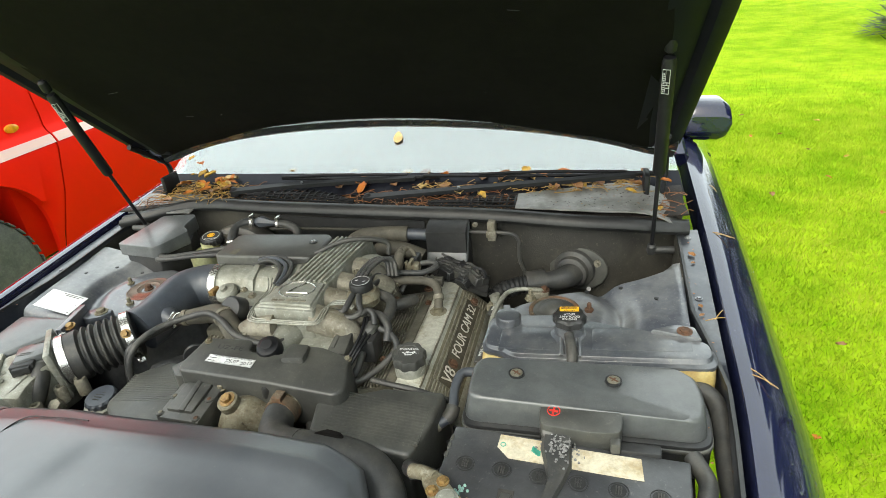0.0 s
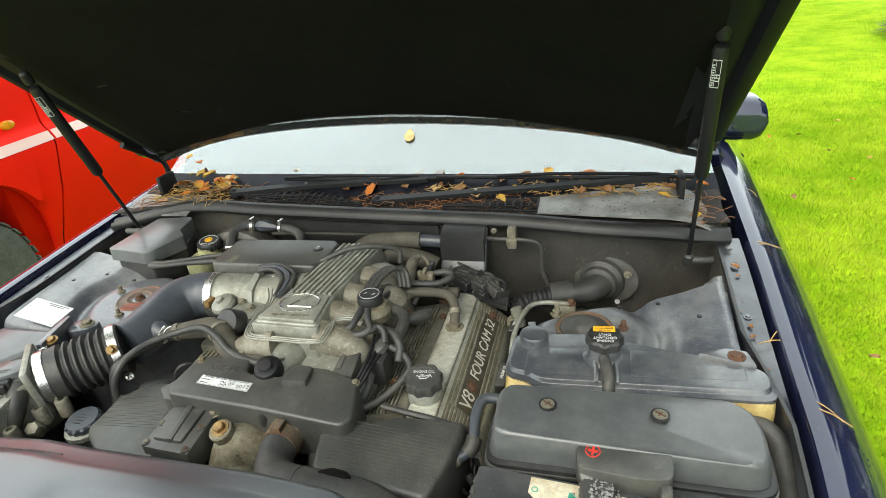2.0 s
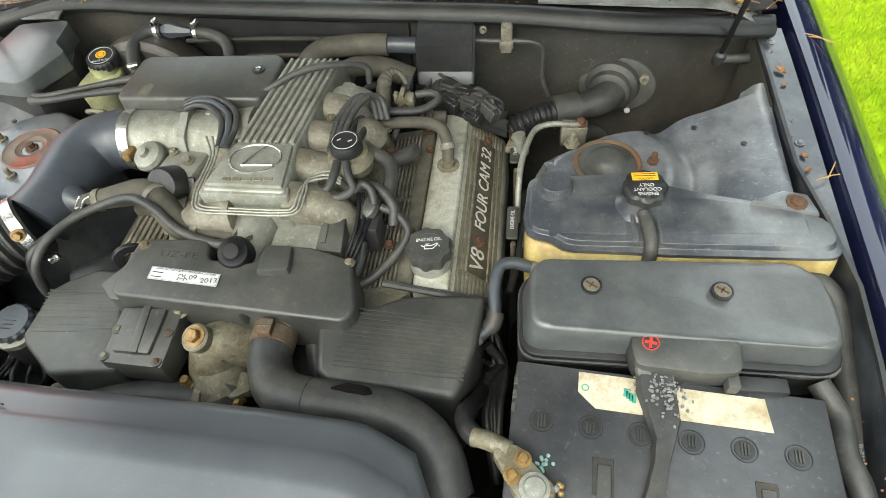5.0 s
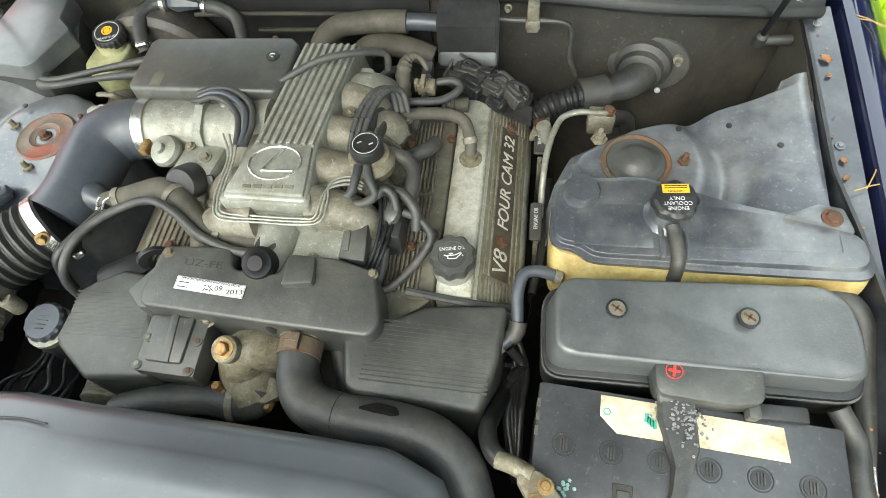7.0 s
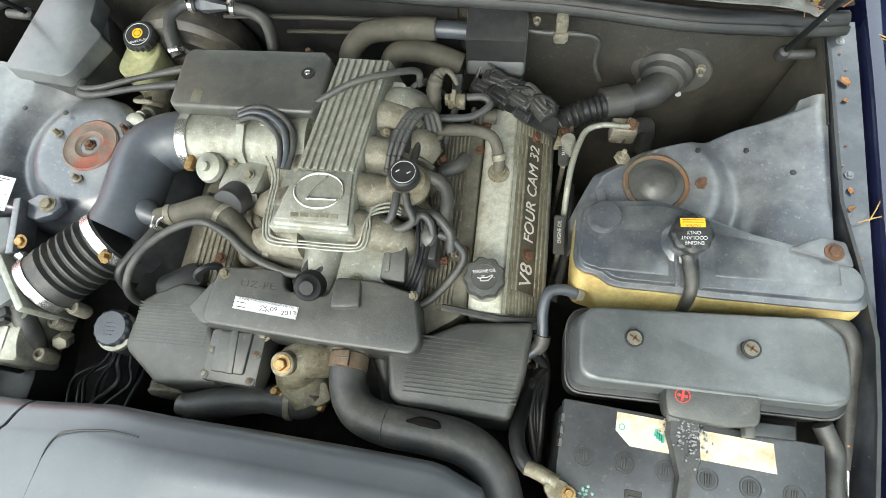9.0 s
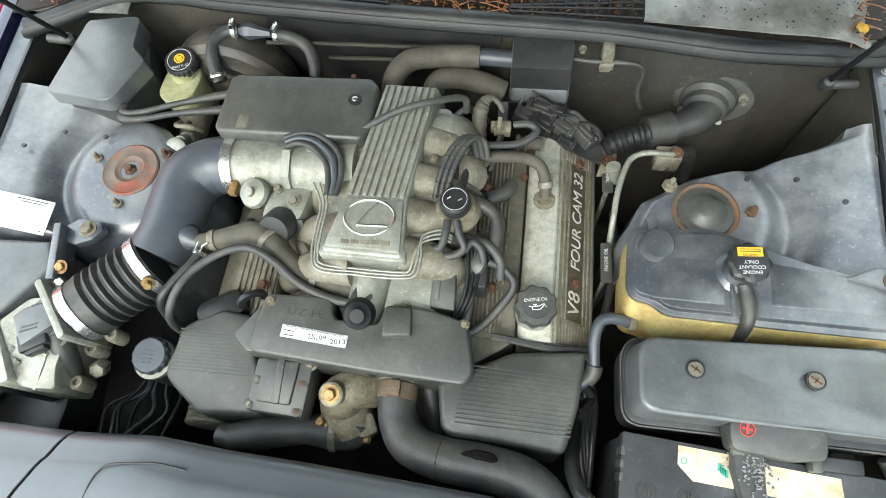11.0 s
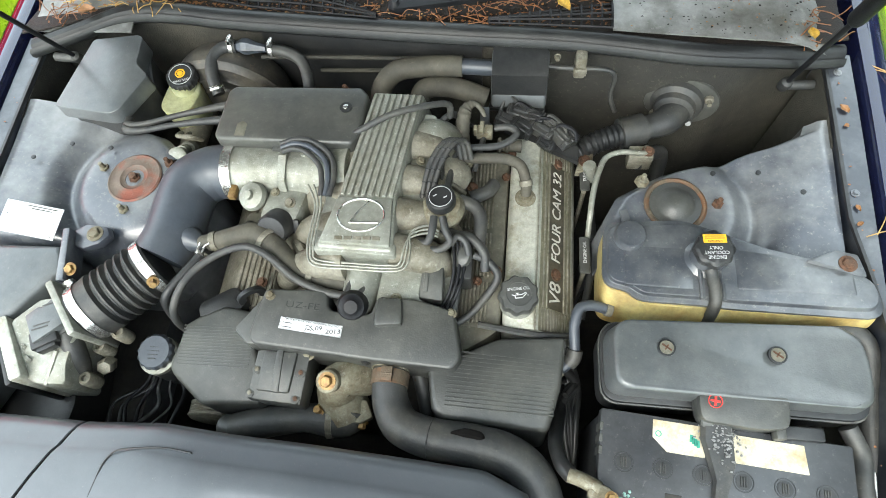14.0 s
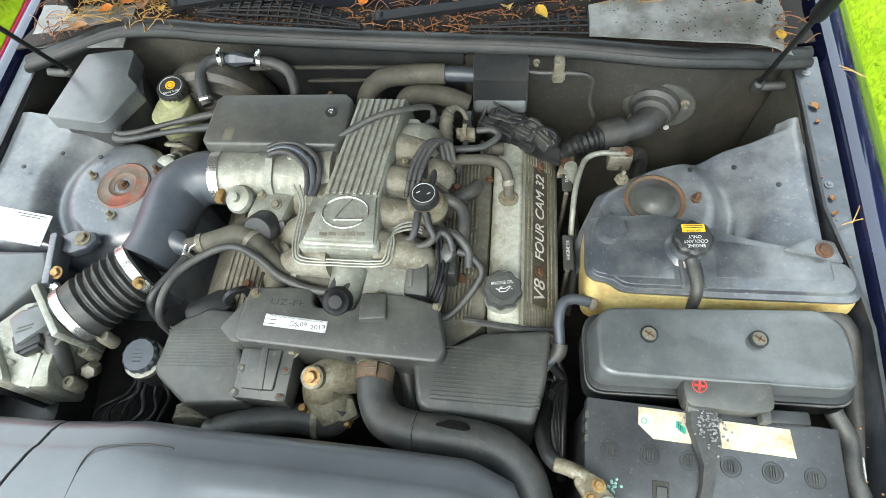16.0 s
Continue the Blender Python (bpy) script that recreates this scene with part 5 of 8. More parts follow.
for k in range(2):
    part("print_bar", xf(box(-0.042, -0.028, 0.0006 - 0.006 * k, 0.0018 - 0.006 * k, 0.0005, 0.0009, 0), lab), M_INK, lb)
for word, x0, y0, w0 in (("09", 0.0125, -0.0005, 0.010), ("2013", 0.034, -0.002, 0.021)):
    lettering(word, 0.0085, lab @ Matrix.Translation((x0, y0, 0.0010)) @ Matrix.Rotation(radians(8), 4, "Z"), M_INK, lb, 0.0001, width=w0)
for x0, y0, a, ln in ((-0.006, 0.001, 30, 0.004), (-0.002, 0.001, -60, 0.004), (0.001, 0.0005, 60, 0.004), (-0.006, -0.004, 70, 0.005), (-0.002, -0.004, 10, 0.004), (0.002, -0.0035, 80, 0.005), (0.005, -0.0035, -40, 0.004)):
    part("handwriting", xf(box(-ln / 2, ln / 2, -0.0006, 0.0006, 0.0005, 0.0009, 0), lab @ Matrix.Translation((x0, y0, 0)) @ Matrix.Rotation(radians(a), 4, "Z")), M_INK, lb)
for x0, x1, y0, y1 in ((-0.045, 0.045, 0.0078, 0.0081), (-0.045, 0.045, -0.0081, -0.0078), (-0.0452, -0.0449, -0.008, 0.008), (0.0449, 0.0452, -0.008, 0.008)):
    part("label_border", xf(box(x0, x1, y0, y1, 0.0005, 0.0009, 0), lab), M_DUCT, lb)
lettering("UZ-FE", 0.013, Matrix.Translation((-0.095, -0.212, 0.888)) @ Matrix.Rotation(radians(-2), 4, "Z") @ Matrix.Rotation(radians(6.8), 4, "X"), M_PLASTIC_DK, tc, 0.0006, width=0.05)
iv = part("idle_valve", xf(lathe([(0.021, -0.034), (0.022, 0.0), (0.018, 0.008), (0.013, 0.010), (0.0095, 0.0145), (0.003, 0.015)], 22), aim((-0.022, -0.208, 0.892), (0.1, -0.45, 0.9))), M_WIPER, tc, "black round idle control valve")


# belt covers low at the front corners, ribbed
def belt_cover(s, pts, zt, z0, label):
    ob = thing("belt_cover", (pts[0][0], pts[0][1], z0), label, "engine cover")
    body = part("shell", prism(pts, z0, zt, 0.012, 0.05, 3), M_PLASTIC, ob)
    return ob, body


rb, rbs = belt_cover(1, [(0.088, -0.272), (0.112, -0.265), (0.185, -0.225), (0.285, -0.212), (0.278, -0.285), (0.262, -0.348), (0.115, -0.345), (0.100, -0.335)], lambda x, y: 0.846 + 0.06 * (y + 0.3) - (x - 0.12) * 0.10, 0.66, "dusty ribbed black cam belt cover beside the oil filler")
rb_top = lambda x, y: 0.8465 + 0.06 * (y + 0.3) - (x - 0.12) * 0.10
for k in range(14):
    y = -0.250 - k * 0.0058
    part("rib", loft([[(x, y - 0.0015, rb_top(x, y) - 0.003), (x, y - 0.001, rb_top(x, y)), (x, y + 0.001, rb_top(x, y)), (x, y + 0.0015, rb_top(x, y) - 0.003)] for x in (0.118, 0.2, 0.268)]), M_PLASTIC, rbs)
part("edge_strip", box(0.104, 0.109, -0.335, -0.275, 0.80, 0.842, 0.001), M_FIN, rb)
part("gasket_cable", tube([(0.155, -0.205, 0.838), (0.19, -0.208, 0.834), (0.235, -0.212, 0.83), (0.275, -0.206, 0.812), (0.30, -0.20, 0.80)], 0.005, 7), M_RUBBER, rb)
lb_, lbs = belt_cover(-1, [(-0.295, -0.235), (-0.275, -0.222), (-0.235, -0.205), (-0.185, -0.212), (-0.172, -0.27), (-0.155, -0.30), (-0.150, -0.345), (-0.245, -0.352), (-0.300, -0.312), (-0.308, -0.30)], lambda x, y: 0.838 + 0.10 * (x + 0.2) + 0.14 * (y + 0.25), 0.66, "dusty ribbed black cam belt cover beside the fluid reservoir")
lb_top = lambda x, y: 0.8385 + 0.10 * (x + 0.2) + 0.14 * (y + 0.25)
for k in range(13):
    y = -0.238 - k * 0.0048
    part("rib", loft([[(x, y - 0.0015, lb_top(x, y) - 0.003), (x, y - 0.001, lb_top(x, y)), (x, y + 0.001, lb_top(x, y)), (x, y + 0.0015, lb_top(x, y) - 0.003)] for x in (-0.296, -0.25, -0.178)]), M_PLASTIC, lbs)
sq = thing("ignition_cover", (-0.12, -0.31, 0.80), "small square black plastic cover with four rusty screws", "engine cover")
part("lid", prism([(-0.160, -0.272), (-0.140, -0.270), (-0.136, -0.262), (-0.108, -0.262), (-0.104, -0.270), (-0.080, -0.270), (-0.086, -0.344), (-0.166, -0.341)], 0.80, lambda x, y: 0.857 + 0.19 * (y + 0.27), 0.004), M_PLASTIC, sq)
part("ridge", prism([(-0.128, -0.264), (-0.118, -0.264), (-0.118, -0.330), (-0.130, -0.330)], 0.83, lambda x, y: 0.8645 + 0.19 * (y + 0.27), 0.002), M_PLASTIC, sq)
part("raised_field", prism([(-0.148, -0.274), (-0.098, -0.273), (-0.104, -0.330), (-0.153, -0.329)], 0.83, lambda x, y: 0.8625 + 0.19 * (y + 0.27), 0.004), M_PLASTIC, sq)
for p in ((-0.156, -0.300), (-0.162, -0.333), (-0.091, -0.300), (-0.094, -0.336)):
    part("boss", xf(lathe([(0.0075, -0.006), (0.0068, 0.0005), (0.0045, 0.001)], 14), Matrix.Translation((p[0], p[1], 0.857 + 0.19 * (p[1] + 0.27)))), M_PLASTIC, sq)
    part("screw", xf(lathe([(0.0034, -0.001), (0.0034, 0.0018), (0.0024, 0.0022)], 10), Matrix.Translation((p[0], p[1], 0.857 + 0.19 * (p[1] + 0.27)))), M_RUST if p[0] > -0.1 else M_ALU_DK, sq)

# thermostat housing, coolant hoses
th = thing("thermostat_housing", (-0.04, -0.31, 0.78), "corroded alloy thermostat housing with a rusty bolt", "thermostat housing")
part("casting", tube([(-0.005, -0.285, 0.80), (-0.035, -0.300, 0.832), (-0.045, -0.312, 0.80), (-0.03, -0.34, 0.775)], [0.030, 0.026, 0.033, 0.036], 16), M_BRACKET, th)
part("flange", prism([(-0.078, -0.338), (-0.062, -0.318), (0.0, -0.322), (0.012, -0.345), (-0.005, -0.356), (-0.06, -0.358)], 0.785, 0.803, 0.004), M_BRACKET, th)
part("boss", xf(lathe([(0.017, 0), (0.017, 0.02), (0.015, 0.022)], 18), aim((-0.045, -0.305, 0.845), (-0.1, -0.35, 1))), M_BRACKET, th)
bolt((-0.046, -0.311, 0.866), (-0.1, -0.35, 1), 0.0085, th, M_BRASS, 0.009)
bolt((-0.069, -0.343, 0.803), (0, 0, 1), 0.006, th, M_BRASS, 0.014)
bolt((-0.005, -0.352, 0.79), (0, -1, 0.2), 0.006, th, M_BRASS, 0.01)
part("sensor", xf(lathe([(0.01, 0), (0.01, 0.018), (0.006, 0.024)], 10), aim((0.0, -0.272, 0.848), (0.2, -0.1, 1))), M_PLASTIC_DK, th)
bolt((-0.085, -0.272, 0.852), (0, 0, 1), 0.007, th, M_BRACKET, 0.008)
hose("lower_radiator_hose", [(-0.022, -0.330, 0.790), (-0.030, -0.348, 0.780), (-0.055, -0.352, 0.780), (-0.095, -0.353, 0.785), (-0.15, -0.364, 0.785), (-0.20, -0.378, 0.780)], [0.025, 0.025, 0.025, 0.021, 0.023, 0.023], M_RUBBER, "black lower coolant hose on the thermostat", clamps=(2,), seg=16)
uh = hose("upper_radiator_hose", [(0.035, -0.278, 0.835), (0.036, -0.300, 0.838), (0.042, -0.330, 0.835), (0.062, -0.358, 0.838), (0.105, -0.372, 0.846), (0.16, -0.376, 0.848), (0.21, -0.385, 0.845), (0.245, -0.41, 0.835), (0.262, -0.45, 0.815)], [0.025, 0.025, 0.026, 0.027, 0.0275, 0.028, 0.028, 0.028, 0.028], M_RUBBER, "thick worn black upper radiator hose", seg=20)
band((0.036, -0.296, 0.837), (0.01, -1, 0.05), 0.0258, 0.020, uh, M_RIMRUST, screw=True, spin=90)
band((0.035, -0.280, 0.836), (0, -1, 0.1), 0.0258, 0.008, uh, M_BRACKET, screw=False)
part("torn_patch", tube([(0.132, -0.3655, 0.8725), (0.15, -0.364, 0.8732), (0.17, -0.3665, 0.8725), (0.178, -0.37, 0.8715)], [0.002, 0.0065, 0.0065, 0.001], 6, 3), M_LINER, uh)
part("seam", xf(lathe([(0.0274, -0.001), (0.0282, 0), (0.0274, 0.001)], 20), aim((0.105, -0.372, 0.846), (1, -0.1, 0.12))), M_PLASTIC_DK, uh)
hose("coolant_bypass_hose", [(0.07, -0.27, 0.80), (0.08, -0.30, 0.79), (0.09, -0.335, 0.77)], 0.012, M_RUBBER, "corrugated black hose below the timing cover")
bolt((0.073, -0.285, 0.80), (0, -0.5, 1), 0.006, engine, M_RUST)
part("tensioner", xf(lathe([(0.03, 0), (0.038, 0.001)] + [(0.038 - 0.0022 * (k % 2), 0.003 + 0.0022 * k) for k in range(9)] + [(0.038, 0.023), (0.034, 0.026), (0.004, 0.027)], 40), aim((-0.270, -0.337, 0.716), (0.02, -1, 0.1))), M_ALU_DK, engine, "grooved idler pulley")
part("water_pipe", tube([(-0.23, -0.372, 0.755), (-0.19, -0.378, 0.762)], 0.018, 12), M_PLASTIC, engine)
rw = random.Random(23)
for k in range(7):
    x0, x1 = -0.335 - 0.010 * k * rw.uniform(0.5, 1.2), -0.315 - 0.022 * k * rw.uniform(0.6, 1.3)
    hose("wire", [(x0, -0.295, 0.75), (x0 + rw.uniform(-0.02, 0.02), -0.322, 0.752 + rw.uniform(-0.02, 0.01)), (x1, -0.352, 0.735 + rw.uniform(-0.01, 0.03)), (x1 + rw.uniform(-0.03, 0.02), -0.395, 0.75), (x1 - 0.02, -0.42, 0.72)], rw.uniform(0.0022, 0.0042), M_PLASTIC_DK if k % 3 else M_WIPER, "thin dark wire hanging by the reservoir", "cable")

# left-side coolant and breather hoses over the far bank
hose("breather_hose", [(-0.284, -0.116, 0.868), (-0.261, -0.112, 0.872), (-0.228, -0.104, 0.875), (-0.203, -0.098, 0.876), (-0.176, -0.107, 0.875), (-0.148, -0.133, 0.872), (-0.123, -0.153, 0.869), (-0.097, -0.160, 0.868), (-0.066, -0.163, 0.868), (-0.042, -0.167, 0.866)], [0.013, 0.014, 0.017, 0.019, 0.0195, 0.019, 0.018, 0.015, 0.0145, 0.0145], M_RUBBER_BROWN, "thick brown-grey breather hose with clamps", seg=16, clamps=(1, 4, 7))
hose("breather_pipe", [(-0.312, -0.236, 0.79), (-0.306, -0.234, 0.84), (-0.298, -0.222, 0.870), (-0.288, -0.196, 0.884), (-0.268, -0.164, 0.889), (-0.232, -0.137, 0.892), (-0.192, -0.130, 0.899), (-0.154, -0.145, 0.895), (-0.115, -0.171, 0.888), (-0.071, -0.187, 0.886), (-0.038, -0.191, 0.886), (-0.015, -0.184, 0.886), (-0.010, -0.163, 0.882)], 0.0058, M_RUBBER, "long thin grey vacuum hose", seg=12)
hose("breather_pipe", [(-0.330, -0.222, 0.80), (-0.326, -0.212, 0.845), (-0.318, -0.198, 0.864), (-0.298, -0.167, 0.869), (-0.281, -0.140, 0.871), (-0.276, -0.125, 0.872)], 0.0072, M_PLASTIC_DK, "short black hose with a wire clip", seg=12)
clp = thing("spring_clip", (-0.276, -0.131, 0.872), "bright steel spring clip on a black hose", "clip")
part("loop", xf(lathe([(0.0088, -0.003), (0.0102, -0.003), (0.0102, 0.003), (0.0088, 0.003)], 16, True), aim((-0.279, -0.135, 0.871), (0.2, 0.9, 0.05))), M_CHROME, clp)
for dx in (-0.004, 0.005):
    part("prong", tube([(-0.278 + dx, -0.135, 0.880), (-0.272 + dx, -0.129, 0.889), (-0.266 + dx * 1.6, -0.125, 0.893)], 0.0016, 6), M_CHROME, clp)
part("lift_hook", bevel(loft([[(-0.196 + r * math.cos(a) * 0.75 + 0.005 * k, -0.186 + r * math.cos(a) * 0.55 - 0.005 * k, 0.846 + r * math.sin(a) * 0.95) for a, r in [(q, 0.024) for q in np.linspace(-0.9, 3.6, 12)] + [(q, 0.011) for q in np.linspace(3.3, -0.6, 10)]] for k in (0, 1)]), 0.0008, 1), M_PLASTIC_DK, engine, "black steel lifting hook")
part("dark_cover", prism([(-0.285, -0.2), (-0.23, -0.165), (-0.20, -0.195), (-0.235, -0.235), (-0.28, -0.225)], 0.76, 0.835, 0.012), M_PLASTIC_DK, engine)
part("dark_cover", prism([(-0.245, -0.035), (-0.20, -0.03), (-0.20, -0.095), (-0.25, -0.09)], 0.78, 0.83, 0.008), M_FIN, engine)

# scattered fasteners and fittings on the castings
for p, d, r, m_ in (((-0.076, -0.115, 0.893), (-0.3, 0, 1), 0.005, M_BRACKET), ((0.05, 0.03, 0.905), (0.5, 0, 1), 0.005, M_BRACKET), ((0.066, 0.085, 0.90), (0.5, 0, 1), 0.006, M_ALU_DK), ((-0.15, -0.045, 0.886), (0, -0.2, 1), 0.006, M_ALU_DK),
                    ((-0.178, -0.028, 0.887), (0, 0, 1), 0.005, M_BRACKET), ((-0.135, 0.03, 0.908), (0, 0, 1), 0.006, M_ALU), ((0.035, -0.185, 0.868), (0, -0.4, 1), 0.006, M_BRACKET), ((-0.06, -0.182, 0.868), (0, -0.4, 1), 0.006, M_BRACKET),
                    ((0.13, 0.02, 0.85), (0.2, 0, 1), 0.006, M_RUST), ((0.148, -0.13, 0.82), (0.2, 0, 1), 0.005, M_RUST), ((0.183, 0.06, 0.82), (0, 0, 1), 0.005, M_RUST), ((-0.19, -0.16, 0.83), (0, 0, 1), 0.006, M_RUST), ((-0.17, -0.13, 0.83), (0, 0, 1), 0.005, M_BRACKET),
                    ((0.085, 0.03, 0.88), (0.3, 0, 1), 0.007, M_RUST), ((0.12, 0.055, 0.865), (0.2, 0, 1), 0.006, M_BRACKET)):
    bolt(p, d, r, engine, m_, 0.006)
for pts, r, m_ in (([(0.075, 0.02, 0.87), (0.09, 0.035, 0.885), (0.11, 0.04, 0.88), (0.125, 0.03, 0.86)], 0.006, M_ALU_DK), ([(0.07, -0.02, 0.87), (0.08, -0.005, 0.89), (0.10, 0.0, 0.888), (0.12, -0.005, 0.87)], 0.005, M_ALU_DK),
                   ([(0.13, 0.05, 0.85), (0.14, 0.09, 0.87), (0.15, 0.13, 0.87)], 0.005, M_RUBBER), ([(0.06, 0.12, 0.87), (0.09, 0.14, 0.88), (0.12, 0.13, 0.86)], 0.006, M_PLASTIC_DK), ([(-0.235, -0.06, 0.83), (-0.22, -0.085, 0.85), (-0.20, -0.10, 0.86)], 0.008, M_RUBBER),
                   ([(-0.14, -0.09, 0.84), (-0.13, -0.11, 0.86), (-0.115, -0.125, 0.86)], 0.010, M_ALU_DK), ([(-0.055, -0.19, 0.86), (-0.045, -0.20, 0.875), (-0.035, -0.19, 0.885), (-0.03, -0.17, 0.885)], 0.006, M_RUBBER)):
    part("fitting", tube(pts, r, 8), m_, engine)
part("actuator", xf(lathe([(0.012, -0.012), (0.03, -0.008), (0.031, 0.0), (0.024, 0.008), (0.012, 0.014), (0.003, 0.015)], 24), aim((0.098, 0.022, 0.882), (0.2, -0.2, 1))), M_ALU_DK, engine)

# ---- air intake ----
duct = thing("intake_duct", (-0.34, -0.06, 0.84), "blue-grey moulded air intake elbow with ribbed bellows", "air duct")
part("elbow", tube([(-0.262, 0.018, 0.868), (-0.298, 0.013, 0.868), (-0.330, -0.012, 0.866), (-0.338, -0.060, 0.862), (-0.342, -0.105, 0.858), (-0.352, -0.140, 0.855)], [0.045, 0.045, 0.046, 0.045, 0.044, 0.045], 26), M_DUCT, duct)
band((-0.262, 0.018, 0.868), (1, 0.05, 0), 0.0455, 0.016, duct, screw=False)
part("worm_screw", xf(box(-0.006, 0.006, -0.014, 0.014, -0.006, 0.006, 0.002), Matrix.Translation((-0.249, -0.027, 0.882))), M_BRASS, duct)
bd = (Vector((-0.452, -0.238, 0.845)) - Vector((-0.352, -0.148, 0.855)))
b0 = Vector((-0.352, -0.148, 0.855))
prof = [(0.045, 0.0), (0.047, 0.004), (0.047, 0.018)]
ln_b = bd.length
for k in range(6):
    z = 0.022 + k * 0.0135
    prof += [(0.0415, z), (0.0415, z + 0.002), (0.049, z + 0.006), (0.049, z + 0.009)]
prof += [(0.0475, ln_b - 0.022), (0.0475, ln_b)]
part("bellows", xf(lathe(prof, 36), aim(b0, bd)), M_RUBBER, duct, "ribbed black rubber bellows")
c1, c2 = b0 + bd.normalized() * 0.010, b0 + bd.normalized() * (ln_b - 0.012)
band(c1, bd, 0.0475, 0.014, duct, spin=-60)
band(c2, bd, 0.048, 0.014, duct, spin=150)
bolt(c1 + Vector((0.026, -0.035, 0.030)), (0.5, -0.7, 0.5), 0.006, duct, M_BRASS, 0.012)
part("side_port", tube([(-0.325, -0.10, 0.866), (-0.302, -0.110, 0.867), (-0.284, -0.116, 0.868), (-0.268, -0.114, 0.871)], [0.024, 0.020, 0.012, 0.012], 16), M_DUCT, duct)

maf = thing("air_flow_meter", (-0.50, -0.28, 0.80), "cast metal air flow meter with black plug and cover", "air flow meter")
part("housing", prism(fillet([(-0.552, -0.262), (-0.518, -0.224), (-0.458, -0.212), (-0.432, -0.248), (-0.440, -0.290), (-0.444, -0.318), (-0.438, -0.346), (-0.480, -0.349), (-0.500, -0.345)], 0.006, 2), 0.765, lambda x, y: 0.866 + 0.22 * min(0, y + 0.285), 0.005, 0.02, 2), M_ALU, maf)
part("flange", prism(fillet([(-0.578, -0.262), (-0.560, -0.254), (-0.496, -0.342), (-0.512, -0.352)], 0.004, 2), 0.74, 0.870, 0.003), M_STRIP, maf)
part("flange_seal", prism([(-0.586, -0.264), (-0.578, -0.260), (-0.514, -0.353), (-0.522, -0.358)], 0.74, 0.862, 0.003), M_PLASTIC_DK, maf)
part("throat_flange", xf(box(-0.054, 0.050, -0.052, 0.050, -0.006, 0.007, 0.005), aim(b0 + bd.normalized() * (ln_b + 0.004), bd)), M_ALU, maf)
part("sensor_lid", prism([(-0.514, -0.258), (-0.498, -0.241), (-0.492, -0.242), (-0.476, -0.218), (-0.453, -0.221), (-0.447, -0.236), (-0.453, -0.242), (-0.446, -0.260), (-0.485, -0.298)], 0.85, 0.8865, 0.003), M_PLASTIC_LT, maf)
part("lid_lip", prism([(-0.522, -0.259), (-0.500, -0.234), (-0.478, -0.211), (-0.449, -0.214), (-0.440, -0.236), (-0.440, -0.262), (-0.484, -0.305)], 0.85, 0.874, 0.002), M_PLASTIC, maf)
for p_, q_ in (((-0.470, -0.348), (-0.462, -0.300)), ((-0.540, -0.285), (-0.515, -0.300)), ((-0.525, -0.305), (-0.50, -0.318))):
    part("casting_rib", tube([(*p_, 0.848), ((p_[0] + q_[0]) / 2, (p_[1] + q_[1]) / 2, 0.856), (*q_, 0.862)], 0.004, 6), M_ALU, maf)
for k, (x, y) in enumerate(((-0.428, -0.280), (-0.405, -0.256), (-0.432, -0.330))):
    part("casting_lug", xf(lathe([(0.011, -0.03), (0.011, 0.0), (0.009, 0.003), (0.005, 0.003), (0.005, -0.002)], 14), Matrix.Translation((x, y, 0.822))), M_ALU_DK, maf)
part("print_bar", xf(box(-0.012, 0.012, -0.001, 0.001, 0, 0.0006, 0), Matrix.Translation((-0.480, -0.236, 0.8866)) @ Matrix.Rotation(0.4, 4, "Z")), M_RUBBER, maf)
for k in range(2):
    part("print_bar", xf(box(-0.012, 0.012, -0.001, 0.001, 0, 0.0006, 0), Matrix.Translation((-0.482, -0.268 - 0.006 * k, 0.8866)) @ Matrix.Rotation(0.4, 4, "Z")), M_RUBBER, maf)
part("plug", xf(merge(box(-0.02, 0.02, -0.014, 0.014, -0.013, 0.013, 0.003), box(-0.014, 0.014, -0.02, -0.012, -0.004, 0.01, 0.002)), Matrix.Translation((-0.478, -0.285, 0.868)) @ Matrix.Rotation(radians(32), 4, "Z")), M_PLASTIC_DK, maf)
part("plug_boot", tube([(-0.458, -0.272, 0.862), (-0.448, -0.29, 0.85), (-0.445, -0.31, 0.825), (-0.452, -0.33, 0.79)], [0.014, 0.016, 0.014, 0.010], 12), M_RUBBER, maf)
bolt((-0.458, -0.226, 0.886), (0, 0, 1), 0.006, maf, M_ALU, 0.004)
bolt((-0.527, -0.318, 0.862), (0.2, -0.3, 1), 0.006, maf, M_BRACKET)
part("lug", xf(lathe([(0.013, 0), (0.013, 0.02), (0.010, 0.024)], 6), aim((-0.425, -0.298, 0.79), (0.3, -0.5, 0.8))), M_ALU_DK, maf)

ab = thing("air_filter_box", (-0.58, -0.25, 0.60), "black plastic air filter box", "air filter box")
part("lid", prism([(-0.640, -0.140), (-0.520, -0.134), (-0.507, -0.148), (-0.500, -0.172), (-0.56, -0.255), (-0.585, -0.30), (-0.63, -0.42), (-0.655, -0.42)], 0.74, lambda x, y: 0.874 - 0.08 * max(0, x + 0.56) + 0.12 * min(0, y + 0.2), 0.012, 0.03, 3), M_PLASTIC_LT, ab)
part("base", prism([(-0.65, -0.15), (-0.53, -0.15), (-0.50, -0.36), (-0.50, -0.44), (-0.65, -0.46)], 0.50, 0.735, 0.01), M_PLASTIC_DK, ab)
br = thing("bracket", (-0.475, -0.14, 0.84), "bolted steel bracket beside the air duct", "bracket")
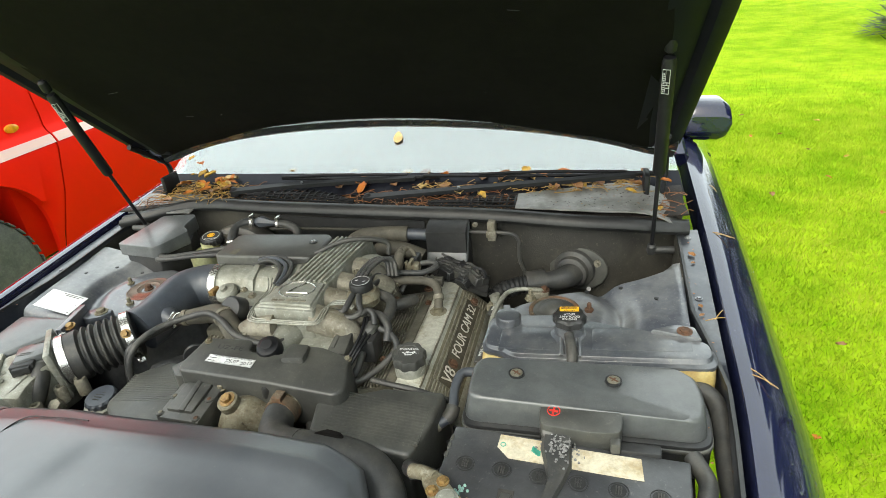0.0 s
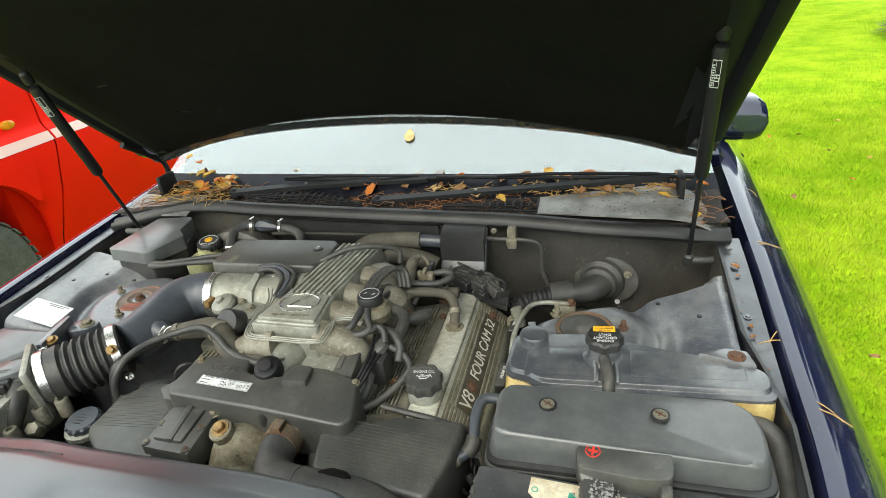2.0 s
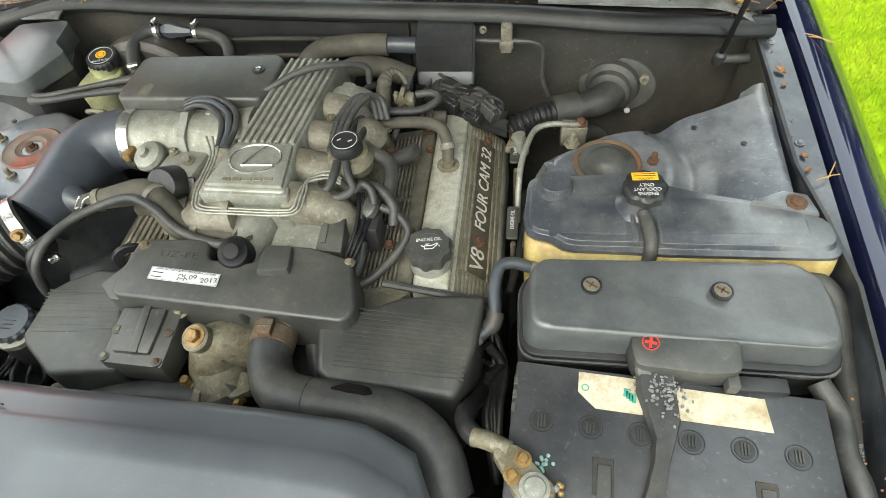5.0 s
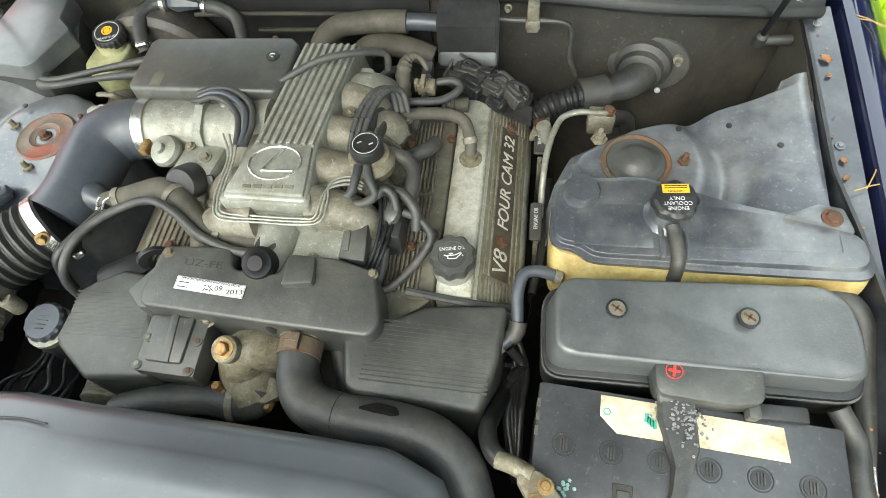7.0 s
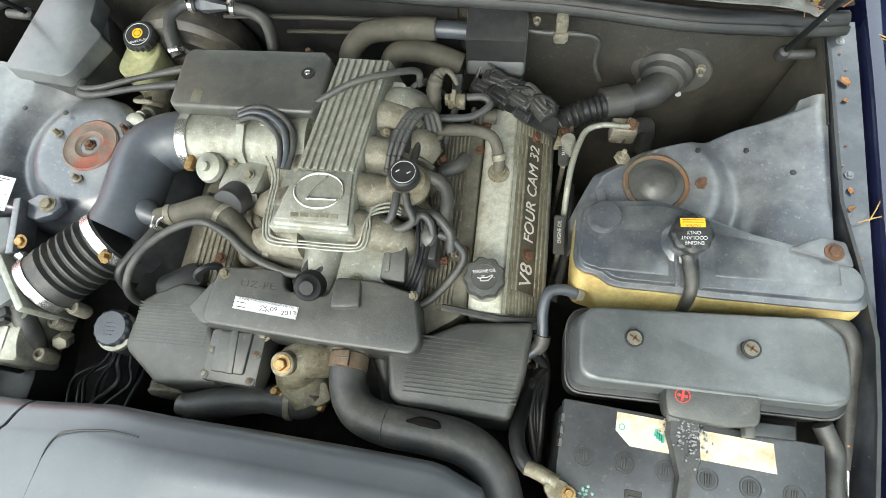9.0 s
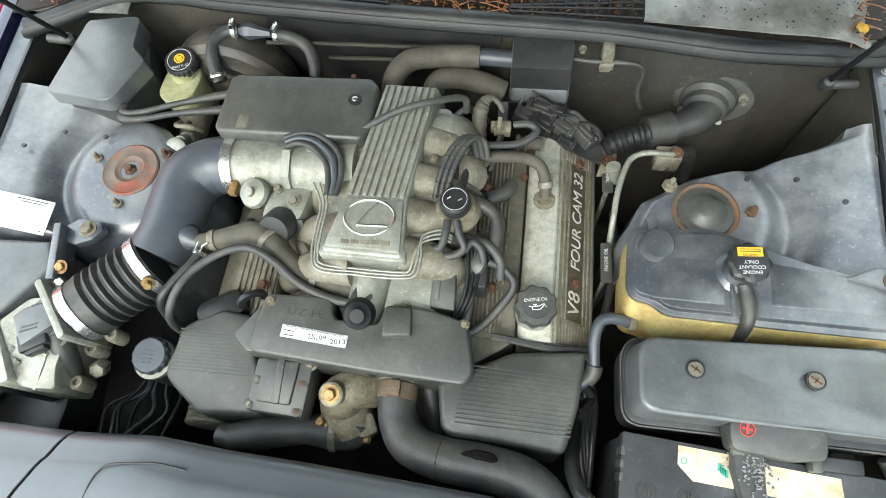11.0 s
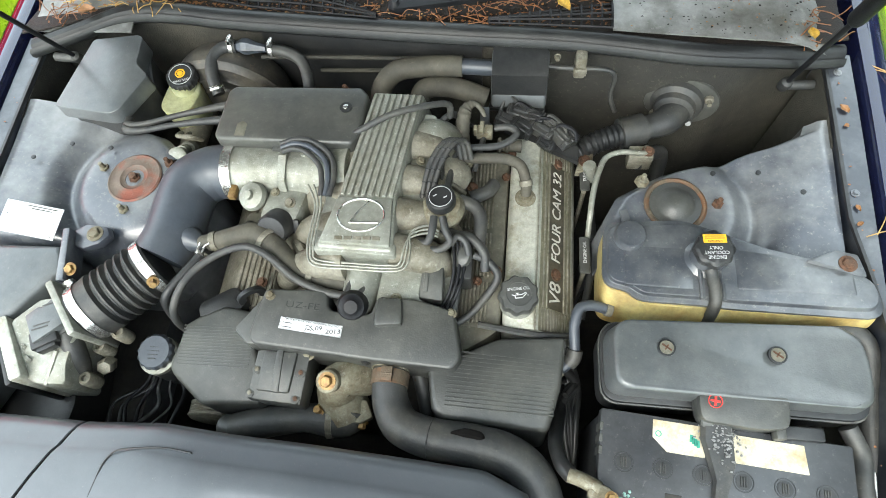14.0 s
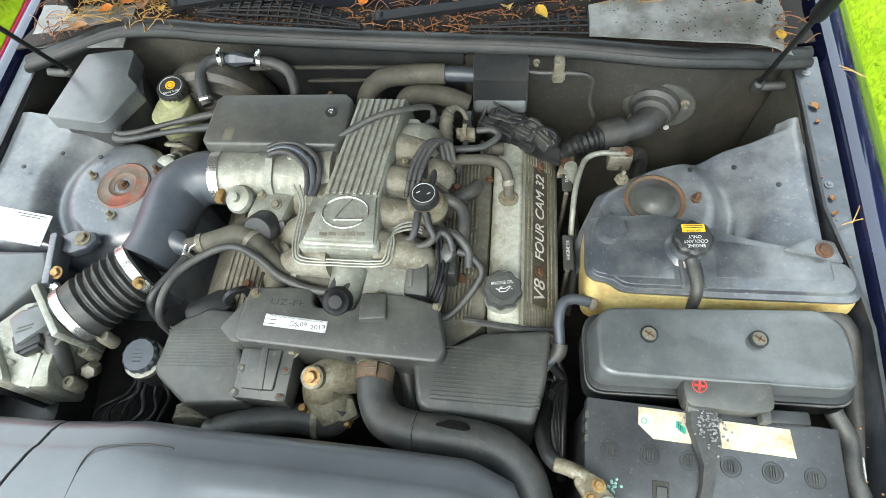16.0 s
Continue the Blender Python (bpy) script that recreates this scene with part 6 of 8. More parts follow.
part("plate", prism([(-0.510, -0.115), (-0.485, -0.095), (-0.448, -0.098), (-0.440, -0.112), (-0.452, -0.128), (-0.476, -0.138), (-0.49, -0.135)], 0.855, 0.872, 0.003), M_STEEL_IN, br)
part("arm", xf(box(-0.006, 0.006, -0.045, 0.045, -0.02, 0.02, 0.002), Matrix.Translation((-0.492, -0.155, 0.868)) @ Matrix.Rotation(radians(14), 4, "Z")), M_STEEL_IN, br)
bolt((-0.464, -0.112, 0.872), (0, 0, 1), 0.009, br, M_BRACKET, 0.008)
bolt((-0.474, -0.178, 0.882), (0, -0.3, 1), 0.007, br, M_BRASS, 0.007)

tagm = Matrix.Translation((-0.576, -0.098, 0.8815)) @ Matrix.Rotation(radians(-6), 4, "Z") @ Matrix.Rotation(radians(8), 4, "X") @ Matrix.Rotation(radians(9), 4, "Y")
pl = thing("paper_tag", (-0.576, -0.098, 0.88), "white plastic-sleeved paper tag lying on the inner panel", "tag")
part("card", xf(box(-0.047, 0.047, -0.027, 0.027, 0, 0.0012, 0.0005, 1), tagm), M_WHITE, pl)
for x0, x1, y in ((-0.012, 0.038, 0.0225), (-0.004, 0.030, 0.0185), (-0.040, -0.037, 0.004), (0.038, 0.041, -0.022), (0.0385, 0.0405, -0.001)):
    part("print_bar", xf(box(x0, x1, y - 0.0007, y + 0.0007, 0.001, 0.0017, 0), tagm), M_RUBBER, pl)

# power steering fluid reservoir
ps = thing("fluid_reservoir", (-0.345, -0.277, 0.70), "metal-necked fluid reservoir with a grooved black cap", "reservoir")
part("body", xf(lathe([(0.026, 0), (0.030, 0.02), (0.030, 0.085), (0.026, 0.092)], 24), Matrix.Translation((-0.345, -0.280, 0.70))), M_PLASTIC_DK, ps)
part("neck", xf(lathe([(0.028, 0.0), (0.031, 0.002), (0.031, 0.010), (0.027, 0.012)], 24), Matrix.Translation((-0.345, -0.280, 0.785))), M_ALU, ps)
rr = []
for r, z in ((0.0265, 0), (0.0275, 0.002), (0.0275, 0.011), (0.0245, 0.0145), (0.002, 0.0148)):
    rr.append([((r * (1 + (0.04 * math.cos(14 * a) if r > 0.026 else 0))) * math.cos(a), (r * (1 + (0.04 * math.cos(14 * a) if r > 0.026 else 0))) * math.sin(a), z) for a in np.linspace(0, 2 * math.pi, 84, endpoint=False)])
pc = part("cap", xf(loft(rr), Matrix.Translation((-0.345, -0.277, 0.797)) @ Matrix.Rotation(radians(6), 4, "X")), M_DUCT, ps)
for k in range(5):
    w_ = 0.018 - 0.003 * abs(k - 2)
    part("print_bar", box(-0.345 - w_ / 2, -0.345 + w_ / 2, -0.290 + 0.006 * k, -0.289 + 0.006 * k, 0.8105, 0.8126, 0), M_RUBBER, pc)

# ---- radiator cover along the front ----
rc = thing("radiator_cover", (-0.1, -0.55, 0.82), "large smooth dark grey plastic radiator cover, scuffed and dusty", "radiator cover")
out_y = table((-0.66, -0.44, -0.36, -0.25, -0.155, -0.05, 0.085, 0.18, 0.235, 0.275), (-0.402, -0.400, -0.400, -0.393, -0.399, -0.402, -0.408, -0.413, -0.435, -0.52))
lift = table((-0.66, -0.36, -0.25, -0.155, -0.05, 0.085, 0.2, 0.245, 0.275), (0.036, 0.040, 0.043, 0.047, 0.051, 0.058, 0.055, 0.047, 0.03))
seam_x = lambda y: -0.36 + 0.45 * (max(y, -0.75) + 0.398)


def cover_strip(ends, k, name, label=""):
    """One panel of the cover between two side edges, each a function of y."""
    rings = []
    for f in np.linspace(0, 1, k):
        at = lambda y: lerp(ends[0](y), ends[1](y), f)
        xr = at(-0.40)
        e, up = out_y(xr), lift(xr)
        drop = 0.0 if xr < 0.2 else -0.02 * ((xr - 0.2) / 0.075) ** 2
        row = [(e + 0.002, 0.80), (e + 0.004, 0.845), (e - 0.002, 0.855), (e - 0.012, 0.860), (e - 0.030, 0.8625), (e - 0.034, 0.8655), (e - 0.042, 0.8685), (e - 0.060, 0.870)]
        for t in np.linspace(0.02, 1, 22):
            y = e - 0.06 - 0.42 * t
            step = -0.005 / (1 + math.exp(-(xr + 0.13) * 140)) / (1 + math.exp(-(t - 0.03) * 120)) * max(0.0, 1 - max(0, t - 0.05) / 0.5)
            row.append((y, 0.871 + step - 0.05 * t * t))
        row.append((-0.95, 0.77))
        rings.append([(at(y), y, z + drop + up * (z > 0.81 or y < -0.9)) for y, z in row])
    return part(name, sheet(rings, 0.003), M_COVER, rc, label)


cover_strip((lambda y: -0.66, lambda y: seam_x(y) - 0.005), 12, "end_panel")
cover_strip((seam_x, lambda y: 0.275), 64, "main_panel")
# engraved groove as a half-sunk dark bead, its shade put into the colour
part("groove_shade_line", tube([(-0.312, -0.52, 0.9115), (-0.306, -0.47, 0.9125), (-0.303, -0.45, 0.9125), (-0.298, -0.438, 0.912), (-0.288, -0.429, 0.911), (-0.262, -0.424, 0.908), (-0.228, -0.421, 0.9075), (-0.19, -0.424, 0.911)], 0.0011, 6), M_PLASTIC_DK, rc)
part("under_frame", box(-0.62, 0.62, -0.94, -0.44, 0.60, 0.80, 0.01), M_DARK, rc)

# ---- brake parts at the back ----
fb = thing("fuse_box", (-0.515, 0.17, 0.82), "black plastic fuse box with a sloping lid", "fuse box")
part("lid", prism(fillet([(-0.592, 0.104), (-0.486, 0.092), (-0.472, 0.102), (-0.441, 0.172), (-0.470, 0.196), (-0.474, 0.252), (-0.484, 0.258), (-0.566, 0.246)], 0.008, 3), 0.886, lambda x, y: 0.914 + 0.06 * (y - 0.09), 0.006, 0.015, 3), M_PLASTIC_LT, fb)
part("base", prism([(-0.582, 0.110), (-0.484, 0.099), (-0.446, 0.172), (-0.478, 0.246), (-0.56, 0.240)], 0.80, 0.888, 0.004), M_PLASTIC_DK, fb)
for k in range(2):
    hose("brake_line", [(-0.468, 0.10 - 0.012 * k, 0.888), (-0.462, 0.086 - 0.010 * k, 0.892), (-0.43, 0.088 - 0.014 * k, 0.895), (-0.37, 0.108 - 0.02 * k, 0.897), (-0.29, 0.128 - 0.03 * k, 0.90), (-0.27, 0.128 - 0.03 * k, 0.895)], [0.0075, 0.007, 0.005, 0.005, 0.0075, 0.0075], M_RUBBER, "bent grey line from the fuse box to the engine", "pipe")
booster = thing("brake_booster", (-0.33, 0.22, 0.80), "round grimy black steel brake servo on the firewall", "brake servo")
part("drum", xf(lathe([(0.02, -0.040), (0.058, -0.038), (0.062, -0.034), (0.080, -0.033), (0.086, -0.026), (0.100, -0.023), (0.106, -0.014), (0.110, -0.012), (0.110, 0.004), (0.106, 0.02), (0.096, 0.04)], 44), aim((-0.345, 0.238, 0.797), (0.05, 1, 0.05))), M_DRUM, booster)
part("valve_hose", tube([(-0.330, 0.170, 0.875), (-0.342, 0.195, 0.892), (-0.345, 0.225, 0.903), (-0.328, 0.247, 0.908), (-0.305, 0.250, 0.908)], 0.011, 14), M_RUBBER, booster)
part("check_valve", tube([(-0.305, 0.250, 0.908), (-0.292, 0.250, 0.909), (-0.283, 0.250, 0.909), (-0.270, 0.249, 0.908), (-0.25, 0.248, 0.907)], [0.008, 0.014, 0.014, 0.010, 0.006], 6), M_DUCT, booster)
part("valve_hose", tube([(-0.245, 0.247, 0.906), (-0.215, 0.244, 0.905), (-0.185, 0.230, 0.898), (-0.172, 0.205, 0.885), (-0.170, 0.18, 0.86)], 0.0105, 14), M_RUBBER, booster)
for p, d in (((-0.312, 0.250, 0.908), (1, 0, 0)), ((-0.238, 0.247, 0.906), (1, -0.1, 0)), ((-0.333, 0.178, 0.88), (-0.3, 0.8, 0.6))):
    band(p, d, 0.0115, 0.007, booster, M_CHROME, screw=True, spin=90)
res = thing("brake_fluid_reservoir", (-0.405, 0.185, 0.78), "milky yellow-green brake fluid reservoir with a black cap", "reservoir")
part("tank", prism(fillet([(-0.441, 0.150), (-0.428, 0.134), (-0.398, 0.132), (-0.379, 0.146), (-0.373, 0.185), (-0.384, 0.214), (-0.42, 0.215), (-0.438, 0.195)], 0.012, 3), 0.79, 0.866, 0.012, -0.06, 4), M_RESERVOIR, res)
part("neck", xf(lathe([(0.022, 0), (0.022, 0.02)], 20), Matrix.Translation((-0.405, 0.19, 0.862))), M_RESERVOIR, res)
rr = []
for r, z in ((0.0255, 0), (0.0265, 0.002), (0.0265, 0.014), (0.024, 0.017), (0.002, 0.0172)):
    rr.append([((r * (1 + (0.03 * math.cos(20 * a) if r > 0.025 else 0))) * math.cos(a), (r * (1 + (0.03 * math.cos(20 * a) if r > 0.025 else 0))) * math.sin(a), z) for a in np.linspace(0, 2 * math.pi, 80, endpoint=False)])
bcm = Matrix.Translation((-0.402, 0.198, 0.878)) @ Matrix.Rotation(radians(20), 4, "Z") @ Matrix.Rotation(radians(8), 4, "X")
bc = part("cap", xf(loft(rr), bcm), M_PLASTIC_DK, res, "black cap with yellow and white print")
lettering("BRAKE FLUID", 0.0055, bcm @ Matrix.Translation((0.0, -0.013, 0.0175)), M_PRINT, bc, 0.0003, width=0.028)
part("yellow_mark", xf(lathe([(0.009, 0), (0.009, 0.0008), (0.0065, 0.0008), (0.0065, 0)], 20, True), bcm @ Matrix.Translation((0, 0.002, 0.0172))), M_YELLOW, bc)
part("yellow_mark", xf(lathe([(0.005, 0), (0.005, 0.0008), (0.001, 0.0009)], 16), bcm @ Matrix.Translation((0, 0.002, 0.0172))), M_YELLOW, bc)
part("print_ring", xf(lathe([(0.0205, 0), (0.0205, 0.0006), (0.0195, 0.0006), (0.0195, 0)], 30, True), bcm @ Matrix.Translation((0, 0, 0.0171))), M_PRINT, bc)
mc = thing("master_cylinder", (-0.40, 0.10, 0.78), "corroded alloy brake master cylinder and pipe unions", "master cylinder")
part("body", tube([(-0.40, 0.20, 0.80), (-0.40, 0.13, 0.80), (-0.395, 0.07, 0.80)], [0.026, 0.024, 0.018], 14), M_ALU_DK, mc)
part("union", xf(lathe([(0.010, 0), (0.014, 0.003), (0.014, 0.02), (0.010, 0.024), (0.010, 0.045)], 14), aim((-0.388, 0.095, 0.815), (0.1, -0.6, 0.7))), M_ALU, mc)
part("union_cap", xf(lathe([(0.017, 0), (0.019, 0.003), (0.019, 0.013), (0.015, 0.016), (0.003, 0.017)], 18), aim((-0.385, 0.058, 0.84), (0.0, -0.6, 0.8))), M_ALU, mc)
for k in range(2):
    part("pipe", tube([(-0.40 + 0.015 * k, 0.11, 0.84), (-0.392 + 0.015 * k, 0.09, 0.86), (-0.37 + 0.01 * k, 0.085, 0.865), (-0.35, 0.09, 0.85)], 0.004, 8), M_ALU_DK, mc)

# ---- firewall fittings ----
wb = thing("heater_valve_box", (0.19, 0.22, 0.80), "square black plastic cover on the firewall", "cover")
part("lid", loft([[(x, y, z) for x, z in ((0.150, z0), (0.240, z0), (0.240, z1), (0.150, z1))] for y, z0, z1 in ((0.25, 0.80, 0.93), (0.215, 0.81, 0.925), (0.195, 0.83, 0.915))]), M_PLASTIC_DK, wb)
part("face", bevel(loft([[(x + 0.0, y, z) for x, y, z in ((0.148, 0.236 + a, 0.926), (0.243, 0.234 + a, 0.926), (0.243, 0.186 + a, 0.846), (0.148, 0.186 + a, 0.846))] for a in (0.012, -0.004)]), 0.0065, 4), M_PLASTIC_LT, wb)
part("lower_lip", box(0.145, 0.242, 0.184, 0.196, 0.836, 0.845, 0.002), M_PLASTIC_DK, wb)
hose("insulated_hose", [(-0.045, 0.172, 0.845), (-0.040, 0.200, 0.872), (-0.015, 0.222, 0.888), (0.03, 0.230, 0.892), (0.075, 0.232, 0.893), (0.098, 0.232, 0.893)], 0.018, M_RUBBER_BROWN, "thick brown-dusted insulated heater hose", seg=16)
hose("heater_pipe", [(0.095, 0.232, 0.893), (0.125, 0.231, 0.893), (0.155, 0.23, 0.892)], 0.0135, M_DUCT, "grey-blue heater pipe end", "pipe", seg=14)
hose("insulated_hose", [(0.02, 0.175, 0.84), (0.03, 0.202, 0.862), (0.06, 0.21, 0.866), (0.10, 0.207, 0.862), (0.14, 0.20, 0.85)], 0.018, M_RUBBER_BROWN, "brown-dusted lower heater hose", seg=16)
hp = thing("air_conditioning_pipe", (0.45, 0.23, 0.80), "thick black foam-wrapped pipe through a firewall flange", "pipe")
part("flange_plate", xf(lathe([(0.03, -0.002), (0.062, -0.002), (0.064, 0.002), (0.062, 0.006), (0.045, 0.008), (0.03, 0.008)], 30), aim((0.480, 0.238, 0.815), (-0.15, -1, 0.15)) @ Matrix.Diagonal((1.0, 0.78, 1, 1))), M_PLASTIC, hp)
part("boot", xf(lathe([(0.046, 0), (0.044, 0.010), (0.036, 0.016), (0.034, 0.026), (0.028, 0.03)], 26), aim((0.472, 0.236, 0.815), (-0.3, -1, 0.05))), M_RUBBER, hp)
part("pipe", tube([(0.470, 0.215, 0.815), (0.452, 0.192, 0.816), (0.425, 0.178, 0.815), (0.395, 0.168, 0.815)], [0.026, 0.025, 0.021, 0.020], 18), M_RUBBER, hp)
part("collar", tube([(0.412, 0.174, 0.815), (0.39, 0.166, 0.815), (0.372, 0.160, 0.815)], 0.027, 18), M_RUBBER, hp)
part("wrap", tube([(0.375, 0.16, 0.815), (0.35, 0.152, 0.812), (0.325, 0.143, 0.805), (0.30, 0.13, 0.795)], 0.019, 14, 14, ripple=(0.0015, 9)), M_PLASTIC_DK, hp)
for px, pz in ((0.520, 0.835), (0.437, 0.795)):
    part("stud", xf(lathe([(0.008, 0), (0.008, 0.006), (0.004, 0.007), (0.004, 0.016)], 8), aim((px, 0.226, pz), (-0.1, -1, 0.1))), M_ALU_DK, hp)
part("white_plug", xf(lathe([(0.005, 0), (0.005, 0.003), (0.002, 0.004)], 10), aim((0.503, 0.222, 0.772), (-0.1, -1, 0.2))), M_PRINT, hp)
clip = thing("pipe_clip", (0.292, 0.235, 0.90), "grey firewall clip holding a thin pipe", "clip")
part("clip", merge(box(0.284, 0.302, 0.218, 0.245, 0.885, 0.93, 0.003), box(0.282, 0.304, 0.214, 0.222, 0.895, 0.91, 0.002)), M_ALU_DK, clip)
part("thin_pipe", tube([(0.243, 0.226, 0.905), (0.27, 0.222, 0.906), (0.31, 0.222, 0.906), (0.340, 0.222, 0.902), (0.352, 0.222, 0.885), (0.353, 0.222, 0.84), (0.368, 0.22, 0.80)], 0.0042, 8), M_RUBBER, clip)
bolt((0.255, 0.235, 0.918), (0, -1, 0.2), 0.004, clip, M_ALU_DK, 0.010)
ac = thing("metal_pipe", (0.37, 0.1, 0.78), "pale bent aluminium refrigerant pipe with a service port", "pipe")
part("pipe", tube([(0.322, -0.04, 0.77), (0.322, 0.0, 0.815), (0.326, 0.039, 0.826), (0.335, 0.076, 0.831), (0.347, 0.101, 0.832), (0.372, 0.112, 0.832), (0.408, 0.113, 0.830), (0.414, 0.128, 0.826)], 0.0048, 10), M_ALU, ac)
part("port", xf(lathe([(0.009, 0), (0.010, 0.01), (0.008, 0.022), (0.011, 0.024), (0.011, 0.036), (0.003, 0.037)], 12), aim((0.328, 0.078, 0.80), (-0.3, 0.1, 1))), M_ALU, ac)
part("block", box(0.385, 0.425, 0.105, 0.13, 0.79, 0.828, 0.004), M_ALU_DK, ac)
bolt((0.415, 0.118, 0.828), (0, 0, 1), 0.007, ac, M_RUST, 0.008)
hose("refrigerant_hose", [(0.40, 0.112, 0.80), (0.43, 0.14, 0.79), (0.455, 0.16, 0.76), (0.46, 0.15, 0.70)], 0.013, M_RUBBER, "black hose dropping behind the strut tower")
for y, word in ((0.088, "TRANS FLUID"), (-0.062, "ENGINE OIL")):
    dp = thing("dipstick", (0.315, y, 0.70), "dipstick with a flat grey lettered handle", "dipstick", "dipsticks")
    part("tube", tube([(0.318, y - 0.015, 0.55), (0.318, y - 0.02, 0.70), (0.317, y - 0.022, 0.775)], 0.004, 8), M_ALU_DK, dp)
    h_ = part("handle", bevel(xf(box(-0.0085, 0.0085, -0.038, 0.03, -0.003, 0.003, 0.003), Matrix.Translation((0.315, y, 0.80)) @ Matrix.Rotation(radians(-8), 4, "X")), 0), M_PLASTIC, dp)
    lettering(word, 0.008, Matrix.Translation((0.315, y, 0.8033)) @ Matrix.Rotation(radians(-8), 4, "X") @ Matrix.Rotation(radians(90), 4, "Z"), M_PRINT, dp, 0.0003, width=0.04)
hose("corrugated_conduit", [(0.335, 0.05, 0.74), (0.333, -0.02, 0.765), (0.328, -0.09, 0.77), (0.315, -0.16, 0.76)], 0.006, M_PLASTIC_DK, "thin corrugated wiring conduit", "cable")

# ---- coolant tank ----
ct = thing("coolant_tank", (0.5, -0.11, 0.78), "yellowed coolant expansion tank with a dusty black top", "coolant tank")
tank_out = [(0.342, -0.040), (0.334, -0.052), (0.331, -0.128), (0.340, -0.142), (0.365, -0.146), (0.380, -0.160), (0.47, -0.163), (0.50, -0.166), (0.680, -0.172), (0.692, -0.160), (0.690, -0.125), (0.640, -0.098), (0.560, -0.075), (0.47, -0.040), (0.445, -0.032)]
tank_out = fillet(tank_out, 0.016, 3)
part("tank", loft([[(0.5 + (x - 0.5) * kx, y - dy * (y < -0.12) * (1.0 if x < 0.49 else 0.45), z + 0.08 * max(0, x - 0.42)) for x, y in tank_out] for z, kx, dy in ((0.77, 0.985, 0.020), (0.815, 1.0, 0.022), (0.840, 1.0, 0.018), (0.852, 0.998, 0.012), (0.860, 0.99, 0.004))]), M_TANK, ct, "translucent yellow tank wall")
tz = lambda x, y: 0.874 + 0.07 * max(0, x - 0.40)
rim_pts = [(0.5 + (x - 0.5) * 1.005, -0.1 + (y + 0.1) * 1.02) for x, y in tank_out]
bm = bmesh.new()
lo_ = [bm.verts.new((x, y, tz(x, y) - 0.016)) for x, y in rim_pts]
mi_ = [bm.verts.new((x, y, tz(x, y) - 0.008)) for x, y in rim_pts]
in_ = [bm.verts.new((0.5 + (x - 0.5) * 0.975, -0.1 + (y + 0.1) * 0.9, tz(x, y) - 0.007)) for x, y in tank_out]
up_ = [bm.verts.new((0.5 + (x - 0.5) * 0.965, -0.1 + (y + 0.1) * 0.86, tz(x, y))) for x, y in tank_out]
k_ = len(tank_out)
for a_, b_ in ((lo_, mi_), (mi_, in_), (in_, up_)):
    for i in range(k_):
        bm.faces.new((a_[i], a_[(i + 1) % k_], b_[(i + 1) % k_], b_[i]))
bm.faces.new(up_)
bm.faces.new(lo_[::-1])
bmesh.ops.recalc_face_normals(bm, faces=bm.faces)
ctop = part("tank_top", bevel(bm, 0.0025, 2, 35), M_TANKTOP, ct, "dusty blue-black tank cover")
part("small_cap", xf(lathe([(0.022, -0.008), (0.0225, 0.009), (0.020, 0.0135), (0.013, 0.015), (0.003, 0.0155)], 26), Matrix.Translation((0.368, -0.068, 0.878))), M_TANKTOP, ct)
part("cap_tongue", xf(box(-0.006, 0.006, 0, 0.03, -0.002, 0.003, 0.001), Matrix.Translation((0.366, -0.055, 0.88)) @ Matrix.Rotation(radians(12), 4, "Z")), M_TANKTOP, ct)
cn = part("filler_neck", xf(lathe([(0.040, -0.006), (0.033, 0.0), (0.024, 0.006), (0.022, 0.022)], 28), Matrix.Translation((0.474, -0.096, 0.878))), M_TANKTOP, ct)
rr = []
for r, z in ((0.0245, 0), (0.0262, 0.002), (0.0262, 0.013), (0.0225, 0.0165), (0.002, 0.0168)):
    rr.append([((r * (1 + (0.045 * math.cos(8 * a) if r > 0.024 else 0))) * math.cos(a), (r * (1 + (0.045 * math.cos(8 * a) if r > 0.024 else 0))) * math.sin(a), z) for a in np.linspace(0, 2 * math.pi, 72, endpoint=False)])
ccm = Matrix.Translation((0.474, -0.095, 0.901)) @ Matrix.Rotation(radians(3), 4, "X")
cc = part("coolant_cap", xf(loft(rr), ccm), M_PLASTIC_DK, ct, "black coolant cap with white words and a yellow warning")
flip = ccm @ Matrix.Translation((0, 0, 0.0171)) @ Matrix.Rotation(radians(184), 4, "Z")
for i, w_ in enumerate(("ENGINE", "COOLANT", "ONLY")):
    lettering(w_, 0.0068, flip @ Matrix.Translation((0, 0.0145 - 0.0068 * i, 0)), M_PRINT, cc, 0.0003)
part("warning_patch", xf(box(-0.0155, 0.0155, -0.0185, -0.0065, -0.0003, 0.0004, 0), flip), M_YELLOW, cc)
lettering("CAUTION", 0.0042, flip @ Matrix.Translation((0, -0.0085, 0.0006)), M_INK, cc, 0.0002)
for k in range(2):
    part("print_bar", xf(box(-0.013, 0.013, -0.0135 - 0.003 * k, -0.0125 - 0.003 * k, 0, 0.0007, 0), flip), M_INK, cc)
part("overflow_tube", tube([(0.474, -0.118, 0.892), (0.477, -0.130, 0.888), (0.480, -0.148, 0.884), (0.481, -0.164, 0.874), (0.478, -0.178, 0.845), (0.476, -0.185, 0.80)], 0.0085, 12), M_RUBBER, ct)
for p in ((0.49, -0.135), (0.462, -0.135)):
    part("channel_wall", tube([(p[0], -0.115, 0.882), (p[0] + 0.002, -0.14, 0.881), (p[0] + 0.002, -0.158, 0.879)], 0.0035, 6), M_TANKTOP, ct)
part("rear_tab", prism([(0.60, -0.098), (0.675, -0.118), (0.668, -0.085), (0.640, -0.080)], 0.875, 0.899, 0.004), M_TANKTOP, ct)
